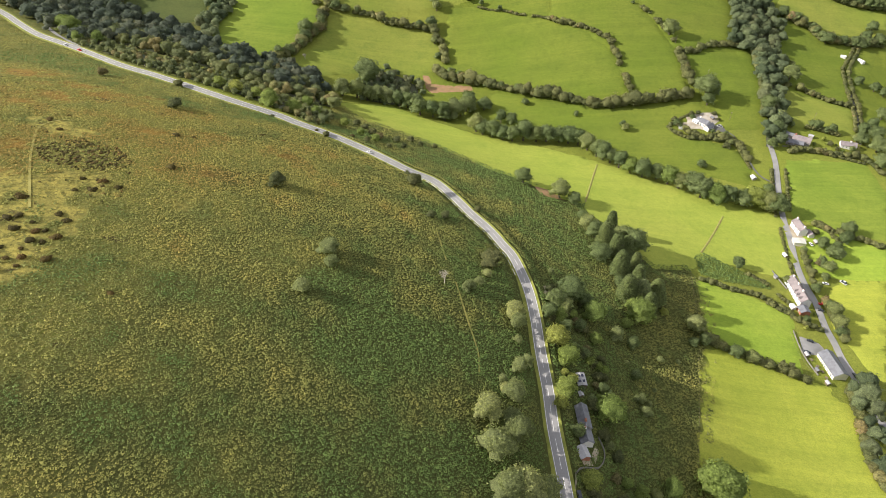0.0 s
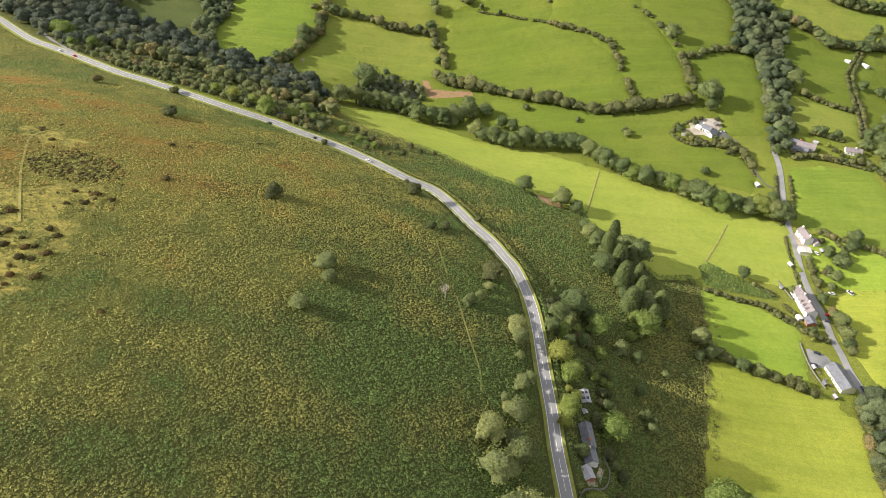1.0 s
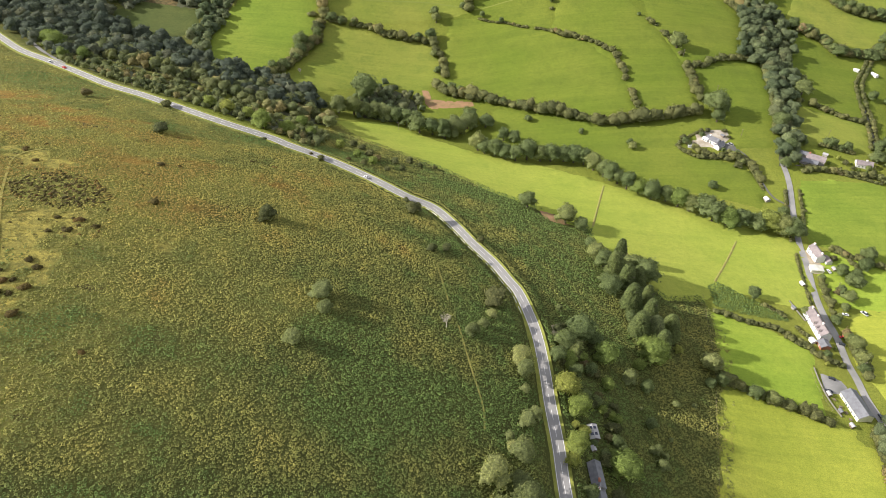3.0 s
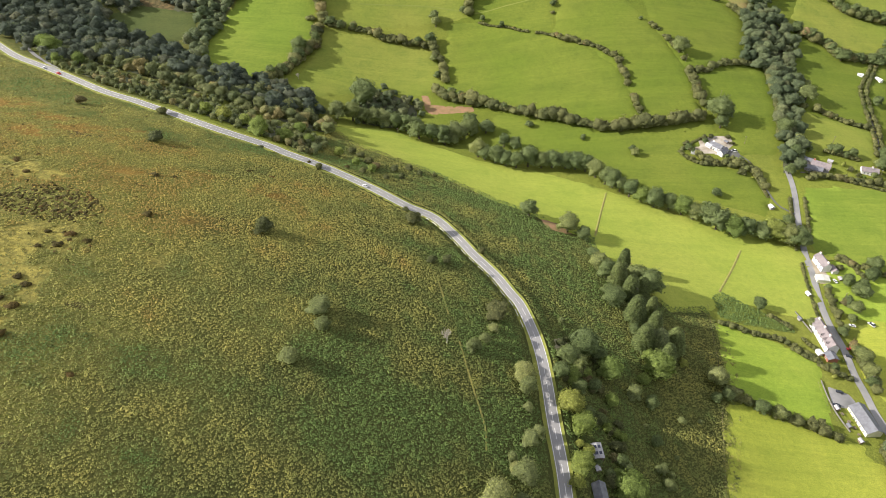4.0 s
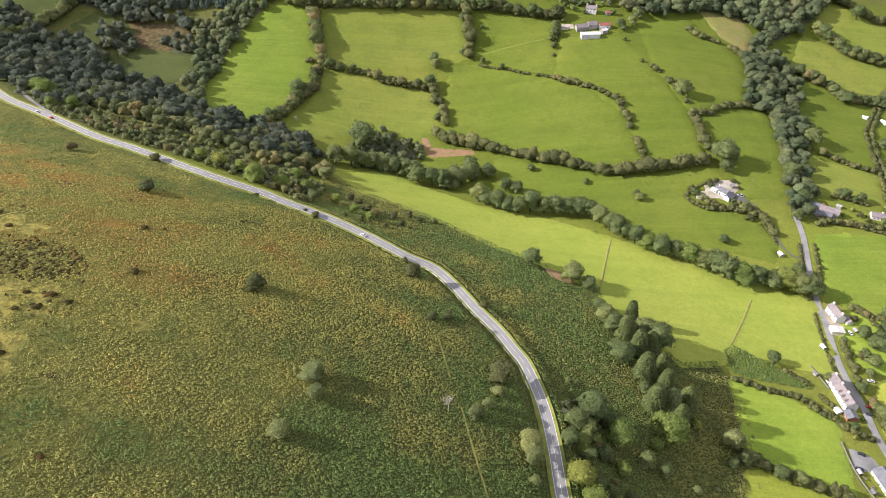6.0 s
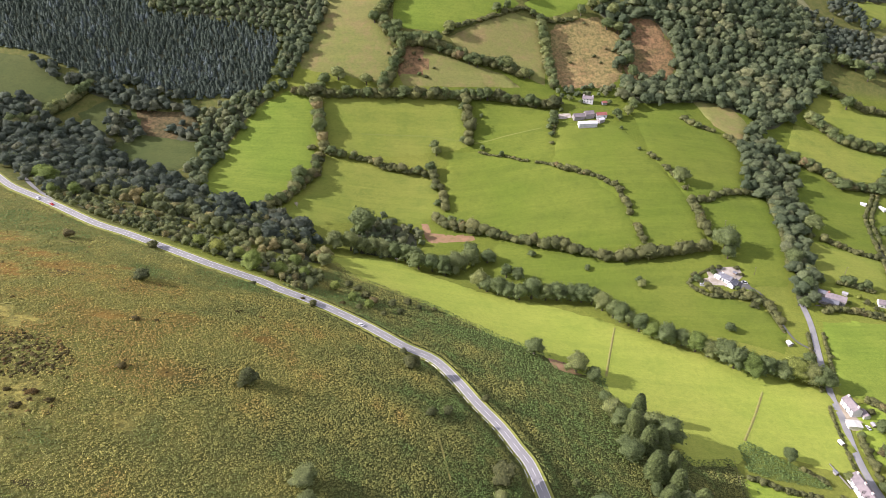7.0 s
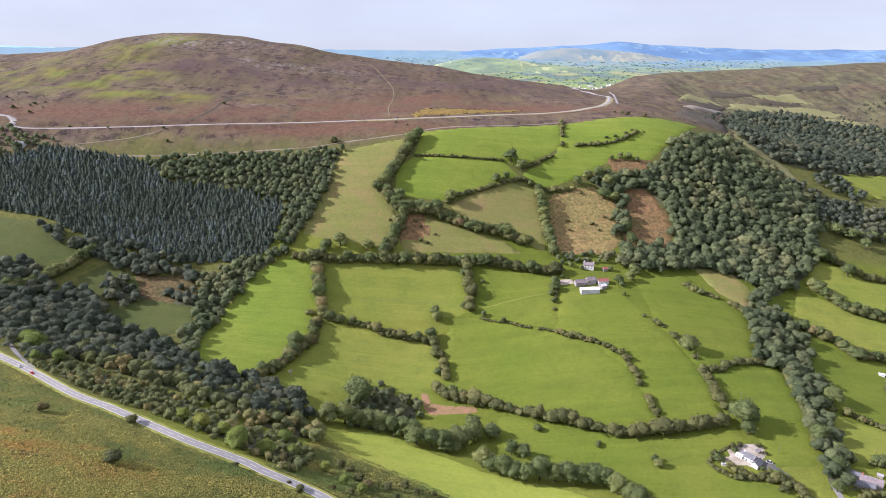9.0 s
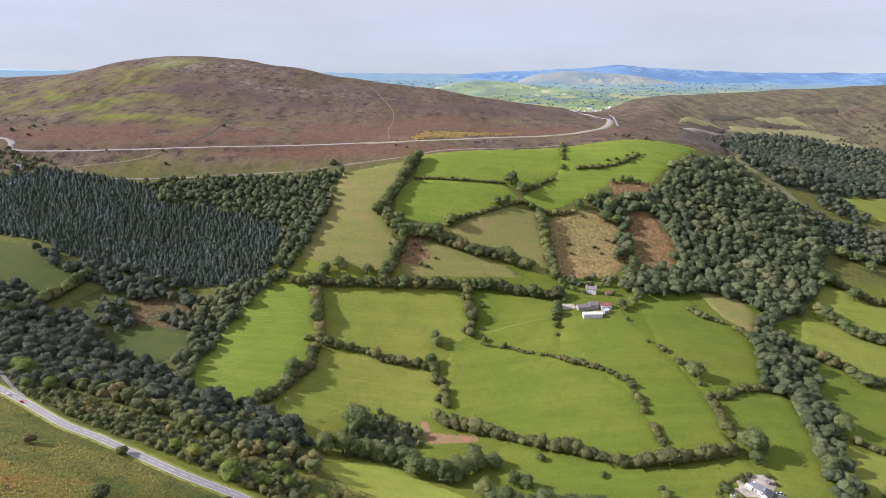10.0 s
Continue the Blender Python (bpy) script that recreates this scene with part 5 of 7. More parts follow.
BANK_OAKS = [(64, 247, 6.8), (73, 253, 4.7), (87, 258, 9.9), (59, 225, 10.9), (84, 239, 5.2), (64, 216, 9.3), (82, 219, 4.2), (60, 195, 8.2), (65, 205, 4.2), (82, 189, 12.0), (118, 270, 12.9), (139, 284, 4.2), (116, 281, 6.3), (108, 261, 5.2), (65, 150, 6.8), (84, 155, 4.2), (91, 152, 5.7), (108, 158, 7.8), (134, 164, 16.0), (85, 218, 3.6), (56, 186, 4.7), (78, 221, 3.6), (61, 207, 3.6), (78, 197, 4.2)]
BANK_DARK = [(64, 260, 8.9), (75, 270, 12.5), (83, 269, 6.8), (58, 246, 6.8), (63, 174, 5.2), (75, 225, 4.7), (81, 204, 5.2), (104, 221, 5.2), (108, 245, 6.3), (160, 265, 6.3), (152, 262, 4.7), (69, 257, 7.8), (76, 245, 5.7), (70, 227, 4.2), (84, 202, 4.2), (113, 302, 5.7), (109, 330, 8.9), (104, 336, 6.3), (67, 241, 5.7), (99, 153, 4.2), (74, 196, 3.6), (69, 200, 3.2)]
BANK_PALE = [(99, 249, 6.8), (157, 276, 9.9), (124, 240, 3.6), (104, 207, 3.9), (105, 199, 4.7), (101, 206, 3.2), (108, 205, 3.2), (66, 291, 3.2), (79, 172, 3.6), (79, 177, 2.5), (181, 262, 4.7), (173, 264, 3.6), (136, 243, 2.4), (101, 230, 2.5), (114, 216, 2.5)]
PINES = [(116, 314, 16.1), (115, 290, 14.8), (124, 290, 14.4), (135, 294, 15.1), (126, 306, 14.4), (127, 281, 13.4), (113, 349, 14.8), (118, 336, 15.4), (122, 369, 14.1), (126, 339, 14.1), (128, 321, 13.7)]
PINE_OAKS = [(134, 347, 15), (105, 325, 10), (127, 355, 12), (103, 377, 7), (100, 401, 8), (104, 363, 10), (107, 355, 11)]
FIELD_OAKS = [(63, 422, 9), (90, 408, 10), (168, 527, 5), (81, 575, 4), (126, 551, 3), (223, 473, 5), (213, 349, 6), (190, 259, 5), (180, 261, 5)]
VALLEY_OAKS = [(124, 771, 8.0), (117, 753, 5.0), (209, 778, 9.0), (197, 765, 5.0), (218, 798, 8.0), (147, 804, 5.0), (159, 799, 4.0), (192, 798, 5.0), (134, 783, 4.0), (206, 709, 3.0), (195, 747, 3.0), (284, 762, 6.0), (277, 769, 5.0), (236, 661, 13), (253, 572, 18), (252, 561, 10), (261, 573, 9), (-135, 752, 13), (-137, 768, 10), (-145, 676, 14), (-7, 731, 9), (80, 576, 5), (127, 554, 3.5), (167, 533, 5), (415, 682, 10), (348, 607, 13), (308, 556, 12), (491, 831, 8), (-140, 803, 11), (44, 779, 4), (122, 759, 8), (195, 772, 8), (219, 792, 9), (-27, 831, 4)]
ROADSIDE_TREES = [(-344, 591, 13), (-353, 598, 12), (-325, 561, 8), (-310, 566, 9), (-165, 478, 9), (-134, 457, 12), (-149, 475, 8), (-117, 458, 9), (-113, 493, 8), (-102, 470, 7), (-64, 445, 5), (-52, 440, 5), (-78, 458, 6), (-180, 485, 8)]
SCRUB_BUSHES = [(-71, 476, 4), (-64, 471, 3.5), (-56, 459, 4.5), (-50, 451, 4), (-37, 458, 3.5), (-27, 469, 3.5), (-18, 462, 3), (-7, 465, 3), (-58, 432, 3), (-41, 431, 3), (-31, 443, 3)]
GARDEN_BUSHES = [(218, 531, 3.5), (223, 524, 3.5), (229, 518, 3), (236, 514, 3.5), (243, 513, 3), (216, 538, 4), (233, 545, 4), (240, 548, 3), (257, 539, 2.5), (255, 547, 3), (254, 501, 4), (262, 510, 3.5), (315, 502, 2.5), (326, 498, 2.5), (354, 501, 3), (350, 508, 3.5), (290, 392, 3), (278, 357, 4), (278, 344, 3)]
LANE_TREES = [(466, 695, 9), (453, 679, 8), (478, 710, 10), (478, 691, 9), (423, 613, 8), (437, 605, 8), (390, 529, 9), (403, 539, 9), (378, 515, 7), (422, 557, 9), (443, 597, 8), (357, 629, 6), (307, 524, 9), (294, 502, 8), (316, 540, 9)]
MOOR_BUSHES = [(-471, 1014, 2.5), (-395, 1018, 2.5), (-380, 989, 3), (-343, 1128, 4), (-638, 1074, 4), (-605, 1058, 3), (-616, 1093, 3), (-152, 996, 6), (277, 1116, 4), (285, 1114, 4), (309, 1107, 4), (267, 1125, 3), (-70, 1050, 2), (-53, 1039, 2), (-530, 1023, 2.5)]
GOLD_SHRUBS = [(347, 515, 3.2), (348, 509, 2.2), (358, 499, 2.4), (356, 508, 1.8), (335, 507, 2.6), (363, 496, 2.4), (329, 504, 1.8), (251, 521, 1.6), (255, 511, 2.4), (253, 307, 1.8), (241, 293, 2.6)]
GARDEN_TREES = [(288, 376, 8), (292, 369, 7), (294, 364, 8), (315, 392, 9), (282, 351, 7), (263, 330, 5), (266, 307, 9), (264, 296, 8), (262, 289, 6), (244, 300, 4), (245, 337, 5), (307, 382, 7), (268, 438, 8), (259, 435, 7), (269, 417, 7), (216, 533, 5), (233, 541, 4), (347, 531, 8), (360, 528, 7), (380, 513, 9), (390, 501, 12), (396, 519, 11), (366, 499, 5), (382, 476, 12)]


def treeline(points, gap, tall, kinds, seed, label="", spread=2.0, group=""):
    """Single trees along a line."""
    random.seed(seed)
    for x, y in smooth_line(points, gap):
        plant(random.choice(kinds), x + random.uniform(-spread, spread), y + random.uniform(-spread, spread), random.uniform(*tall), random.uniform(0.85, 1.15), label, group, name=("hedgerow_tree" if "hedgerow" in label else ""))


# woods
SPRUCES = [(0.38, 5), (0.33, 5), (0.42, 5)]
ROUND = [round_lobes(s, 0.48, 0.04, 1.0, 9, 0.62) for s in (4, 5, 6, 7)]
ROUND_NEAR = [round_lobes(s, 0.5, 0.04, 1.0, 11, 0.58) for s in (14, 15, 16, 17, 18)]
forest("conifer_wood", W_CONIFER, 3.9, (6, 9.5), SPRUCES, 34, 0.05, LEAF_SPRUCE, "dense dark blue-green conifer plantation", 11, flat=0.75, jitter=0.85)
forest("broadleaf_wood", W_UPPER, 7.0, (7, 12), ROUND, 110, 0.1, LEAF_WOOD, "mixed broadleaf wood below the moor", 12)
forest("broadleaf_wood", W_EDGE, 8.6, (8, 13), ROUND_NEAR, 140, 0.095, LEAF_WOOD, "broadleaf wood along the pasture edge", 13)
forest("broadleaf_wood", W_MID, 9.6, (9, 16), ROUND_NEAR, 165, 0.09, LEAF_SHADED_HAZY, "dark broadleaf wood in the valley", 14)
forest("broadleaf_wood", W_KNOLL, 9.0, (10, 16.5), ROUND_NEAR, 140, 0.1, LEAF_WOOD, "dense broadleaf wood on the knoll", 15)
forest("broadleaf_wood", W_RIGHT, 11.0, (9, 15), ROUND, 60, 0.14, LEAF_SHADED_HAZY, "distant dark wood on the valley side", 16)
forest("broadleaf_wood", W_RB, 9.0, (7, 12), ROUND, 80, 0.12, LEAF_SHADED_HAZY, "clump of dark trees beyond the knoll", 33, floor=False)
forest("broadleaf_wood", W_RC, 9.0, (8, 13), ROUND, 90, 0.12, LEAF_SHADED_HAZY, "dark trees below the wooded knoll", 34, floor=False)
W_GAP = [(-202, 811), (-192, 835), (-193, 863), (-179, 885), (-161, 904), (-146, 899), (-159, 863), (-171, 832), (-183, 805)]
W_SHOULDER = [(479, 994), (506, 1023), (527, 1016), (560, 995), (584, 964), (582, 944), (529, 951), (496, 967)]
forest("broadleaf_wood", W_GAP, 8.5, (8, 14), ROUND, 125, 0.1, LEAF_WOOD, "broadleaf trees closing the plantation corner", 35, floor=False)
forest("broadleaf_wood", W_SHOULDER, 8.5, (5, 10), ROUND, 90, 0.12, LEAF_SHADED_HAZY, "trees along the foot of the grassy shoulder", 36, floor=False)
forest("roadside_scrub", W_SCRUB, 5.8, (3.5, 7.5), ROUND_NEAR, 108, 0.105, LEAF_SCRUB, "olive and russet scrub beside the hill road", 17)
for poly, gap, tall, clumps, size, seed, label in (
        (W_MIDB, 8.2, (6, 13), 230, 0.078, 21, "scrubby broadleaf trees between road and stream"), (W_BIG, 8.0, (5, 10), 300, 0.065, 22, "leafy trees round a great oak"),
        (W_STREAM, 9.0, (8, 14), 230, 0.068, 23, "broadleaf trees along the stream"), (W_TOPR, 9.0, (8, 14), 230, 0.065, 24, "broadleaf trees along the stream and lane"),
        (W_LANE, 9.0, (9, 15), 420, 0.055, 25, "broadleaf trees hanging over the lane"), (W_FARM, 7.5, (5, 9), 220, 0.07, 26, "trees round the hill farm"),
        (W_LEFT, 9.6, (8, 15), 190, 0.078, 28, "dark broadleaf trees in the side valley"), (W_L2, 9.0, (8, 13), 190, 0.078, 29, "clump of dark broadleaf trees"), (W_L3, 9.0, (8, 12), 190, 0.078, 30, "clump of dark broadleaf trees in a clearing"),
        (W_CEDGE, 9.6, (9, 15), 180, 0.08, 31, "broadleaf edge of the conifer plantation"),
        (W_MOORH, 10.0, (6, 11), 110, 0.1, 32, "trees round the moor cottage")):
    forest("tree_belt", poly, gap, tall, ROUND_NEAR, clumps, size, LEAF_SCRUB if poly is W_MIDB else LEAF_SHADED_HAZY if poly in (W_LEFT, W_L2, W_L3, W_CEDGE) else LEAF_WOOD, label, seed, floor=poly not in (W_FARM, W_MOORH))
treeline(S1, 9.5, (10.5, 14), ("field_oak", "field_oak", "oak", "ash"), 31, "leafy green tree along the stream", group="trees along the stream")
treeline(S2, 9.5, (11, 15), ("field_oak", "oak"), 32, "leafy green tree along the stream", group="trees along the stream")
treeline(S3, 9.5, (11, 15), ("field_oak", "oak", "willow"), 33, "leafy green tree along the stream", group="trees along the stream")
treeline(H1, 8.0, (7, 12), ("oak", "oak", "bush"), 34, "dark green hedgerow tree", group="hedgerow trees")
treeline(HR1, 8.0, (8, 11), ("oak",), 35, "dark green hedgerow tree", group="hedgerow trees")
treeline(HR2, 8.0, (7, 10), ("oak",), 36, "dark green hedgerow tree", group="hedgerow trees")
treeline(HU6, 10.0, (8, 13), ("oak",), 37, "dark green hedgerow tree", group="hedgerow trees")
treeline(HU5, 9.0, (8, 12), ("oak",), 38, "dark green hedgerow tree", group="hedgerow trees")
treeline(HU7, 9.0, (8, 12), ("oak",), 39, "dark green hedgerow tree", group="hedgerow trees")
treeline(H2C, 9.0, (4, 9), ("oak", "bush"), 40, "dark green hedgerow tree", group="hedgerow trees")
treeline(HL1, 9.0, (7, 11), ("oak",), 41, "dark green hedgerow tree", group="hedgerow trees")

treeline(HR5, 9.0, (6, 10), ("oak",), 42, "dark green hedgerow tree", group="hedgerow trees")

# trees that stand for themselves
random.seed(9)
for kind, spots, label, group in (
        ("bush", HEATH_BUSHES, "lone rounded thorn bush on the bracken slope", "bushes on the heath"), ("willow", HEATH_WILLOWS, "lone grey-green tree on the bracken slope", "bushes on the heath"),
        ("willow", ROAD_WILLOWS, "pale leafy tree beside the hill road", "trees by the road"), ("ash", BANK_OAKS, "fresh green leafy tree on the bank below the road", "trees on the bank"),
        ("oak", HEDGE_TREES, "rounded dark green tree in a field hedge", "hedgerow trees"), ("oak", UPPER_TREES, "rounded dark green hedgerow tree on the hill pastures", "hedgerow trees"), ("bush", UPPER_BUSHES, "dark thorn bush in rough tawny pasture", "bushes on the hill pastures"),
        ("field_oak", BANK_DARK, "dark leafy tree on the bank below the road", "trees on the bank"),
        ("willow", BANK_PALE, "pale green tree on the bracken bank", "trees on the bank"), ("pine", PINES, "tall dark green conifer on the bank", "conifers on the bank"),
        ("field_oak", PINE_OAKS, "dark leafy tree among conifers", "trees on the bank"), ("field_oak", FIELD_OAKS, "rounded dark green tree at the pasture edge", "field trees"),
        ("field_oak", VALLEY_OAKS, "broad dark green tree standing in pasture", "field trees"), ("ash", ROADSIDE_TREES, "leafy green tree beside the hill road", "trees by the road"),
        ("bush", MOOR_BUSHES, "dark lone bush on the moor", "bushes on the moor"),
        ("bush", SCRUB_BUSHES, "olive scrub bush below the hill road", "bushes on the bank"),
        ("field_oak", GARDEN_TREES, "leafy garden tree beside the houses", "garden trees"), ("bush", GARDEN_BUSHES, "rounded garden shrub beside the white house", "garden shrubs"),
        ("ash", GOLD_SHRUBS, "golden-green garden shrub beside the houses", "garden shrubs"), ("field_oak", HOUSE_TREES, "leafy green tree in a lane garden", "garden trees"), ("field_oak", LANE_TREES, "leafy tree beside the hedged lane", "trees along the lane")):
    broad = 1.4 if spots is HEATH_WILLOWS else 1.0
    big = 1.5 if spots is UPPER_TREES else 1.25 if spots is FIELD_OAKS else 1.0
    for x, y, tall in spots:
        plant(kind, x, y, tall * big, broad * random.uniform(0.95, 1.2), label, group)

plant("field_oak", -74, 604, 19.5, 1.15, "great broad oak rising over the stream trees", "field trees")
for x, y, tall in ((122, 760, 8), (118, 740, 5), (126, 768, 5)):
    plant("field_oak", x, y, tall, 1.1, "rounded green tree beside the hill farm", "trees round the farm")
for x, y in zip(*scatter([(62, 280), (90, 280), (86, 240), (84, 180), (80, 120), (60, 120), (58, 240)], 7.0, 77, 0.9, 0.62)):
    if abs(x - 67) > 6 or not 158 < y < 212:
        plant("bush", x, y, random.uniform(2.0, 4.2), random.uniform(0.9, 1.2), "small olive bush on the bank below the road", "bushes on the bank")

# hedges
for k, (points, tall, wide, gaps) in enumerate((
        (H1, 4.0, 4.0, 0), (H2, 3.6, 3.8, 0.15), (H2B, 4.5, 4.5, 0.1), (H2C, 4.0, 4.5, 0.1), (H3, 3.6, 3.8, 0.05), (H4, 4.5, 4.5, 0.05), (H5[:6], 1.2, 1.8, 0.3), (H5[5:], 2.7, 3.2, 0.18), (H6, 1.5, 2.0, 0.4), (KNOLL_HEDGE, 2.8, 3.6, 0.1),
        (H7, 4.2, 4.6, 0), (H8, 2.3, 3.0, 0.2), (H8B, 3.4, 4.0, 0.1), (H9, 2.6, 4.0, 0.2), (H10, 3.0, 3.0, 0), (HR1, 4.0, 4.0, 0), (HR2, 4.0, 4.0, 0), (HR3, 3.5, 4.0, 0.1), (HR4, 2.4, 3.0, 0.1),
        (HU1, 2.2, 3.2, 0.1), (HU2, 1.5, 2.4, 0.3), (HU3, 2.2, 3.2, 0.1), (HU4, 2.6, 4.0, 0.1), (HU5, 4.0, 5.0, 0), (HU6, 4.5, 5.0, 0.05), (HU7, 4.5, 5.0, 0), (HU8, 2.4, 4.0, 0.15),
        (HS1, 1.2, 1.7, 0.35), (HS2, 1.7, 2.0, 0), (HS3, 3.0, 3.6, 0.05), (HS4, 2.5, 3.2, 0), (HS5, 1.8, 2.2, 0), (HS6, 2.4, 2.8, 0), (HS7, 2.4, 2.6, 0), (HS8, 2.6, 3.4, 0), (HL1, 4.0, 5.0, 0.1), (LH1, 1.2, 1.4, 0), (LH2, 1.0, 1.4, 0), (LH3, 1.1, 1.4, 0),
        (HG1, 1.6, 2.0, 0), (HG2, 1.6, 2.2, 0), (HG3, 3.0, 3.4, 0), (HG4, 1.6, 2.2, 0), (HG5, 1.6, 2.2, 0), (HG6, 1.2, 1.5, 0.1), (HG7, 1.1, 1.4, 0), (HG8, 2.4, 3.0, 0), (HG9, 1.2, 1.8, 0), ([(x + 3.0, y) for x, y in EASTLANE], 1.7, 1.9, 0), ([(x - 3.0, y) for x, y in EASTLANE], 1.5, 1.8, 0))):
    hedge(points, tall, wide, seed=k, gaps=gaps)


# ---- bracken ----
def bracken(name, poly, gap, seed, label, size, thin=None, even=0.22):
    """Fronds of many ferns in one mesh: each plant three drooping fronds."""
    rng = np.random.default_rng(seed)
    x, y = scatter(poly, gap, seed)
    if thin:
        ok = rng.random(len(x)) < thin(x, y)
        x, y = x[ok], y[ok]
    z = height(x, y)
    n, blades = len(x), 3
    s = size * (rng.uniform(0.55, 1.25, n) + 0.55 * (rng.random(n) < 0.12) + 0.16 * waves(x, y, 9, 14))
    a = rng.uniform(0, 6.283, n)[:, None] + np.arange(blades)[None] * 6.283 / blades + rng.uniform(-0.35, 0.35, (n, blades))
    r = s[:, None] * rng.uniform(0.7, 1.2, (n, blades))
    top = s[:, None] * rng.uniform(0.55, 0.95, (n, blades))
    ca, sa = np.cos(a), np.sin(a)
    base = np.stack([np.repeat(x[:, None], blades, 1), np.repeat(y[:, None], blades, 1), z[:, None] + top], -1)
    half = r * 0.68
    mid = base + np.stack([ca * r * 0.3, sa * r * 0.3, top * 0.1], -1)
    side = np.stack([-sa * half, ca * half, np.zeros_like(half)], -1)
    tip = base + np.stack([ca * r, sa * r, -top * rng.uniform(0.2, 0.8, (n, blades))], -1)
    co = np.stack([mid - side, tip, mid + side], 2).reshape(-1, 3)
    me = fast_mesh(name, co, np.arange(len(co)).reshape(-1, 3), BRACKEN)
    soft_normals(me, np.repeat(np.stack([ca * 0.55, sa * 0.55, np.ones_like(ca)], -1).reshape(-1, 3) + rng.normal(size=(n * blades, 3)) * 0.16, 3, axis=0))
    # from green to tawny: lighter and yellower up the slope, with rust and fern patches
    frond_hue = 0.5 * rusty(x, y) - 0.45 * ferny(x, y) + ease(0, 1, 0.74 - (x + 90 - (y - 250) * 0.1) / 230) * (0.34 + 0.26 * ease(150, 320, y)) + 0.12 * ease(220, 300, y) * (x < 50) + 0.1 * (x > 56) + 0.28 * ease(95, 135, x) * (1 - ease(290, 340, y)) - 0.45 * (x > 178) - 0.3 * ease(370, 440, y) - 0.35 * blobs(x, y, ((-148, 243, 9, 9), (-148, 203, 9, 8), (-22, 198, 26, 18), (-39, 229, 16, 10))) + 0.2 * blobs(x, y, ((-190, 325, 90, 45),)) + 0.14 * waves(x, y, 34, 19) * (x < 50) + waves(x * 0.6, y * 1.3, 60, 6) * np.where(x > 56, 0.1, 0.26) + waves(x, y, 14, 7) * 0.15 + rng.uniform(-0.09, 0.09, n) + 0.14 * ease(60, 120, x) * ease(-0.1, 0.6, waves(x, y, 30, 13))
    layer_of(me, "tint", np.repeat(frond_hue.clip(0, 1), blades * 3))
    layer_of(me, "tone", np.repeat((0.5 + even * rng.normal(size=n) + 0.16 * waves(x, y, 4, 15) + 0.16 * waves(x * 0.7, y * 1.3, 9, 16)).clip(0, 1), blades * 3))
    return tagged(new(name, me), label, "bracken", kind="stuff")


def bracken_material():
    m, t, bs = nodes_of("bracken_fronds")
    own = t.nodes.new("ShaderNodeAttribute")
    own.attribute_name = "tint"
    leaf = t.nodes.new("ShaderNodeNewGeometry").outputs["Random Per Island"]
    col = ramp(t, own.outputs["Fac"], [(0.0, (0.116, 0.166, 0.044)), (0.25, (0.158, 0.173, 0.047)), (0.5, (0.228, 0.225, 0.058)), (0.8, (0.28, 0.25, 0.061)), (1.0, (0.285, 0.21, 0.054))])
    col = mix(t, 1.0, col, ramp(t, leaf, [(0.0, (0.8, 0.82, 0.8)), (0.5, (1.0, 1.0, 1.0)), (1.0, (1.14, 1.14, 1.1))]), "MULTIPLY")
    tone = t.nodes.new("ShaderNodeAttribute")
    tone.attribute_name = "tone"
    col = mix(t, 1.0, col, ramp(t, tone.outputs["Fac"], [(0.0, (0.68, 0.7, 0.7)), (0.5, (1.0, 1.0, 1.0)), (1.0, (1.18, 1.17, 1.12))]), "MULTIPLY")
    t.links.new(col, bs.inputs["Base Color"])
    bs.inputs["Roughness"].default_value, bs.inputs["Specular IOR Level"].default_value = 0.75, 0.1
    return m


BRACKEN = bracken_material()
NEAR_HEATH = [(-235, 75), (-60, 92), (54, 108), (54, 141), *PLAN_ROAD[::-1][:20], (-80, 415), (-110, 425), (-160, 430), (-260, 440), (-330, 400), (-265, 210)]


def off_road(x, y):
    return near_way(x, y, road_line)[0] > 5.6


FAR_HEATH = [(-700, 300), (-330, 400), (-260, 440), (-160, 430), (-110, 425), *PLAN_ROAD[:11][::-1], (-470, 650), (-700, 650)]
bracken("bracken", NEAR_HEATH, 0.9, 51, "dense green and bronze bracken covering the slope", 0.58, lambda x, y: off_road(x, y) * 0.97 * (1 - 0.9 * grassy(x, y)) * (1 - 0.88 * rusty(x, y)) * (1 - 0.85 * blobs(x, y, ((-192, 297, 22, 17),))))
bracken("bracken", FAR_HEATH, 1.28, 52, "patchy bronze bracken and heath on the upper slope", 0.66, lambda x, y: off_road(x, y) * (0.85 - 0.4 * ease(-0.2, 0.5, waves(x, y, 40, 12)) + 0.4 * ferny(x, y)) * (1 - 0.8 * rusty(x, y)), 0.14)
bracken("bracken", BANK, 1.04, 53, "dark green bracken on the bank below the road", 0.64, lambda x, y: off_road(x, y) * 0.95 * (np.hypot(x - 62, y - 269) > 4.5) * (1 - 0.97 * (blobs(x, y, ((75, 418, 8, 5), (86, 409, 8, 5), (92, 405, 5, 4))) > 0.4)))


bracken("bracken", [(-235, 75), (-60, 92), (54, 108), (54, -60), (-160, -60), (-235, 0)], 1.5, 55, "green and bronze bracken on the lower slope", 0.95, off_road)
bracken("bracken", [(129, 176), (142, 215), (157, 256), (166, 271), (177, 328), (183, 326), (172, 270), (164, 252), (149, 212), (136, 174)], 0.97, 56, "ragged bracken along the pasture fence", 0.6, lambda x, y: 0.8 * ease(-0.1, 0.5, waves(x, y, 12, 41)))
bracken("bracken", W_FERN, 0.9, 54, "green bracken between two hedges", 0.7)


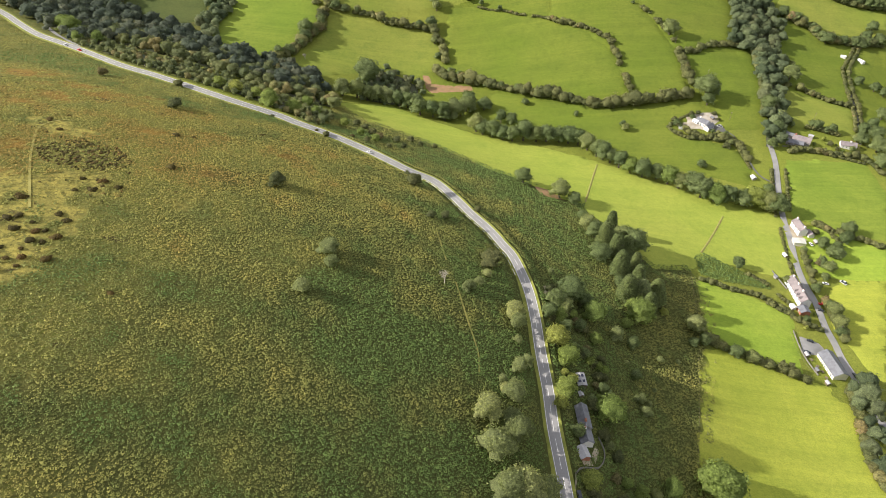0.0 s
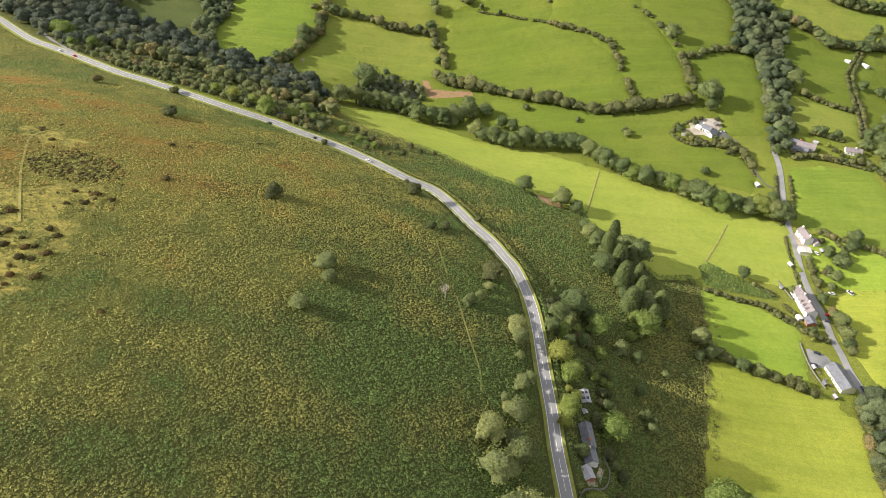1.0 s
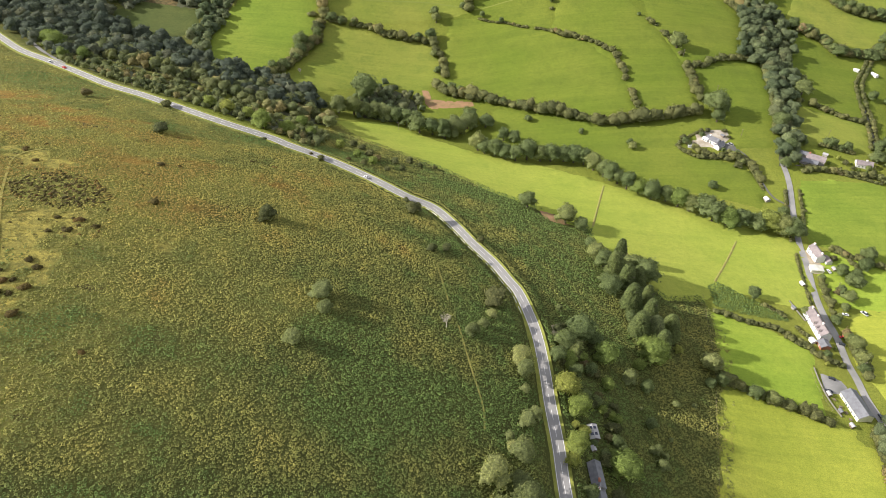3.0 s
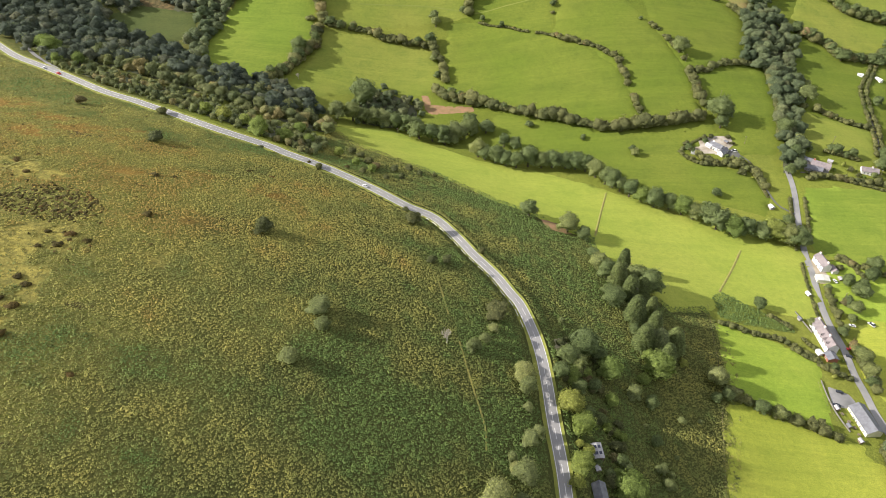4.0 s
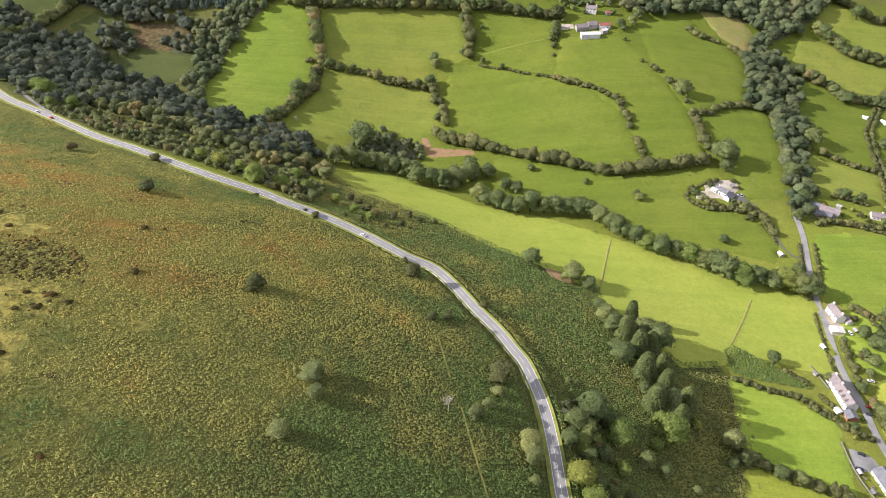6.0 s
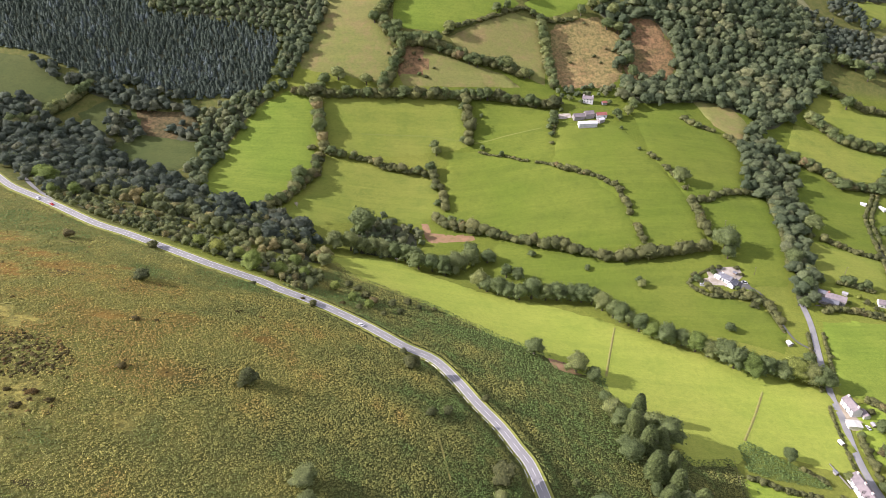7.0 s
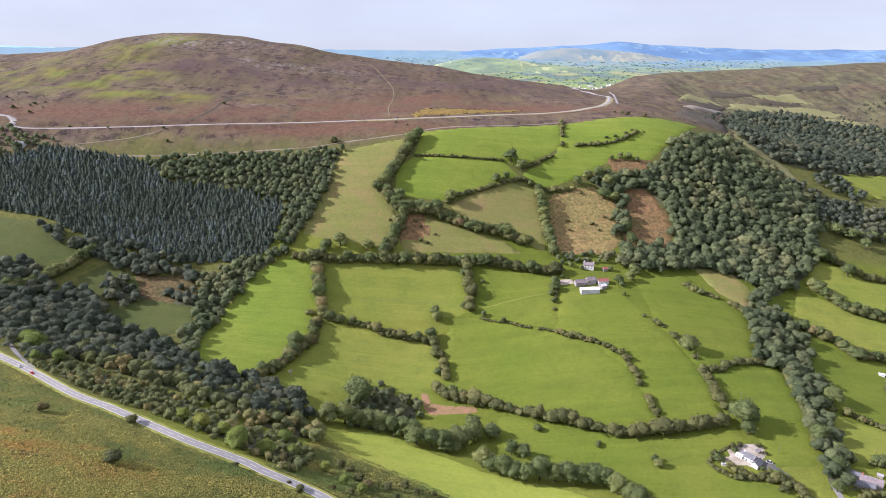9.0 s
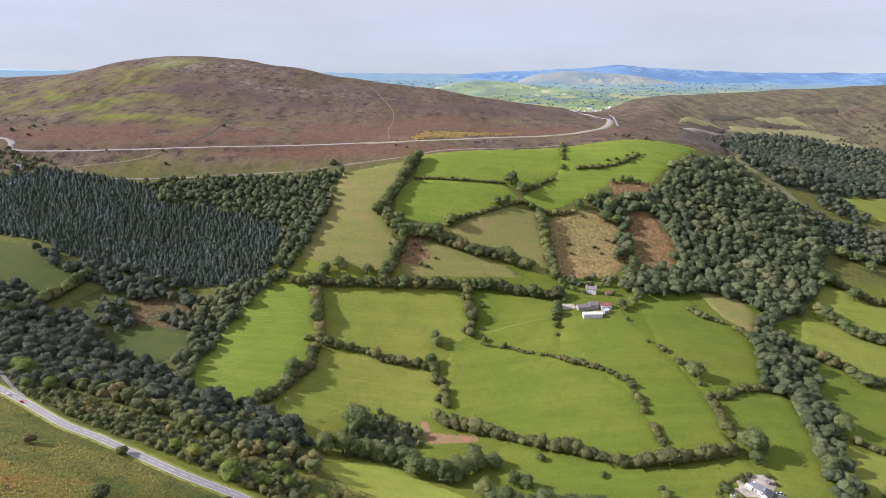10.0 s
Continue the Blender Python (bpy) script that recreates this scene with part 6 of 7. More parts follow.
LEAF_GORSE = foliage("gorse_shoots", (0.12, 0.105, 0.035), (0.2, 0.15, 0.045), (0.28, 0.19, 0.05), True)
# ---- heather ----
LEAF_HEATHER = foliage("heather_shoots", (0.11, 0.092, 0.036), (0.17, 0.14, 0.05), (0.24, 0.15, 0.055), True)
CUSHION = [[(0, 0, 0.3, 0.8, 0.8, 0.55), (0.6, 0.2, 0.3, 0.55, 0.5, 0.5), (-0.4, 0.5, 0.25, 0.5, 0.6, 0.4)], [(0, 0, 0.3, 0.7, 0.9, 0.5), (0.3, -0.6, 0.3, 0.6, 0.5, 0.5)]]
forest("heather", [(-215, 296), (-205, 314), (-186, 314), (-172, 303), (-166, 292), (-172, 281), (-188, 278), (-206, 283)], 1.9, (0.7, 1.3), CUSHION, 26, 0.2, LEAF_HEATHER, "dark mass of heather on the bracken slope", 61, keep=0.7, floor=False, category="heather")
forest("gorse", M_GORSE, 6.5, (1.0, 2.2), CUSHION, 18, 0.28, LEAF_GORSE, "golden gorse and bracken beside the moor road", 64, keep=0.6, floor=False, category="gorse")
forest("moor_scrub", [(800, 1540), (905, 1600), (1010, 1660), (1150, 1800), (1250, 1500), (1000, 1430), (860, 1500)], 17.0, (2.5, 6), ROUND, 26, 0.2, LEAF_SHADED_HAZY, "dark scrub scattered over the far moor", 65, keep=0.4, floor=False, category="scrub")
forest("moor_scrub", [(470, 1290), (560, 1460), (640, 1560), (860, 1590), (1000, 1440), (850, 1500), (640, 1540)], 12.0, (4, 9), ROUND, 40, 0.16, LEAF_SHADED_HAZY, "ragged upper edge of the far wood", 66, keep=0.5, floor=False, category="scrub")
forest("moor_scrub", [(-640, 1075), (-560, 1062), (-620, 1130), (-760, 1200), (-820, 1180), (-700, 1080)], 11.0, (1.5, 4), ROUND, 26, 0.2, LEAF_SHADED_HAZY, "dark scrub at the foot of the moor hill", 67, keep=0.3, floor=False, category="scrub")
forest("moor_scrub", [(180, 1120), (300, 1150), (400, 1200), (395, 1130), (300, 1100), (200, 1075)], 11.0, (1.0, 2.6), ROUND, 26, 0.22, LEAF_SHADED_HAZY, "low gorse along the spur above the pastures", 68, keep=0.3, floor=False, category="scrub")
forest("heather", [(-182, 270), (-168, 273), (-156, 262), (-162, 254), (-176, 257)], 2.8, (0.6, 1.3), CUSHION, 26, 0.2, LEAF_HEATHER, "dark clumps of heather in golden grass", 62, keep=0.5, floor=False, category="heather")
forest("heather", [(-330, 330), (-300, 440), (-330, 560), (-230, 450), (-110, 420), (-105, 300), (-150, 240), (-240, 230)], 7.0, (0.5, 1.2), CUSHION, 24, 0.22, LEAF_HEATHER, "scattered dark heather clumps on the heath", 63, keep=0.22, floor=False, category="heather")



def mound(x, y, wide, seed):
    """A low tussock of old heather and dead grass."""
    rng = random.Random(seed)
    lobes = [(rng.uniform(-0.5, 0.5), rng.uniform(-0.3, 0.3), 0.12, rng.uniform(0.35, 0.6), rng.uniform(0.25, 0.45), rng.uniform(0.2, 0.34)) for _ in range(6)]
    co, f, face = crown_arrays(seed, lobes, 200, 0.06, 0.35, 2)
    me = fast_mesh("heather_tussock", co * wide, f, LEAF_HEATHER)
    soft_normals(me, face)
    layer_of(me, "tint", np.full(len(co), rng.random()))
    ob = new("heather_tussock", me)
    ob.matrix_basis = pose(x, y, up(x, y) - 0.1, 0, 0, rng.uniform(-25, 25))
    tagged(ob, "dark brown heather tussock in yellow hill grass", "heather", "heather tussocks")


for k, (x, y) in enumerate(((-198, 242), (-192, 226), (-189, 229), (-181, 226), (-186, 219), (-178, 220), (-174, 221), (-195, 245), (-169, 231), (-171, 213), (-176, 206), (-173, 201), (-177, 198), (-172, 195), (-165, 202), (-172, 261), (-178, 258), (-170, 271), (-162, 267), (-180, 270),
                            (-223, 346), (-227, 335), (-217, 323), (-151, 344), (-161, 342), (-119, 375), (-106, 374), (-149, 297), (-70, 432), (-94, 423), (-183, 205), (-176, 212), (-178, 190), (-134, 187), (-168, 217), (-175, 236))):
    mound(x, y, 2.2 + 2.4 * ((k * 37) % 10) / 10, 700 + k)


# ---- buildings ----
DOOR_GREEN, FRAME_WHITE = gloss("dark_door_paint", (0.05, 0.09, 0.07), 0.4), gloss("white_joinery", (0.78, 0.78, 0.76), 0.4)


PALE_FELT = coat("pale_felt_roof", (0.48, 0.48, 0.42), (0.55, 0.55, 0.48), (0.42, 0.42, 0.36), 0.3, 2.0, 0.8, 0.2, 0.02)
GREY_TIN = coat("grey_sheet_roof", (0.34, 0.34, 0.35), (0.42, 0.41, 0.41), (0.28, 0.27, 0.27), 0.3, 2.0, 0.6, 0.2, 0.02)


def prism(bm, half, y0, y1, z0, eaves, rise):
    """A gabled block along y."""
    ring = [(-half, z0), (half, z0), (half, eaves), (0, eaves + rise), (-half, eaves)]
    a, b = ([bm.verts.new((x, y, z)) for x, z in ring] for y in (y0, y1))
    bm.faces.new(a)
    bm.faces.new(b[::-1])
    for k in range(5):
        bm.faces.new((a[k], b[k], b[(k + 1) % 5], a[(k + 1) % 5]))
    bmesh.ops.recalc_face_normals(bm, faces=bm.faces[:])
    return bm


def roof_slab(bm, half, y0, y1, eaves, rise, side, over=0.35, thick=0.18):
    """One pitch of a roof with a thickness and overhang."""
    k = rise / half
    pts = [(0, eaves + rise + 0.04), (side * (half + over), eaves - over * k + 0.04)]
    ring = [(pts[0][0], pts[0][1]), (pts[1][0], pts[1][1]), (pts[1][0], pts[1][1] + thick), (pts[0][0], pts[0][1] + thick)]
    a, b = ([bm.verts.new((x, y, z)) for x, z in ring] for y in (y0 - over, y1 + over))
    bm.faces.new(a)
    bm.faces.new(b[::-1])
    for i in range(4):
        bm.faces.new((a[i], b[i], b[(i + 1) % 4], a[(i + 1) % 4]))
    bmesh.ops.recalc_face_normals(bm, faces=bm.faces[:])
    return bm


def window(parent, x, y, z, wide, high, turn, frame_material):
    """A window in a wall that faces local +x after the turn."""
    w = part("window", box(bmesh.new(), -0.06, 0.05, -wide / 2 - 0.08, wide / 2 + 0.08, -0.08, high + 0.08, 0.02), frame_material, parent)
    w.matrix_basis = pose(x, y, z, 0, 0, turn)
    for s in (-1, 1):
        part("pane", box(bmesh.new(), 0.03, 0.065, s * wide / 4 - wide / 4 + 0.05, s * wide / 4 + wide / 4 - 0.05, 0.03, high - 0.03), GLASS, w)
    part("sill", box(bmesh.new(), 0.0, 0.16, -wide / 2 - 0.15, wide / 2 + 0.15, -0.16, -0.08, 0.02), STONE, w)
    return w


def house(name, x, y, turn, long, wide, eaves, rise, wall, roof, label, category="house", stacks=(), bays=0, storeys=1, doors=(), dormers=(), stack_material=None, group="", down=1.2):
    """A gabled building, long along local y, standing on its own footing."""
    top = new(name)
    top.matrix_basis = pose(x, y, up(x, y), 0, 0, turn)
    half = wide / 2
    part("wall", prism(bmesh.new(), half, -long / 2, long / 2, -down, eaves, rise), wall, top)
    for s in (-1, 1):
        part("roof", roof_slab(bmesh.new(), half, -long / 2, long / 2, eaves, rise, s), roof, top)
    part("ridge", box(bmesh.new(), -0.16, 0.16, -long / 2 - 0.35, long / 2 + 0.35, eaves + rise + 0.1, eaves + rise + 0.3, 0.06), roof, top)
    for at in stacks:
        c = part("chimney", box(bmesh.new(), -0.45, 0.45, at * long - 0.7, at * long + 0.7, eaves + rise - 0.9, eaves + rise + 1.3, 0.04), stack_material or (wall if wall in (WHITEWASH, CREAM) else BRICK), top)
        for p in (-0.3, 0.3):
            pot = bmesh.new()
            bmesh.ops.create_cone(pot, cap_ends=True, segments=8, radius1=0.17, radius2=0.13, depth=0.5, matrix=Matrix.Translation((0, at * long + p, eaves + rise + 1.5)))
            part("chimney_pot", pot, BRICK, c)
    for s, face in ((1, 0), (-1, 180)):
        for storey in range(storeys):
            for b in range(bays):
                yy = (b + 0.5) / bays * long * 0.86 - long * 0.43
                if storey == 0 and any(s == d[0] and abs(yy - d[1] * long) < 1.0 for d in doors):
                    continue
                window(top, s * half, yy, 0.95 + storey * 2.5, 1.0, 1.15, face, FRAME_WHITE)
        for d in doors:
            if d[0] == s:
                q = part("door", box(bmesh.new(), -0.05, 0.06, -0.48, 0.48, 0, 2.05, 0.02), DOOR_GREEN, top)
                q.matrix_basis = pose(s * half, d[1] * long, 0, 0, 0, face)
    for at, side in dormers:
        d = part("dormer", prism(bmesh.new(), 0.8, 0, half * 0.75, eaves + 0.1, eaves + rise * 0.45, 0.7), roof, top)
        d.matrix_basis = pose(side * half * 0.92, at * long, 0, 0, 0, side * 90)
        part("pane", box(bmesh.new(), -0.5, 0.5, -0.04, 0.0, eaves + 0.35, eaves + rise * 0.42), GLASS, d)
        for s in (-1, 1):
            part("roof", roof_slab(bmesh.new(), 0.8, 0, half * 0.75, eaves + rise * 0.45, 0.7, s, 0.15, 0.1), roof, d)
    return tagged(top, label, category, group or "buildings of the valley")


house("cottage", 277.5, 395, 4, 13, 6.8, 5.0, 2.6, WHITEWASH, SLATE_BROWN, "two-storey white cottage with brown slate roof beside the lane", stacks=(-0.42, 0.42), bays=3, storeys=2, doors=((-1, 0.0),))
house("cottage_extension", 284, 389.5, 4, 6, 4.5, 2.6, 1.6, WHITEWASH, SLATE_BROWN, "low white lean extension beside the cottage", "extension", bays=1)
house("garage", 272, 380.5, -8, 6.0, 8.5, 2.4, 0.35, CREAM, PALE_FELT, "low cream garage with pale flat roof", "garage")
house("long_house", 248, 325, 1, 24, 7.4, 5.0, 3.0, WHITEWASH, SLATE_BROWN, "long white terraced house with brown slate roof and dormers", stacks=(0.12, 0.44, -0.18), bays=6, storeys=2, doors=((1, 0.25), (1, -0.2)), dormers=((-0.05, -1), (-0.2, -1), (-0.35, -1)))
house("brick_extension", 245.5, 308.5, 1, 6, 6.5, 2.8, 1.4, BRICK, SLATE, "single-storey red brick extension with slate roof", "extension", bays=1)
house("garden_shed", 239.5, 312, 12, 3.5, 3.0, 2.0, 0.4, WHITEWASH, TIN, "small white garden shed", "shed")
house("slate_house", 244, 261.5, 5, 19, 9.5, 3.6, 2.7, CREAM, SLATE, "cream house with broad grey slate roof", bays=5, doors=((-1, 0.1),))
house("road_house", 67, 183, 2, 12.5, 5.6, 3.0, 2.3, STONE, SLATE, "narrow stone house with grey slate roof below the road", stacks=(-0.3,), bays=4, doors=((1, 0.1),))
house("road_house_annexe", 66.6, 172.6, 4, 7, 6.0, 2.8, 2.0, WHITEWASH, SLATE, "white gabled annexe with slate roof", "annexe", bays=2, stacks=(0.4,))
house("brick_shed", 64, 164.2, 14, 6, 4.4, 2.3, 1.2, BRICK, GREY_TIN, "small red brick shed with pale sheet roof", "shed", doors=((1, 0.0),))
house("garden_cabin", 70, 206.5, 4, 7.5, 4.2, 2.1, 0.6, TIMBER, GREY_TIN, "timber cabin with pale ribbed roof and dark panels", "cabin", bays=2)
house("white_house", 241, 534, 40, 11, 6.5, 3.2, 2.4, WHITEWASH, SLATE, "white house with grey roof among garden trees", stacks=(0.3,), bays=3, doors=((-1, 0.0),))
house("white_house_wing", 245, 527.5, -50, 9, 5.2, 2.9, 2.0, WHITEWASH, SLATE, "white gabled wing of the house", "house", bays=2)
house("conservatory", 235.5, 536.5, 40, 5, 4.0, 2.2, 1.0, FRAME_WHITE, TIN, "white framed conservatory beside the white house", "conservatory", bays=2)
house("garden_shed", 221, 528, 75, 6.5, 3.0, 2.0, 0.5, TIN, TIN, "low pale metal shed in the garden", "shed")
house("farmhouse", 324.5, 510.5, 56, 15, 8.0, 3.6, 2.6, STONE, SLATE_BROWN, "stone house with grey-brown roof behind the lane", bays=4, stacks=(0.4,))
house("farm_shed", 317, 519, 56, 9, 6.0, 2.4, 1.0, STONE, SLATE, "low stone outbuilding beside the house", "shed")
house("stone_barn", 317, 507, 62, 14, 5.5, 2.8, 1.8, STONE, SLATE, "low stone barn in front of the lane house", "barn", bays=3)
house("bungalow", 366, 507, 71, 13, 7.5, 3.0, 2.2, WHITEWASH, SLATE_BROWN, "white bungalow with brown tiled roof", bays=4, stacks=(-0.1,))
house("stone_hut", 264, 459, 10, 4, 3.4, 2.0, 0.9, STONE, TIN, "small pale stone hut beside the lane", "hut")
house("hill_farmhouse", 167.5, 802, 73, 12, 7.0, 4.8, 2.6, WHITEWASH, SLATE_BROWN, "pale two-storey farmhouse on the hillside", stacks=(-0.42, 0.42), bays=3, storeys=2)
house("stone_barn", 152, 769, -79, 13, 7.0, 3.2, 2.6, STONE, SLATE_BROWN, "long stone barn with brown roof", "barn", bays=2)
house("stone_barn", 163.5, 771.5, -79, 10, 7.5, 4.4, 2.8, STONE, SLATE_BROWN, "taller stone barn with brown roof", "barn", bays=1)
house("white_barn", 159, 753.5, -87, 20, 8.0, 4.4, 1.4, TIN, TIN, "open white barn with pale sheet roof", "barn", bays=0)
house("red_barn", 177, 771.5, -79, 12, 7.0, 3.4, 2.0, WHITEWASH, RUST, "low barn with rusty red roof", "barn", bays=2)
house("stone_shed", 175, 762, -60, 7, 6.0, 3.0, 1.4, STONE, TIN, "small stone shed with pale roof", "shed")
house("stone_shed", 186, 799, -75, 6, 4.5, 2.4, 1.2, STONE, RUST, "small stone shed beside the farmhouse", "shed")
house("moor_cottage", -571, 971, 85, 13, 7.0, 4.2, 2.4, WHITEWASH, SLATE, "white cottage at the edge of the moor", stacks=(0.4,), bays=3)
house("white_shed", 445, 655, 20, 7, 4.0, 2.4, 0.8, WHITEWASH, TIN, "white shed beside the hedged lane", "shed")
house("white_shed", 427, 660, 60, 5, 3.6, 2.2, 0.8, WHITEWASH, TIN, "small white shed beside the hedged lane", "shed")
for k, (x, y) in enumerate(((70, 208.6), (70, 205.2))):
    pan = part("roof_panel", box(bmesh.new(), -1.75, 1.75, -0.75, 0.75, 2.75, 2.84), PANEL_BLUE, None)
    cabin = bpy.data.objects["garden_cabin"]
    pan.parent = cabin
    pan.matrix_basis = pose(-0.2, 1.9 - 3.4 * k, 0, 0, 0, 0)

HEATH_PATHS = [[(-4, 300), (0, 279), (2, 268)], [(7, 250), (12, 225), (17, 203), (17, 191)], [(-188, 237), (-193, 247), (-211, 283), (-220, 304), (-227, 322), (-225, 334), (-218, 340)]]
PATH_HILL = [(-81, 1085), (-88, 1154), (-87, 1268), (-100, 1342), (-123, 1417), (-153, 1498)]
# yards, drives and worn earth, laid over the ground
EARTH = coat("worn_red_earth", (0.26, 0.15, 0.08), (0.32, 0.20, 0.11), (0.20, 0.15, 0.06), 0.2, 1.5, 0.95, 0.5, 0.06)
HEATH_GRASS = coat("pale_heath_grass", (0.30, 0.275, 0.075), (0.36, 0.315, 0.085), (0.22, 0.2, 0.055), 0.15, 1.5, 0.95, 0.5, 0.1)


WORN_GRASS = coat("worn_moor_grass", (0.15, 0.128, 0.07), (0.18, 0.155, 0.085), (0.13, 0.105, 0.06), 0.05, 0.5, 0.95, 0.5, 0.1)
WORN_PASTURE = coat("trodden_pasture", (0.165, 0.195, 0.034), (0.195, 0.215, 0.045), (0.15, 0.185, 0.03), 0.05, 0.8, 0.95, 0.4, 0.05)
SAND = coat("sandy_gravel", (0.30, 0.27, 0.16), (0.36, 0.32, 0.2), (0.20, 0.20, 0.08), 0.15, 1.2, 0.95, 0.5, 0.06)


def sheet(name, points, material, label, category, lift=0.3):
    ob = field(points, material, label, lift)
    ob.name, ob["category"] = name, category
    del ob["group"]
    return ob


PAVING = coat("pale_paving", (0.36, 0.32, 0.26), (0.46, 0.42, 0.35), (0.28, 0.24, 0.17), 0.25, 1.5, 0.9, 0.4, 0.03)
sheet("farm_yard", [(126, 780), (145, 781), (146, 771), (137, 768), (125, 770)], PAVING, "pale stony yard beside the stone barn", "yard", 0.6)
sheet("patio", [(228, 548), (244, 552), (259, 551), (259, 539), (247, 526), (228, 526), (222, 533)], PAVING, "pale stone paving round the white house", "patio", 0.55)
sheet("lawn", [(248, 524), (261, 526), (259, 514), (248, 514)], GRASS_VIVID, "small mown lawn beside the drive", "lawn", 0.75)
sheet("drive", [(245, 530), (257, 535), (263, 524), (264, 514), (259, 520), (248, 524)], DARK_TRACK, "dark tarmac drive beside the white house", "drive", 0.7)
sheet("yard", [(233, 287), (246, 281), (250, 274), (238, 270), (232, 259), (229, 272)], ASPHALT_PALE, "pale surfaced parking yard beside the slate house", "yard", 0.5)
sheet("drive", [(57, 140), (61, 140), (63, 158), (70, 160), (74, 170), (71, 172), (68, 165), (61, 163), (58, 152)], GRAVEL, "grey gravel drive to the road house", "drive", 0.7)
sheet("farmyard", [(129, 762), (142, 762), (172, 766), (172, 762), (140, 758), (130, 757)], GRAVEL, "pale gravel farmyard beside the barns", "yard", 0.5)
sheet("forecourt", [(266, 396), (273, 403), (284, 384), (277, 377), (268, 377)], GRAVEL, "pale gravel forecourt of the cottage", "yard", 0.5)
sheet("layby", [(58, 273), (64, 279), (69, 275), (62, 266), (57, 265)], SAND, "small gravel layby below the road", "layby", 0.25)
sheet("bare_patch", [(70, 424), (82, 422), (92, 414), (94, 404), (87, 403), (74, 408)], EARTH, "worn red earth along the pasture edge", "earth", 0.5)
sheet("bare_patch", [(-23, 635), (-14, 633), (-10, 618), (3, 616), (30, 614), (32, 605), (7, 601), (-12, 601), (-18, 610)], EARTH, "bare red earth below the hedge", "earth", 0.4)
sheet("bare_patch", [(124, 387), (129, 388), (132, 381), (138, 377), (135, 373), (128, 372), (123, 378)], EARTH, "worn red earth beside the conifers", "earth", 0.5)
for line, wide in zip(HEATH_PATHS, (0.5, 0.45, 0.55)):
    tagged(ribbon("heath_path", smooth_line(line, 3.0), (-wide, 0, wide), 0.3, HEATH_GRASS), "narrow pale grass path through bracken", "path", kind="structure")
for line in ([(-90, 754), (-24, 756), (10, 751), (38, 744), (72, 750), (110, 756)],):
    tagged(ribbon("field_path", smooth_line(line, 5.0), (-1.0, -0.4, 0.4, 1.0), 0.62, WORN_PASTURE, None, None, (-0.35, 0, 0, -0.35)), "faint worn path across the pastures", "path", kind="structure")
tagged(ribbon("gully", smooth_line(GULLY, 6.0), (-3.0, 0, 3.0), 0.5, HEATHER, None, None, (-0.4, 0, -0.4)), "eroded dark gully on the moor hillside", "gully", kind="structure")
tagged(ribbon("hill_path", smooth_line(PATH_HILL, 8.0), (-1.5, -0.7, 0.7, 1.5), 0.35, WORN_GRASS, None, None, (-0.6, 0, 0, -0.6)), "pale footpath climbing the moor hill", "path", kind="structure")


def table(x, y, turn):
    """A slatted garden table on crossed legs."""
    top = new("garden_table")
    top.matrix_basis = pose(x, y, up(x, y) + 0.3, 0, 0, turn)
    for k in range(5):
        part("slat", box(bmesh.new(), -0.45 + 0.19 * k, -0.3 + 0.19 * k, -0.9, 0.9, 0.7, 0.74), TIMBER, top)
    for s in (-0.7, 0.7):
        part("leg", box(bmesh.new(), -0.4, 0.4, s - 0.04, s + 0.04, -0.2, 0.7), TIMBER, top)
    for s in (-0.75, 0.75):
        part("bench", box(bmesh.new(), s - 0.13, s + 0.13, -0.9, 0.9, 0.4, 0.44), TIMBER, top)
    return tagged(top, "weathered timber garden table behind the slate house", "table", "garden tables")


for x, y, turn in ((233, 266, 10), (234.5, 261, 80), (236, 257, 20), (236.5, 252.5, 60)):
    table(x, y, turn)
for x, y, turn, long, wall_kind, roof_kind, label in ((231, 269.5, 5, 2.6, TIMBER, GREY_TIN, "small timber garden shed beside the yard"), (232.5, 257.5, 8, 2.2, TIMBER, SLATE, "small slate-roofed garden shed"), (235, 248, 10, 2.4, TIMBER, GREY_TIN, "small grey garden shed"),
                                                      (68.5, 197.5, 10, 2.2, TIMBER, GREY_TIN, "small timber shed beside the garden path"), (239, 341, 20, 2.4, STONE, SLATE, "small stone outhouse behind the long house"), (285.5, 381, 5, 3.0, TIMBER, GREY_TIN, "timber shed beside the cottage"),
                                                      (252, 541, 30, 3.2, TIMBER, SLATE, "dark garden shed behind the white house"), (337, 519, 50, 4.0, STONE, GREY_TIN, "low grey greenhouse beside the stone house")):
    house("garden_shed", x, y, turn, long, long * 0.8, 1.9, 0.5, wall_kind, roof_kind, label, "shed")


DRYSTONE = coat("weathered_drystone", (0.15, 0.14, 0.12), (0.21, 0.195, 0.17), (0.12, 0.12, 0.09), 0.5, 3.0, 0.95, 0.6, 0.05)


def garden_wall(points, tall, label, material=None):
    """A low wall with a rounded coping along a line."""
    line = smooth_line(points, 1.5)
    t = np.gradient(line, axis=0)
    t /= np.linalg.norm(t, axis=1)[:, None]
    side = np.c_[t[:, 1], -t[:, 0]] * 0.25
    z = height(line[:, 0], line[:, 1])
    ring = [np.c_[line - side, z - 0.5], np.c_[line - side, z + tall], np.c_[line - side * 0.4, z + tall + 0.15], np.c_[line + side * 0.4, z + tall + 0.15], np.c_[line + side, z + tall], np.c_[line + side, z - 0.5]]
    co = np.stack(ring, 1)
    n, w = co.shape[:2]
    i = (np.arange(n - 1)[:, None] * w + np.arange(w - 1)[None]).ravel()
    me = fast_mesh("garden_wall", co.reshape(-1, 3), np.c_[i, i + 1, i + w + 1, i + w], material or DRYSTONE)
    return tagged(new("garden_wall", me), label, "wall", "stone walls")


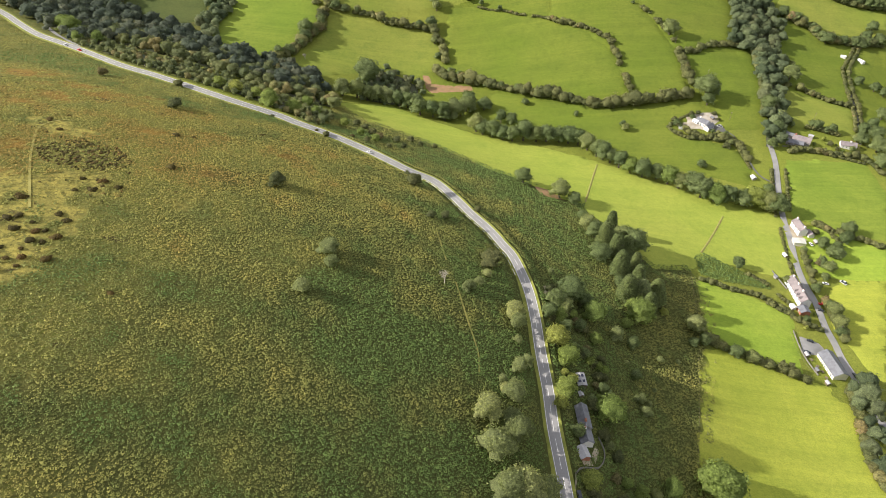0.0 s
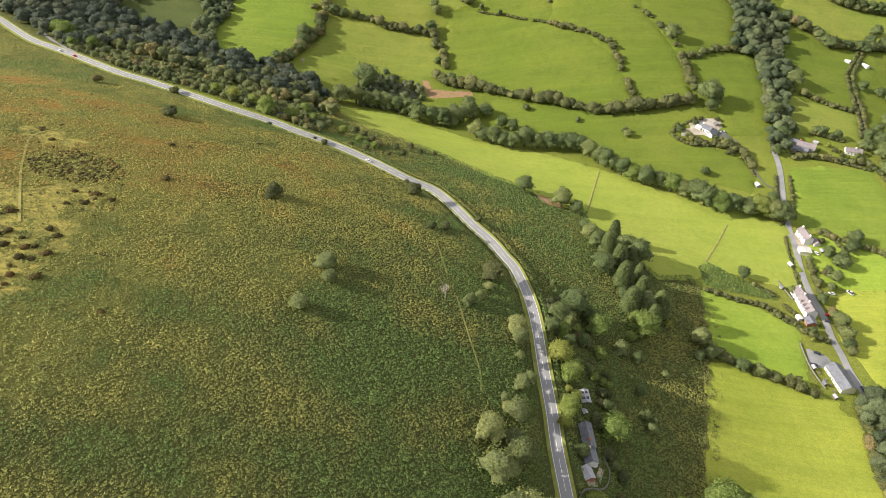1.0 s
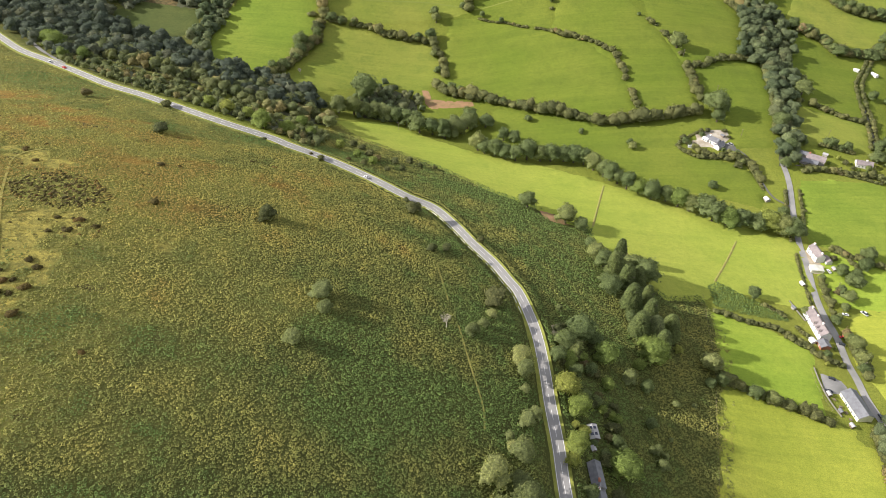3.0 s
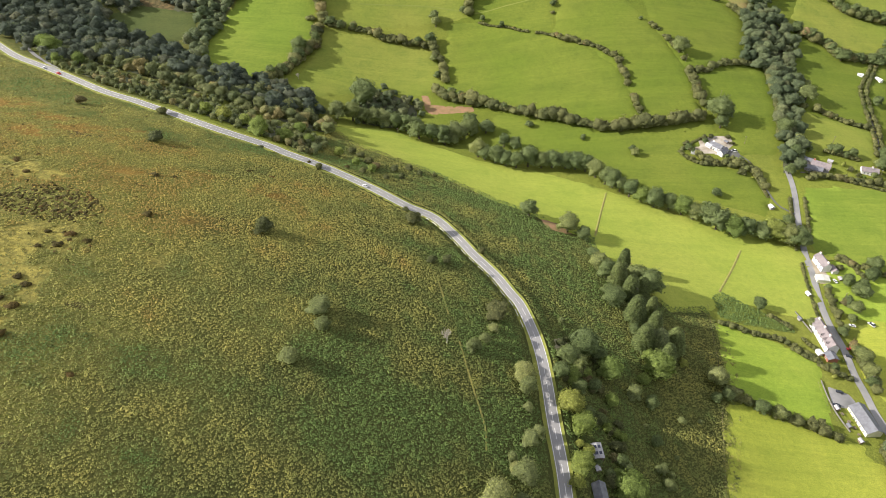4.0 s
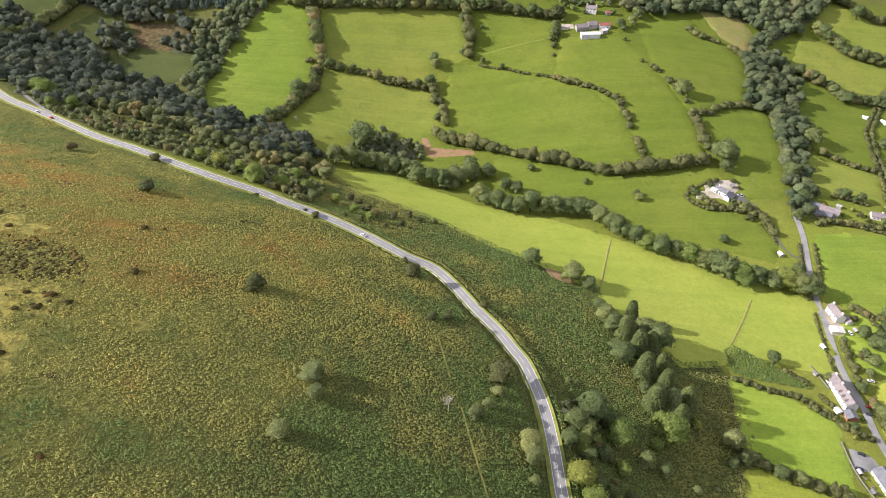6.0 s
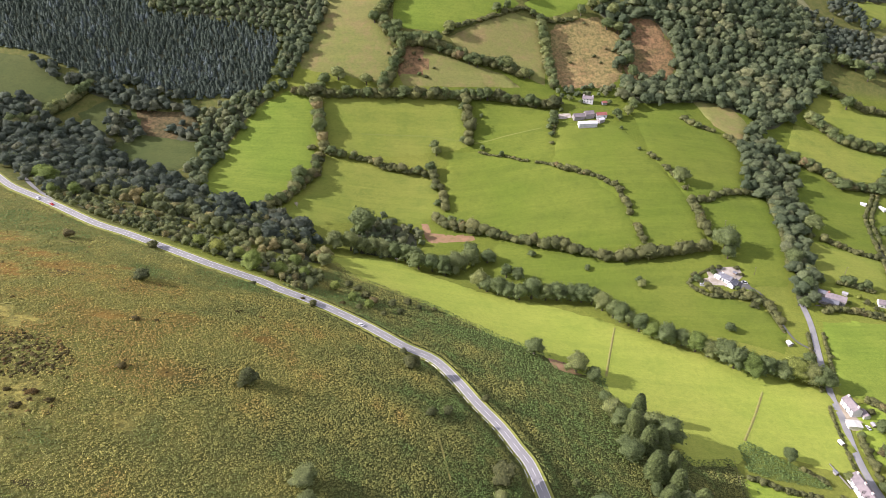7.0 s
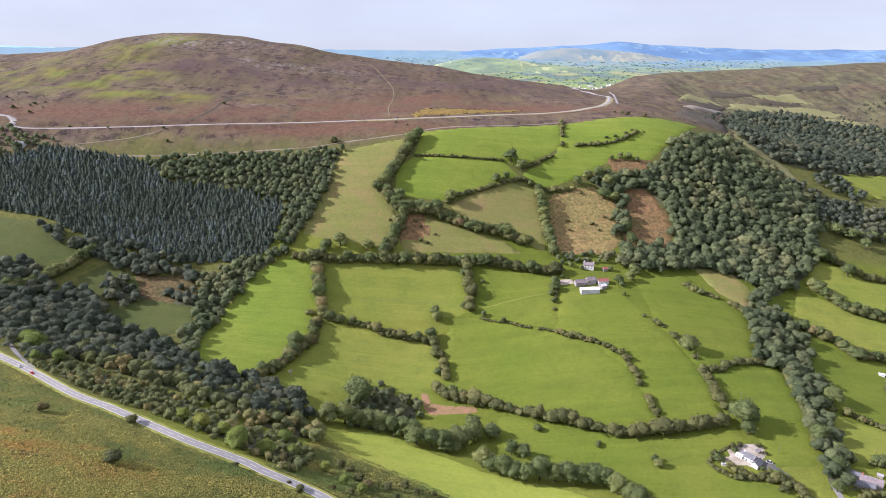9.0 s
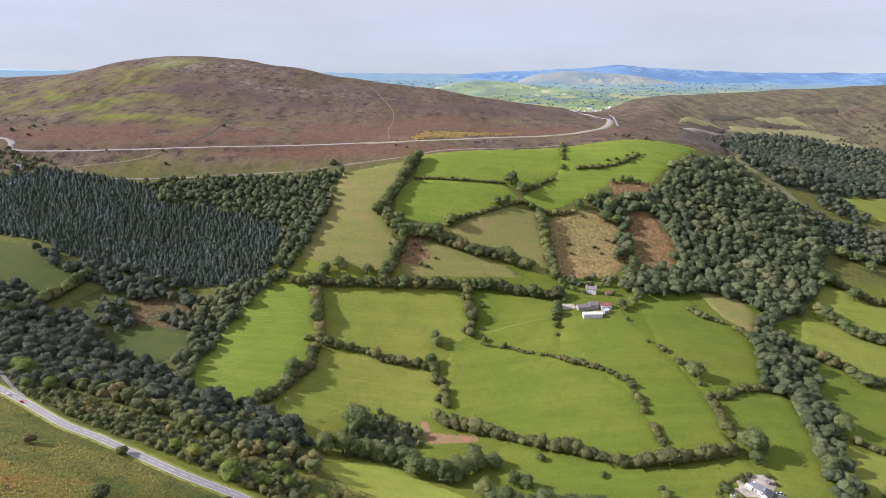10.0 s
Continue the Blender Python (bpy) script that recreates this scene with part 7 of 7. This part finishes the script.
garden_wall([(58.5, 152), (63, 158), (71, 159), (76, 168), (74, 176)], 1.0, "grey stone wall round the drive")
garden_wall([(239, 348), (241, 338), (243, 330)], 1.0, "stone wall beside the long house")
garden_wall([(231, 290), (229.5, 278), (229.5, 266), (232, 254)], 0.9, "stone wall round the yard")
garden_wall([(305, 504), (322, 502), (342, 498)], 0.8, "stone wall in front of the house")

# ---- vehicles ----
def car(paint, x, y, turn, label, van=False, flat=0.0):
    """A parked or passing car: shell, cabin, glass, wheels, lamps."""
    top = new("van" if van else "car")
    top.matrix_basis = pose(x, y, up(x, y) + flat, 0, 0, turn)
    long, high = (5.2, 2.1) if van else (4.3, 1.45)
    bm = bmesh.new()
    r = bmesh.ops.create_cube(bm, size=1.0, matrix=Matrix.LocRotScale((0, 0, 0.62), None, (1.78, long, 0.62)))
    bmesh.ops.bevel(bm, geom=bm.edges[:], offset=0.14, segments=2, affect="EDGES")
    part("shell", bm, paint, top)
    bm = bmesh.new()
    bmesh.ops.create_cube(bm, size=1.0, matrix=Matrix.LocRotScale((0, -0.25, (0.9 + high) / 2), None, (1.6, long * (0.72 if van else 0.55), high - 0.9)))
    for v in bm.verts:
        if v.co.z > 1.1:
            v.co.x *= 0.84
            v.co.y = -0.25 + (v.co.y + 0.25) * (0.86 if van else 0.68)
    cabin = part("cabin", bm, GLASS, top)
    part("car_roof", box(bmesh.new(), -0.64, 0.64, -0.25 - long * 0.17, -0.25 + long * 0.17, high - 0.02, high + 0.05, 0.03), paint, cabin)
    for sx in (-1, 1):
        for sy in (-1, 1):
            bm = bmesh.new()
            bmesh.ops.create_cone(bm, cap_ends=True, segments=12, radius1=0.32, radius2=0.32, depth=0.22, matrix=pose(sx * 0.8, sy * long * 0.31, 0.32, 0, 90, 0))
            part("wheel", bm, RUBBER, top)
        part("headlight", box(bmesh.new(), sx * 0.6 - 0.18, sx * 0.6 + 0.18, long / 2 - 0.06, long / 2 + 0.01, 0.6, 0.75, 0.02), FRAME_WHITE, top)
    return tagged(top, label, "van" if van else "car", "vehicles")


def on_road(x, y, side):
    k = int(np.argmin(np.hypot(road_line[:, 0] - x, road_line[:, 1] - y)))
    d = road_line[k + 1] - road_line[k - 1]
    d = d / np.linalg.norm(d)
    px, py = road_line[k] + np.array((d[1], -d[0])) * side
    ground = up(px, py)
    return px, py, math.degrees(math.atan2(-d[0], d[1])) + (180 if side > 0 else 0), road_level[k] + 0.06 - ground


for paint, x, y, side, label in ((CAR_WHITE, -55, 400, 1.6, "white car driving on the hill road"), (CAR_RED, -309, 530, 1.6, "red car driving on the hill road"), (CAR_WHITE, -328, 543, 1.6, "white hatchback driving on the hill road")):
    px, py, turn, flat = on_road(x, y, side)
    car(paint, px, py, turn, label, flat=flat)
for paint, x, y, turn, label, van in ((CAR_RED, 262.5, 317, 80, "red car parked beside the lane", False), (CAR_DARK, 259.5, 311, 60, "dark car parked beside the lane", False), (CAR_DARK, 239, 282, 60, "dark car parked in the yard", False),
                                      (CAR_DARK, 232.5, 272, 65, "dark car parked in the yard", False), (CAR_DARK, 257, 256, 3, "dark car on the lane verge", False), (CAR_WHITE, 288, 339, 30, "white van parked on grass", True),
                                      (CAR_WHITE, 256, 530, 70, "white van parked at the white house", True), (CAR_WHITE, 281, 379, 10, "white car parked beside the garage", False), (CAR_DARK, 58.5, 142, 5, "dark car parked on the gravel drive", False),
                                      (CAR_WHITE, 274, 337.5, 70, "pale car parked beside the hedge", False)):
    car(paint, x, y, turn, label, van, 0.3 if not van else 0.1)
px, py = moor_line[int(np.argmin(np.hypot(moor_line[:, 0] + 71, moor_line[:, 1] - 1070)))]
car(CAR_WHITE, px, py, 80, "white van on the moor road", True, 0.6)


def trailer(x, y, turn):
    """A closed livestock trailer: box, roof, drawbar, wheels, tailgate."""
    top = new("livestock_trailer")
    top.matrix_basis = pose(x, y, up(x, y) + 0.25, 0, 0, turn)
    part("body", box(bmesh.new(), -0.95, 0.95, -2.0, 2.0, 0.5, 2.2, 0.05), TIN, top)
    part("roof", box(bmesh.new(), -1.0, 1.0, -2.05, 2.05, 2.2, 2.32, 0.05), FRAME_WHITE, top)
    part("tailgate", box(bmesh.new(), -0.85, 0.85, -2.06, -2.0, 0.55, 2.1, 0.01), TIMBER, top)
    part("drawbar", box(bmesh.new(), -0.06, 0.06, 2.0, 3.2, 0.5, 0.62, 0.02), SLATE, top)
    for sx in (-1, 1):
        for sy in (-0.45, 0.45):
            bm = bmesh.new()
            bmesh.ops.create_cone(bm, cap_ends=True, segments=12, radius1=0.34, radius2=0.34, depth=0.2, matrix=pose(sx * 1.02, sy, 0.34, 0, 90, 0))
            part("wheel", bm, RUBBER, top)
    return tagged(top, "pale livestock trailer standing in pasture", "trailer", "vehicles")


trailer(255, 365, 12)

# ---- small things along the ways ----
KERB = fast_mesh("marker_block", [(sx * 0.14, sy * 1.3, z) for z in (0, 0.28) for sx, sy in ((-1, -1), (1, -1), (1, 1), (-1, 1))],
                 [(3, 2, 1, 0), (4, 5, 6, 7), (0, 1, 5, 4), (1, 2, 6, 5), (2, 3, 7, 6), (3, 0, 4, 7)], PAINT)
s0, s1 = (steps[int(np.argmin(np.hypot(road_line[:, 0] - x, road_line[:, 1] - y)))] for x, y in ((-14, 383), (47, 280)))
for s in np.arange(s0, s1, 4.6):
    k = int(np.searchsorted(steps, s))
    d = road_line[k + 1] - road_line[k - 1]
    d = d / np.linalg.norm(d)
    px, py = road_line[k] + np.array((d[1], -d[0])) * 4.15
    b = new("marker_block", KERB)
    b.matrix_basis = pose(px, py, road_level[k] + 0.08, 0, 0, math.degrees(math.atan2(-d[0], d[1])))
    tagged(b, "white-painted marker block on the bend's verge", "marker block", "blocks along the bend")


def fence(points, label):
    """Posts and wires along a field edge."""
    top = new("field_fence")
    line = smooth_line(points, 3.2)
    z = height(line[:, 0], line[:, 1])
    top.matrix_basis = pose(line[0, 0], line[0, 1], z[0])
    post = bmesh.new()
    box(post, -0.07, 0.07, -0.07, 0.07, -0.3, 1.3, 0.02)
    first = part("post", post, TIMBER, top)
    for k, (x, y) in enumerate(line):
        p = first if k == 0 else mesh_part("post", first.data, top)
        p.matrix_basis = pose(x - line[0, 0], y - line[0, 1], z[k] - z[0] + 0.2)
    for h in (0.6, 1.1):
        n = len(line)
        a = np.c_[line - line[0], z - z[0] + h + 0.2]
        co = np.vstack([a + (0, 0, 0.03), a - (0, 0, 0.03)])
        i = np.arange(n - 1)
        mesh_part("wire", fast_mesh("wire", co, np.c_[i, i + 1, i + 1 + n, i + n], TIMBER), top)
    return tagged(top, label, "fence", "field fences")


BANK_GRASS = coat("rank_bank_grass", (0.22, 0.245, 0.05), (0.26, 0.26, 0.065), (0.23, 0.2, 0.06), 0.2, 1.2, 0.95, 0.5, 0.1)
for points in ([(111, 408), (122, 441), (133, 473)], [(190, 361), (207, 385), (222, 408)]):
    tagged(ribbon("field_bank", smooth_line(points, 3.0), (-1.4, -0.4, 0.4, 1.4), 0.62, BANK_GRASS, None, None, (-0.5, 0, 0, -0.5)), "low bank of rank grass under a field fence", "bank", kind="structure")
fence([(111, 408), (122, 441), (133, 473)], "timber post fence across the pasture")
fence([(190, 361), (207, 385), (222, 408)], "timber post fence across the pasture")
fence([(176, 345), (170, 318), (162, 280), (152, 250), (140, 212), (128, 176)], "timber post fence along the bracken bank")
fence([(228, 288), (226, 272), (228, 258)], "timber garden fence beside the yard")
fence([(150, 790), (175, 788), (190, 784)], "timber fence behind the farm buildings")


def pole(x, y, tall=8.5):
    top = new("utility_pole")
    top.matrix_basis = pose(x, y, up(x, y), 0, 0, 20)
    bm = bmesh.new()
    bmesh.ops.create_cone(bm, cap_ends=True, segments=8, radius1=0.16, radius2=0.11, depth=tall + 0.5, matrix=Matrix.Translation((0, 0, tall / 2 - 0.25)))
    part("post", bm, TIMBER, top)
    arm = part("crossarm", box(bmesh.new(), -0.9, 0.9, -0.06, 0.06, tall - 0.6, tall - 0.45, 0.01), TIMBER, top)
    for s in (-0.8, 0.8):
        bm = bmesh.new()
        bmesh.ops.create_cone(bm, cap_ends=True, segments=6, radius1=0.07, radius2=0.04, depth=0.2, matrix=Matrix.Translation((s, 0, tall - 0.35)))
        part("insulator", bm, FRAME_WHITE, arm)
    return tagged(top, "weathered timber utility pole standing in grass", "utility pole", "utility poles")


for x, y in ((240, 648), (243, 610), (262, 600), (268, 540), (-40, 548), (278, 360), (262, 290), (350, 545), (372, 500)):
    pole(x, y)


def dead_tree(x, y, tall, label="bare pale dead tree on the bracken slope"):
    """A bare pale tree: trunk and forked twigs."""
    top = new("dead_tree")
    top.matrix_basis = pose(x, y, up(x, y) - 0.1)
    rng, bm = random.Random(3), bmesh.new()

    def grow(a, way, r, n):
        b = a + way
        m = Matrix.Translation((a + b) / 2) @ way.to_track_quat("Z", "Y").to_matrix().to_4x4()
        bmesh.ops.create_cone(bm, cap_ends=False, segments=5, radius1=r, radius2=r * 0.6, depth=way.length, matrix=m)
        if n:
            for _ in range(4 if n > 2 else 3):
                w = (way.normalized() + Vector((rng.uniform(-1, 1), rng.uniform(-1, 1), rng.uniform(-0.3, 0.6)))).normalized() * way.length * rng.uniform(0.6, 0.85)
                grow(b, w, r * 0.6, n - 1)
    grow(Vector((0, 0, 0)), Vector((0.1, 0, tall * 0.3)), 0.28, 4)
    part("branches", bm, DEADWOOD, top)
    return tagged(top, label, "dead tree")


dead_tree(1, 246, 10.5)
dead_tree(-140, 628, 8, "bare pale dead tree beside the field hedge")
dead_tree(-248, 510, 6, "bare pale dead tree in roadside scrub")

# ---- beyond the pass ----


def hazed_hill_material(name, wood, slope, meadow, haze_glow):
    """Woods, slopes and small fields, with miles of haze put into colour and glow."""
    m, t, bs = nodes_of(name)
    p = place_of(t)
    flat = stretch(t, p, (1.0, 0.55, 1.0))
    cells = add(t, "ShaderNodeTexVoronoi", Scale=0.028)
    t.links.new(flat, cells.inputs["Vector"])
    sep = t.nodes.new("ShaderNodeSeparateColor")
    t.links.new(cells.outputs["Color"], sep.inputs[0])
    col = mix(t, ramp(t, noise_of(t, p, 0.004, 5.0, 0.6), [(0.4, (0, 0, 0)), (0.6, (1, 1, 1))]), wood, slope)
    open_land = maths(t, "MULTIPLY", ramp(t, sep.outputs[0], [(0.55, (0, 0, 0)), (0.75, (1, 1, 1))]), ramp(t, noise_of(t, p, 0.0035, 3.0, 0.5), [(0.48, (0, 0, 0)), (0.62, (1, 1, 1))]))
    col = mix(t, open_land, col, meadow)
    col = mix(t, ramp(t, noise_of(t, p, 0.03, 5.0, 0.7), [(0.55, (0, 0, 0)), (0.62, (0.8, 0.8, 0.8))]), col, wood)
    # the hills give off their own colour, as haze would brighten them
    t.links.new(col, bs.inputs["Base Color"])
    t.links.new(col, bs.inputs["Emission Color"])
    bs.inputs["Emission Strength"].default_value = haze_glow
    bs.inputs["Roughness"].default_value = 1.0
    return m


def far_range(name, profile, y, deep, material, label, rugged=6.0, seed=0, foot=305, fold=9.0):
    """A range of hills on the skyline: crest heights across the view, spurs and hollows below."""
    xs = np.arange(profile[0][0], profile[-1][0], 30.0)
    px, pz = zip(*profile)
    top = np.interp(xs, px, pz)
    for _ in range(6):
        top[1:-1] = (top[:-2] + 2 * top[1:-1] + top[2:]) / 4
    top = top + waves(xs, xs * 0, 320, seed) * rugged * 0.5 + waves(xs, xs * 0, 110, seed + 1) * rugged * 0.3
    cols = []
    for u in np.linspace(0, 1, 15):
        rise = u * u * (3 - 2 * u)
        yy = np.full(len(xs), y - deep * (1 - u))
        swell = waves(xs, yy * 1.4, 420, seed + 2) * fold * math.sin(math.pi * u) + waves(xs, yy, 150, seed + 3) * fold * 0.35 * math.sin(math.pi * u)
        cols.append(np.c_[xs, yy, foot + (top - foot) * rise + swell])
    cols.append(np.c_[xs, np.full(len(xs), y + deep * 0.4), foot + (top - foot) * 0.7])
    co = np.stack(cols, 1)
    n, w = co.shape[:2]
    i = (np.arange(n - 1)[:, None] * w + np.arange(w - 1)[None]).ravel()
    me = fast_mesh(name, co.reshape(-1, 3), np.c_[i, i + w, i + w + 1, i + 1], material, True)
    return tagged(new(name, me), label, "hills", kind="structure")


# bluer and paler the farther the range: haze painted into the tones
BLUE_HILL = hazed_hill_material("blue_haze_hill", (0.075, 0.155, 0.27), (0.11, 0.21, 0.335), (0.17, 0.28, 0.36), 0.15)
PALE_HILL = hazed_hill_material("pale_blue_haze_hill", (0.20, 0.35, 0.52), (0.25, 0.41, 0.58), (0.30, 0.44, 0.57), 0.3)
TAN_HILL = hazed_hill_material("hazy_moor_distance", (0.13, 0.20, 0.23), (0.23, 0.255, 0.225), (0.29, 0.31, 0.24), 0.1)
GREEN_HILL = hazed_hill_material("hazy_green_hill", (0.09, 0.15, 0.13), (0.22, 0.29, 0.14), (0.36, 0.40, 0.19), 0.04)
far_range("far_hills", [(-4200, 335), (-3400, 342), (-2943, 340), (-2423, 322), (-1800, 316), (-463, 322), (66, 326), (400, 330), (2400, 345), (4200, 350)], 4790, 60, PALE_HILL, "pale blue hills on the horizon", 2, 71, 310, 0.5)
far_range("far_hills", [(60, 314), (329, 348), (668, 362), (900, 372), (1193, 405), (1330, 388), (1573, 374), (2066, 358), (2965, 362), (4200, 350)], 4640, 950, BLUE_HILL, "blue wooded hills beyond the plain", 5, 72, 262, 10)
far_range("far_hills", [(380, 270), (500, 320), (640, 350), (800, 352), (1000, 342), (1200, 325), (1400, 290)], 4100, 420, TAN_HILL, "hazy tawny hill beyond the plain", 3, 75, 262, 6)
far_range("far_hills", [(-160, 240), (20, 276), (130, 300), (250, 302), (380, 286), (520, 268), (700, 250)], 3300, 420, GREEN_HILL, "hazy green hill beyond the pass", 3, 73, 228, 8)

# pale blue-green leaves: the haze over the plain is in their colour
LEAF_HAZED = foliage("hazed_distant_leaves", (0.210, 0.323, 0.294), (0.266, 0.378, 0.323), (0.307, 0.406, 0.323), True)
HUMP = [[(0, 0, 0.35, 0.9, 0.6, 0.5), (0.8, 0.2, 0.3, 0.6, 0.5, 0.4), (-0.7, -0.1, 0.3, 0.7, 0.5, 0.4)], [(0, 0, 0.35, 1.3, 0.5, 0.45), (1.2, 0.1, 0.3, 0.8, 0.4, 0.35), (-1.2, 0, 0.3, 0.8, 0.4, 0.4)]]
forest("plain_copses", [(-400, 2230), (1400, 2230), (1900, 4000), (-900, 4000)], 36.0, (2.6, 5.2), HUMP, 14, 0.3, LEAF_HAZED, "copses and hedge trees over the far plain, tinted with haze", 81, keep=0.4, floor=False, category="trees", wide=1.2)
forest("plain_copses", [(300, 2200), (800, 2200), (1000, 2900), (100, 2900)], 30.0, (2.6, 5), HUMP, 14, 0.3, LEAF_HAZED, "hedge trees round the far village", 82, keep=0.3, floor=False, category="trees")

VILLAGE = coat("pale_house_walls", (0.5, 0.48, 0.46), (0.62, 0.6, 0.58), (0.3, 0.29, 0.3), 0.06, 0.12, 0.8)
rng = np.random.default_rng(8)
block = bmesh.new()
for k in range(70):
    x, y = rng.uniform(330, 520) + rng.normal() * 14, rng.uniform(2120, 2380)
    prism(block, rng.uniform(2.5, 4), -4.5, 4.5, -2, 3.5, 2.6)
    new_verts = block.verts[-10:]
    bmesh.ops.transform(block, verts=new_verts, matrix=pose(x, y, up(x, y), 0, 0, rng.uniform(0, 180)))
me = bpy.data.meshes.new("far_village")
block.to_mesh(me)
block.free()
me.materials.append(VILLAGE)
tagged(new("far_village", me), "cluster of tiny pale houses beyond the pass", "village", kind="stuff")
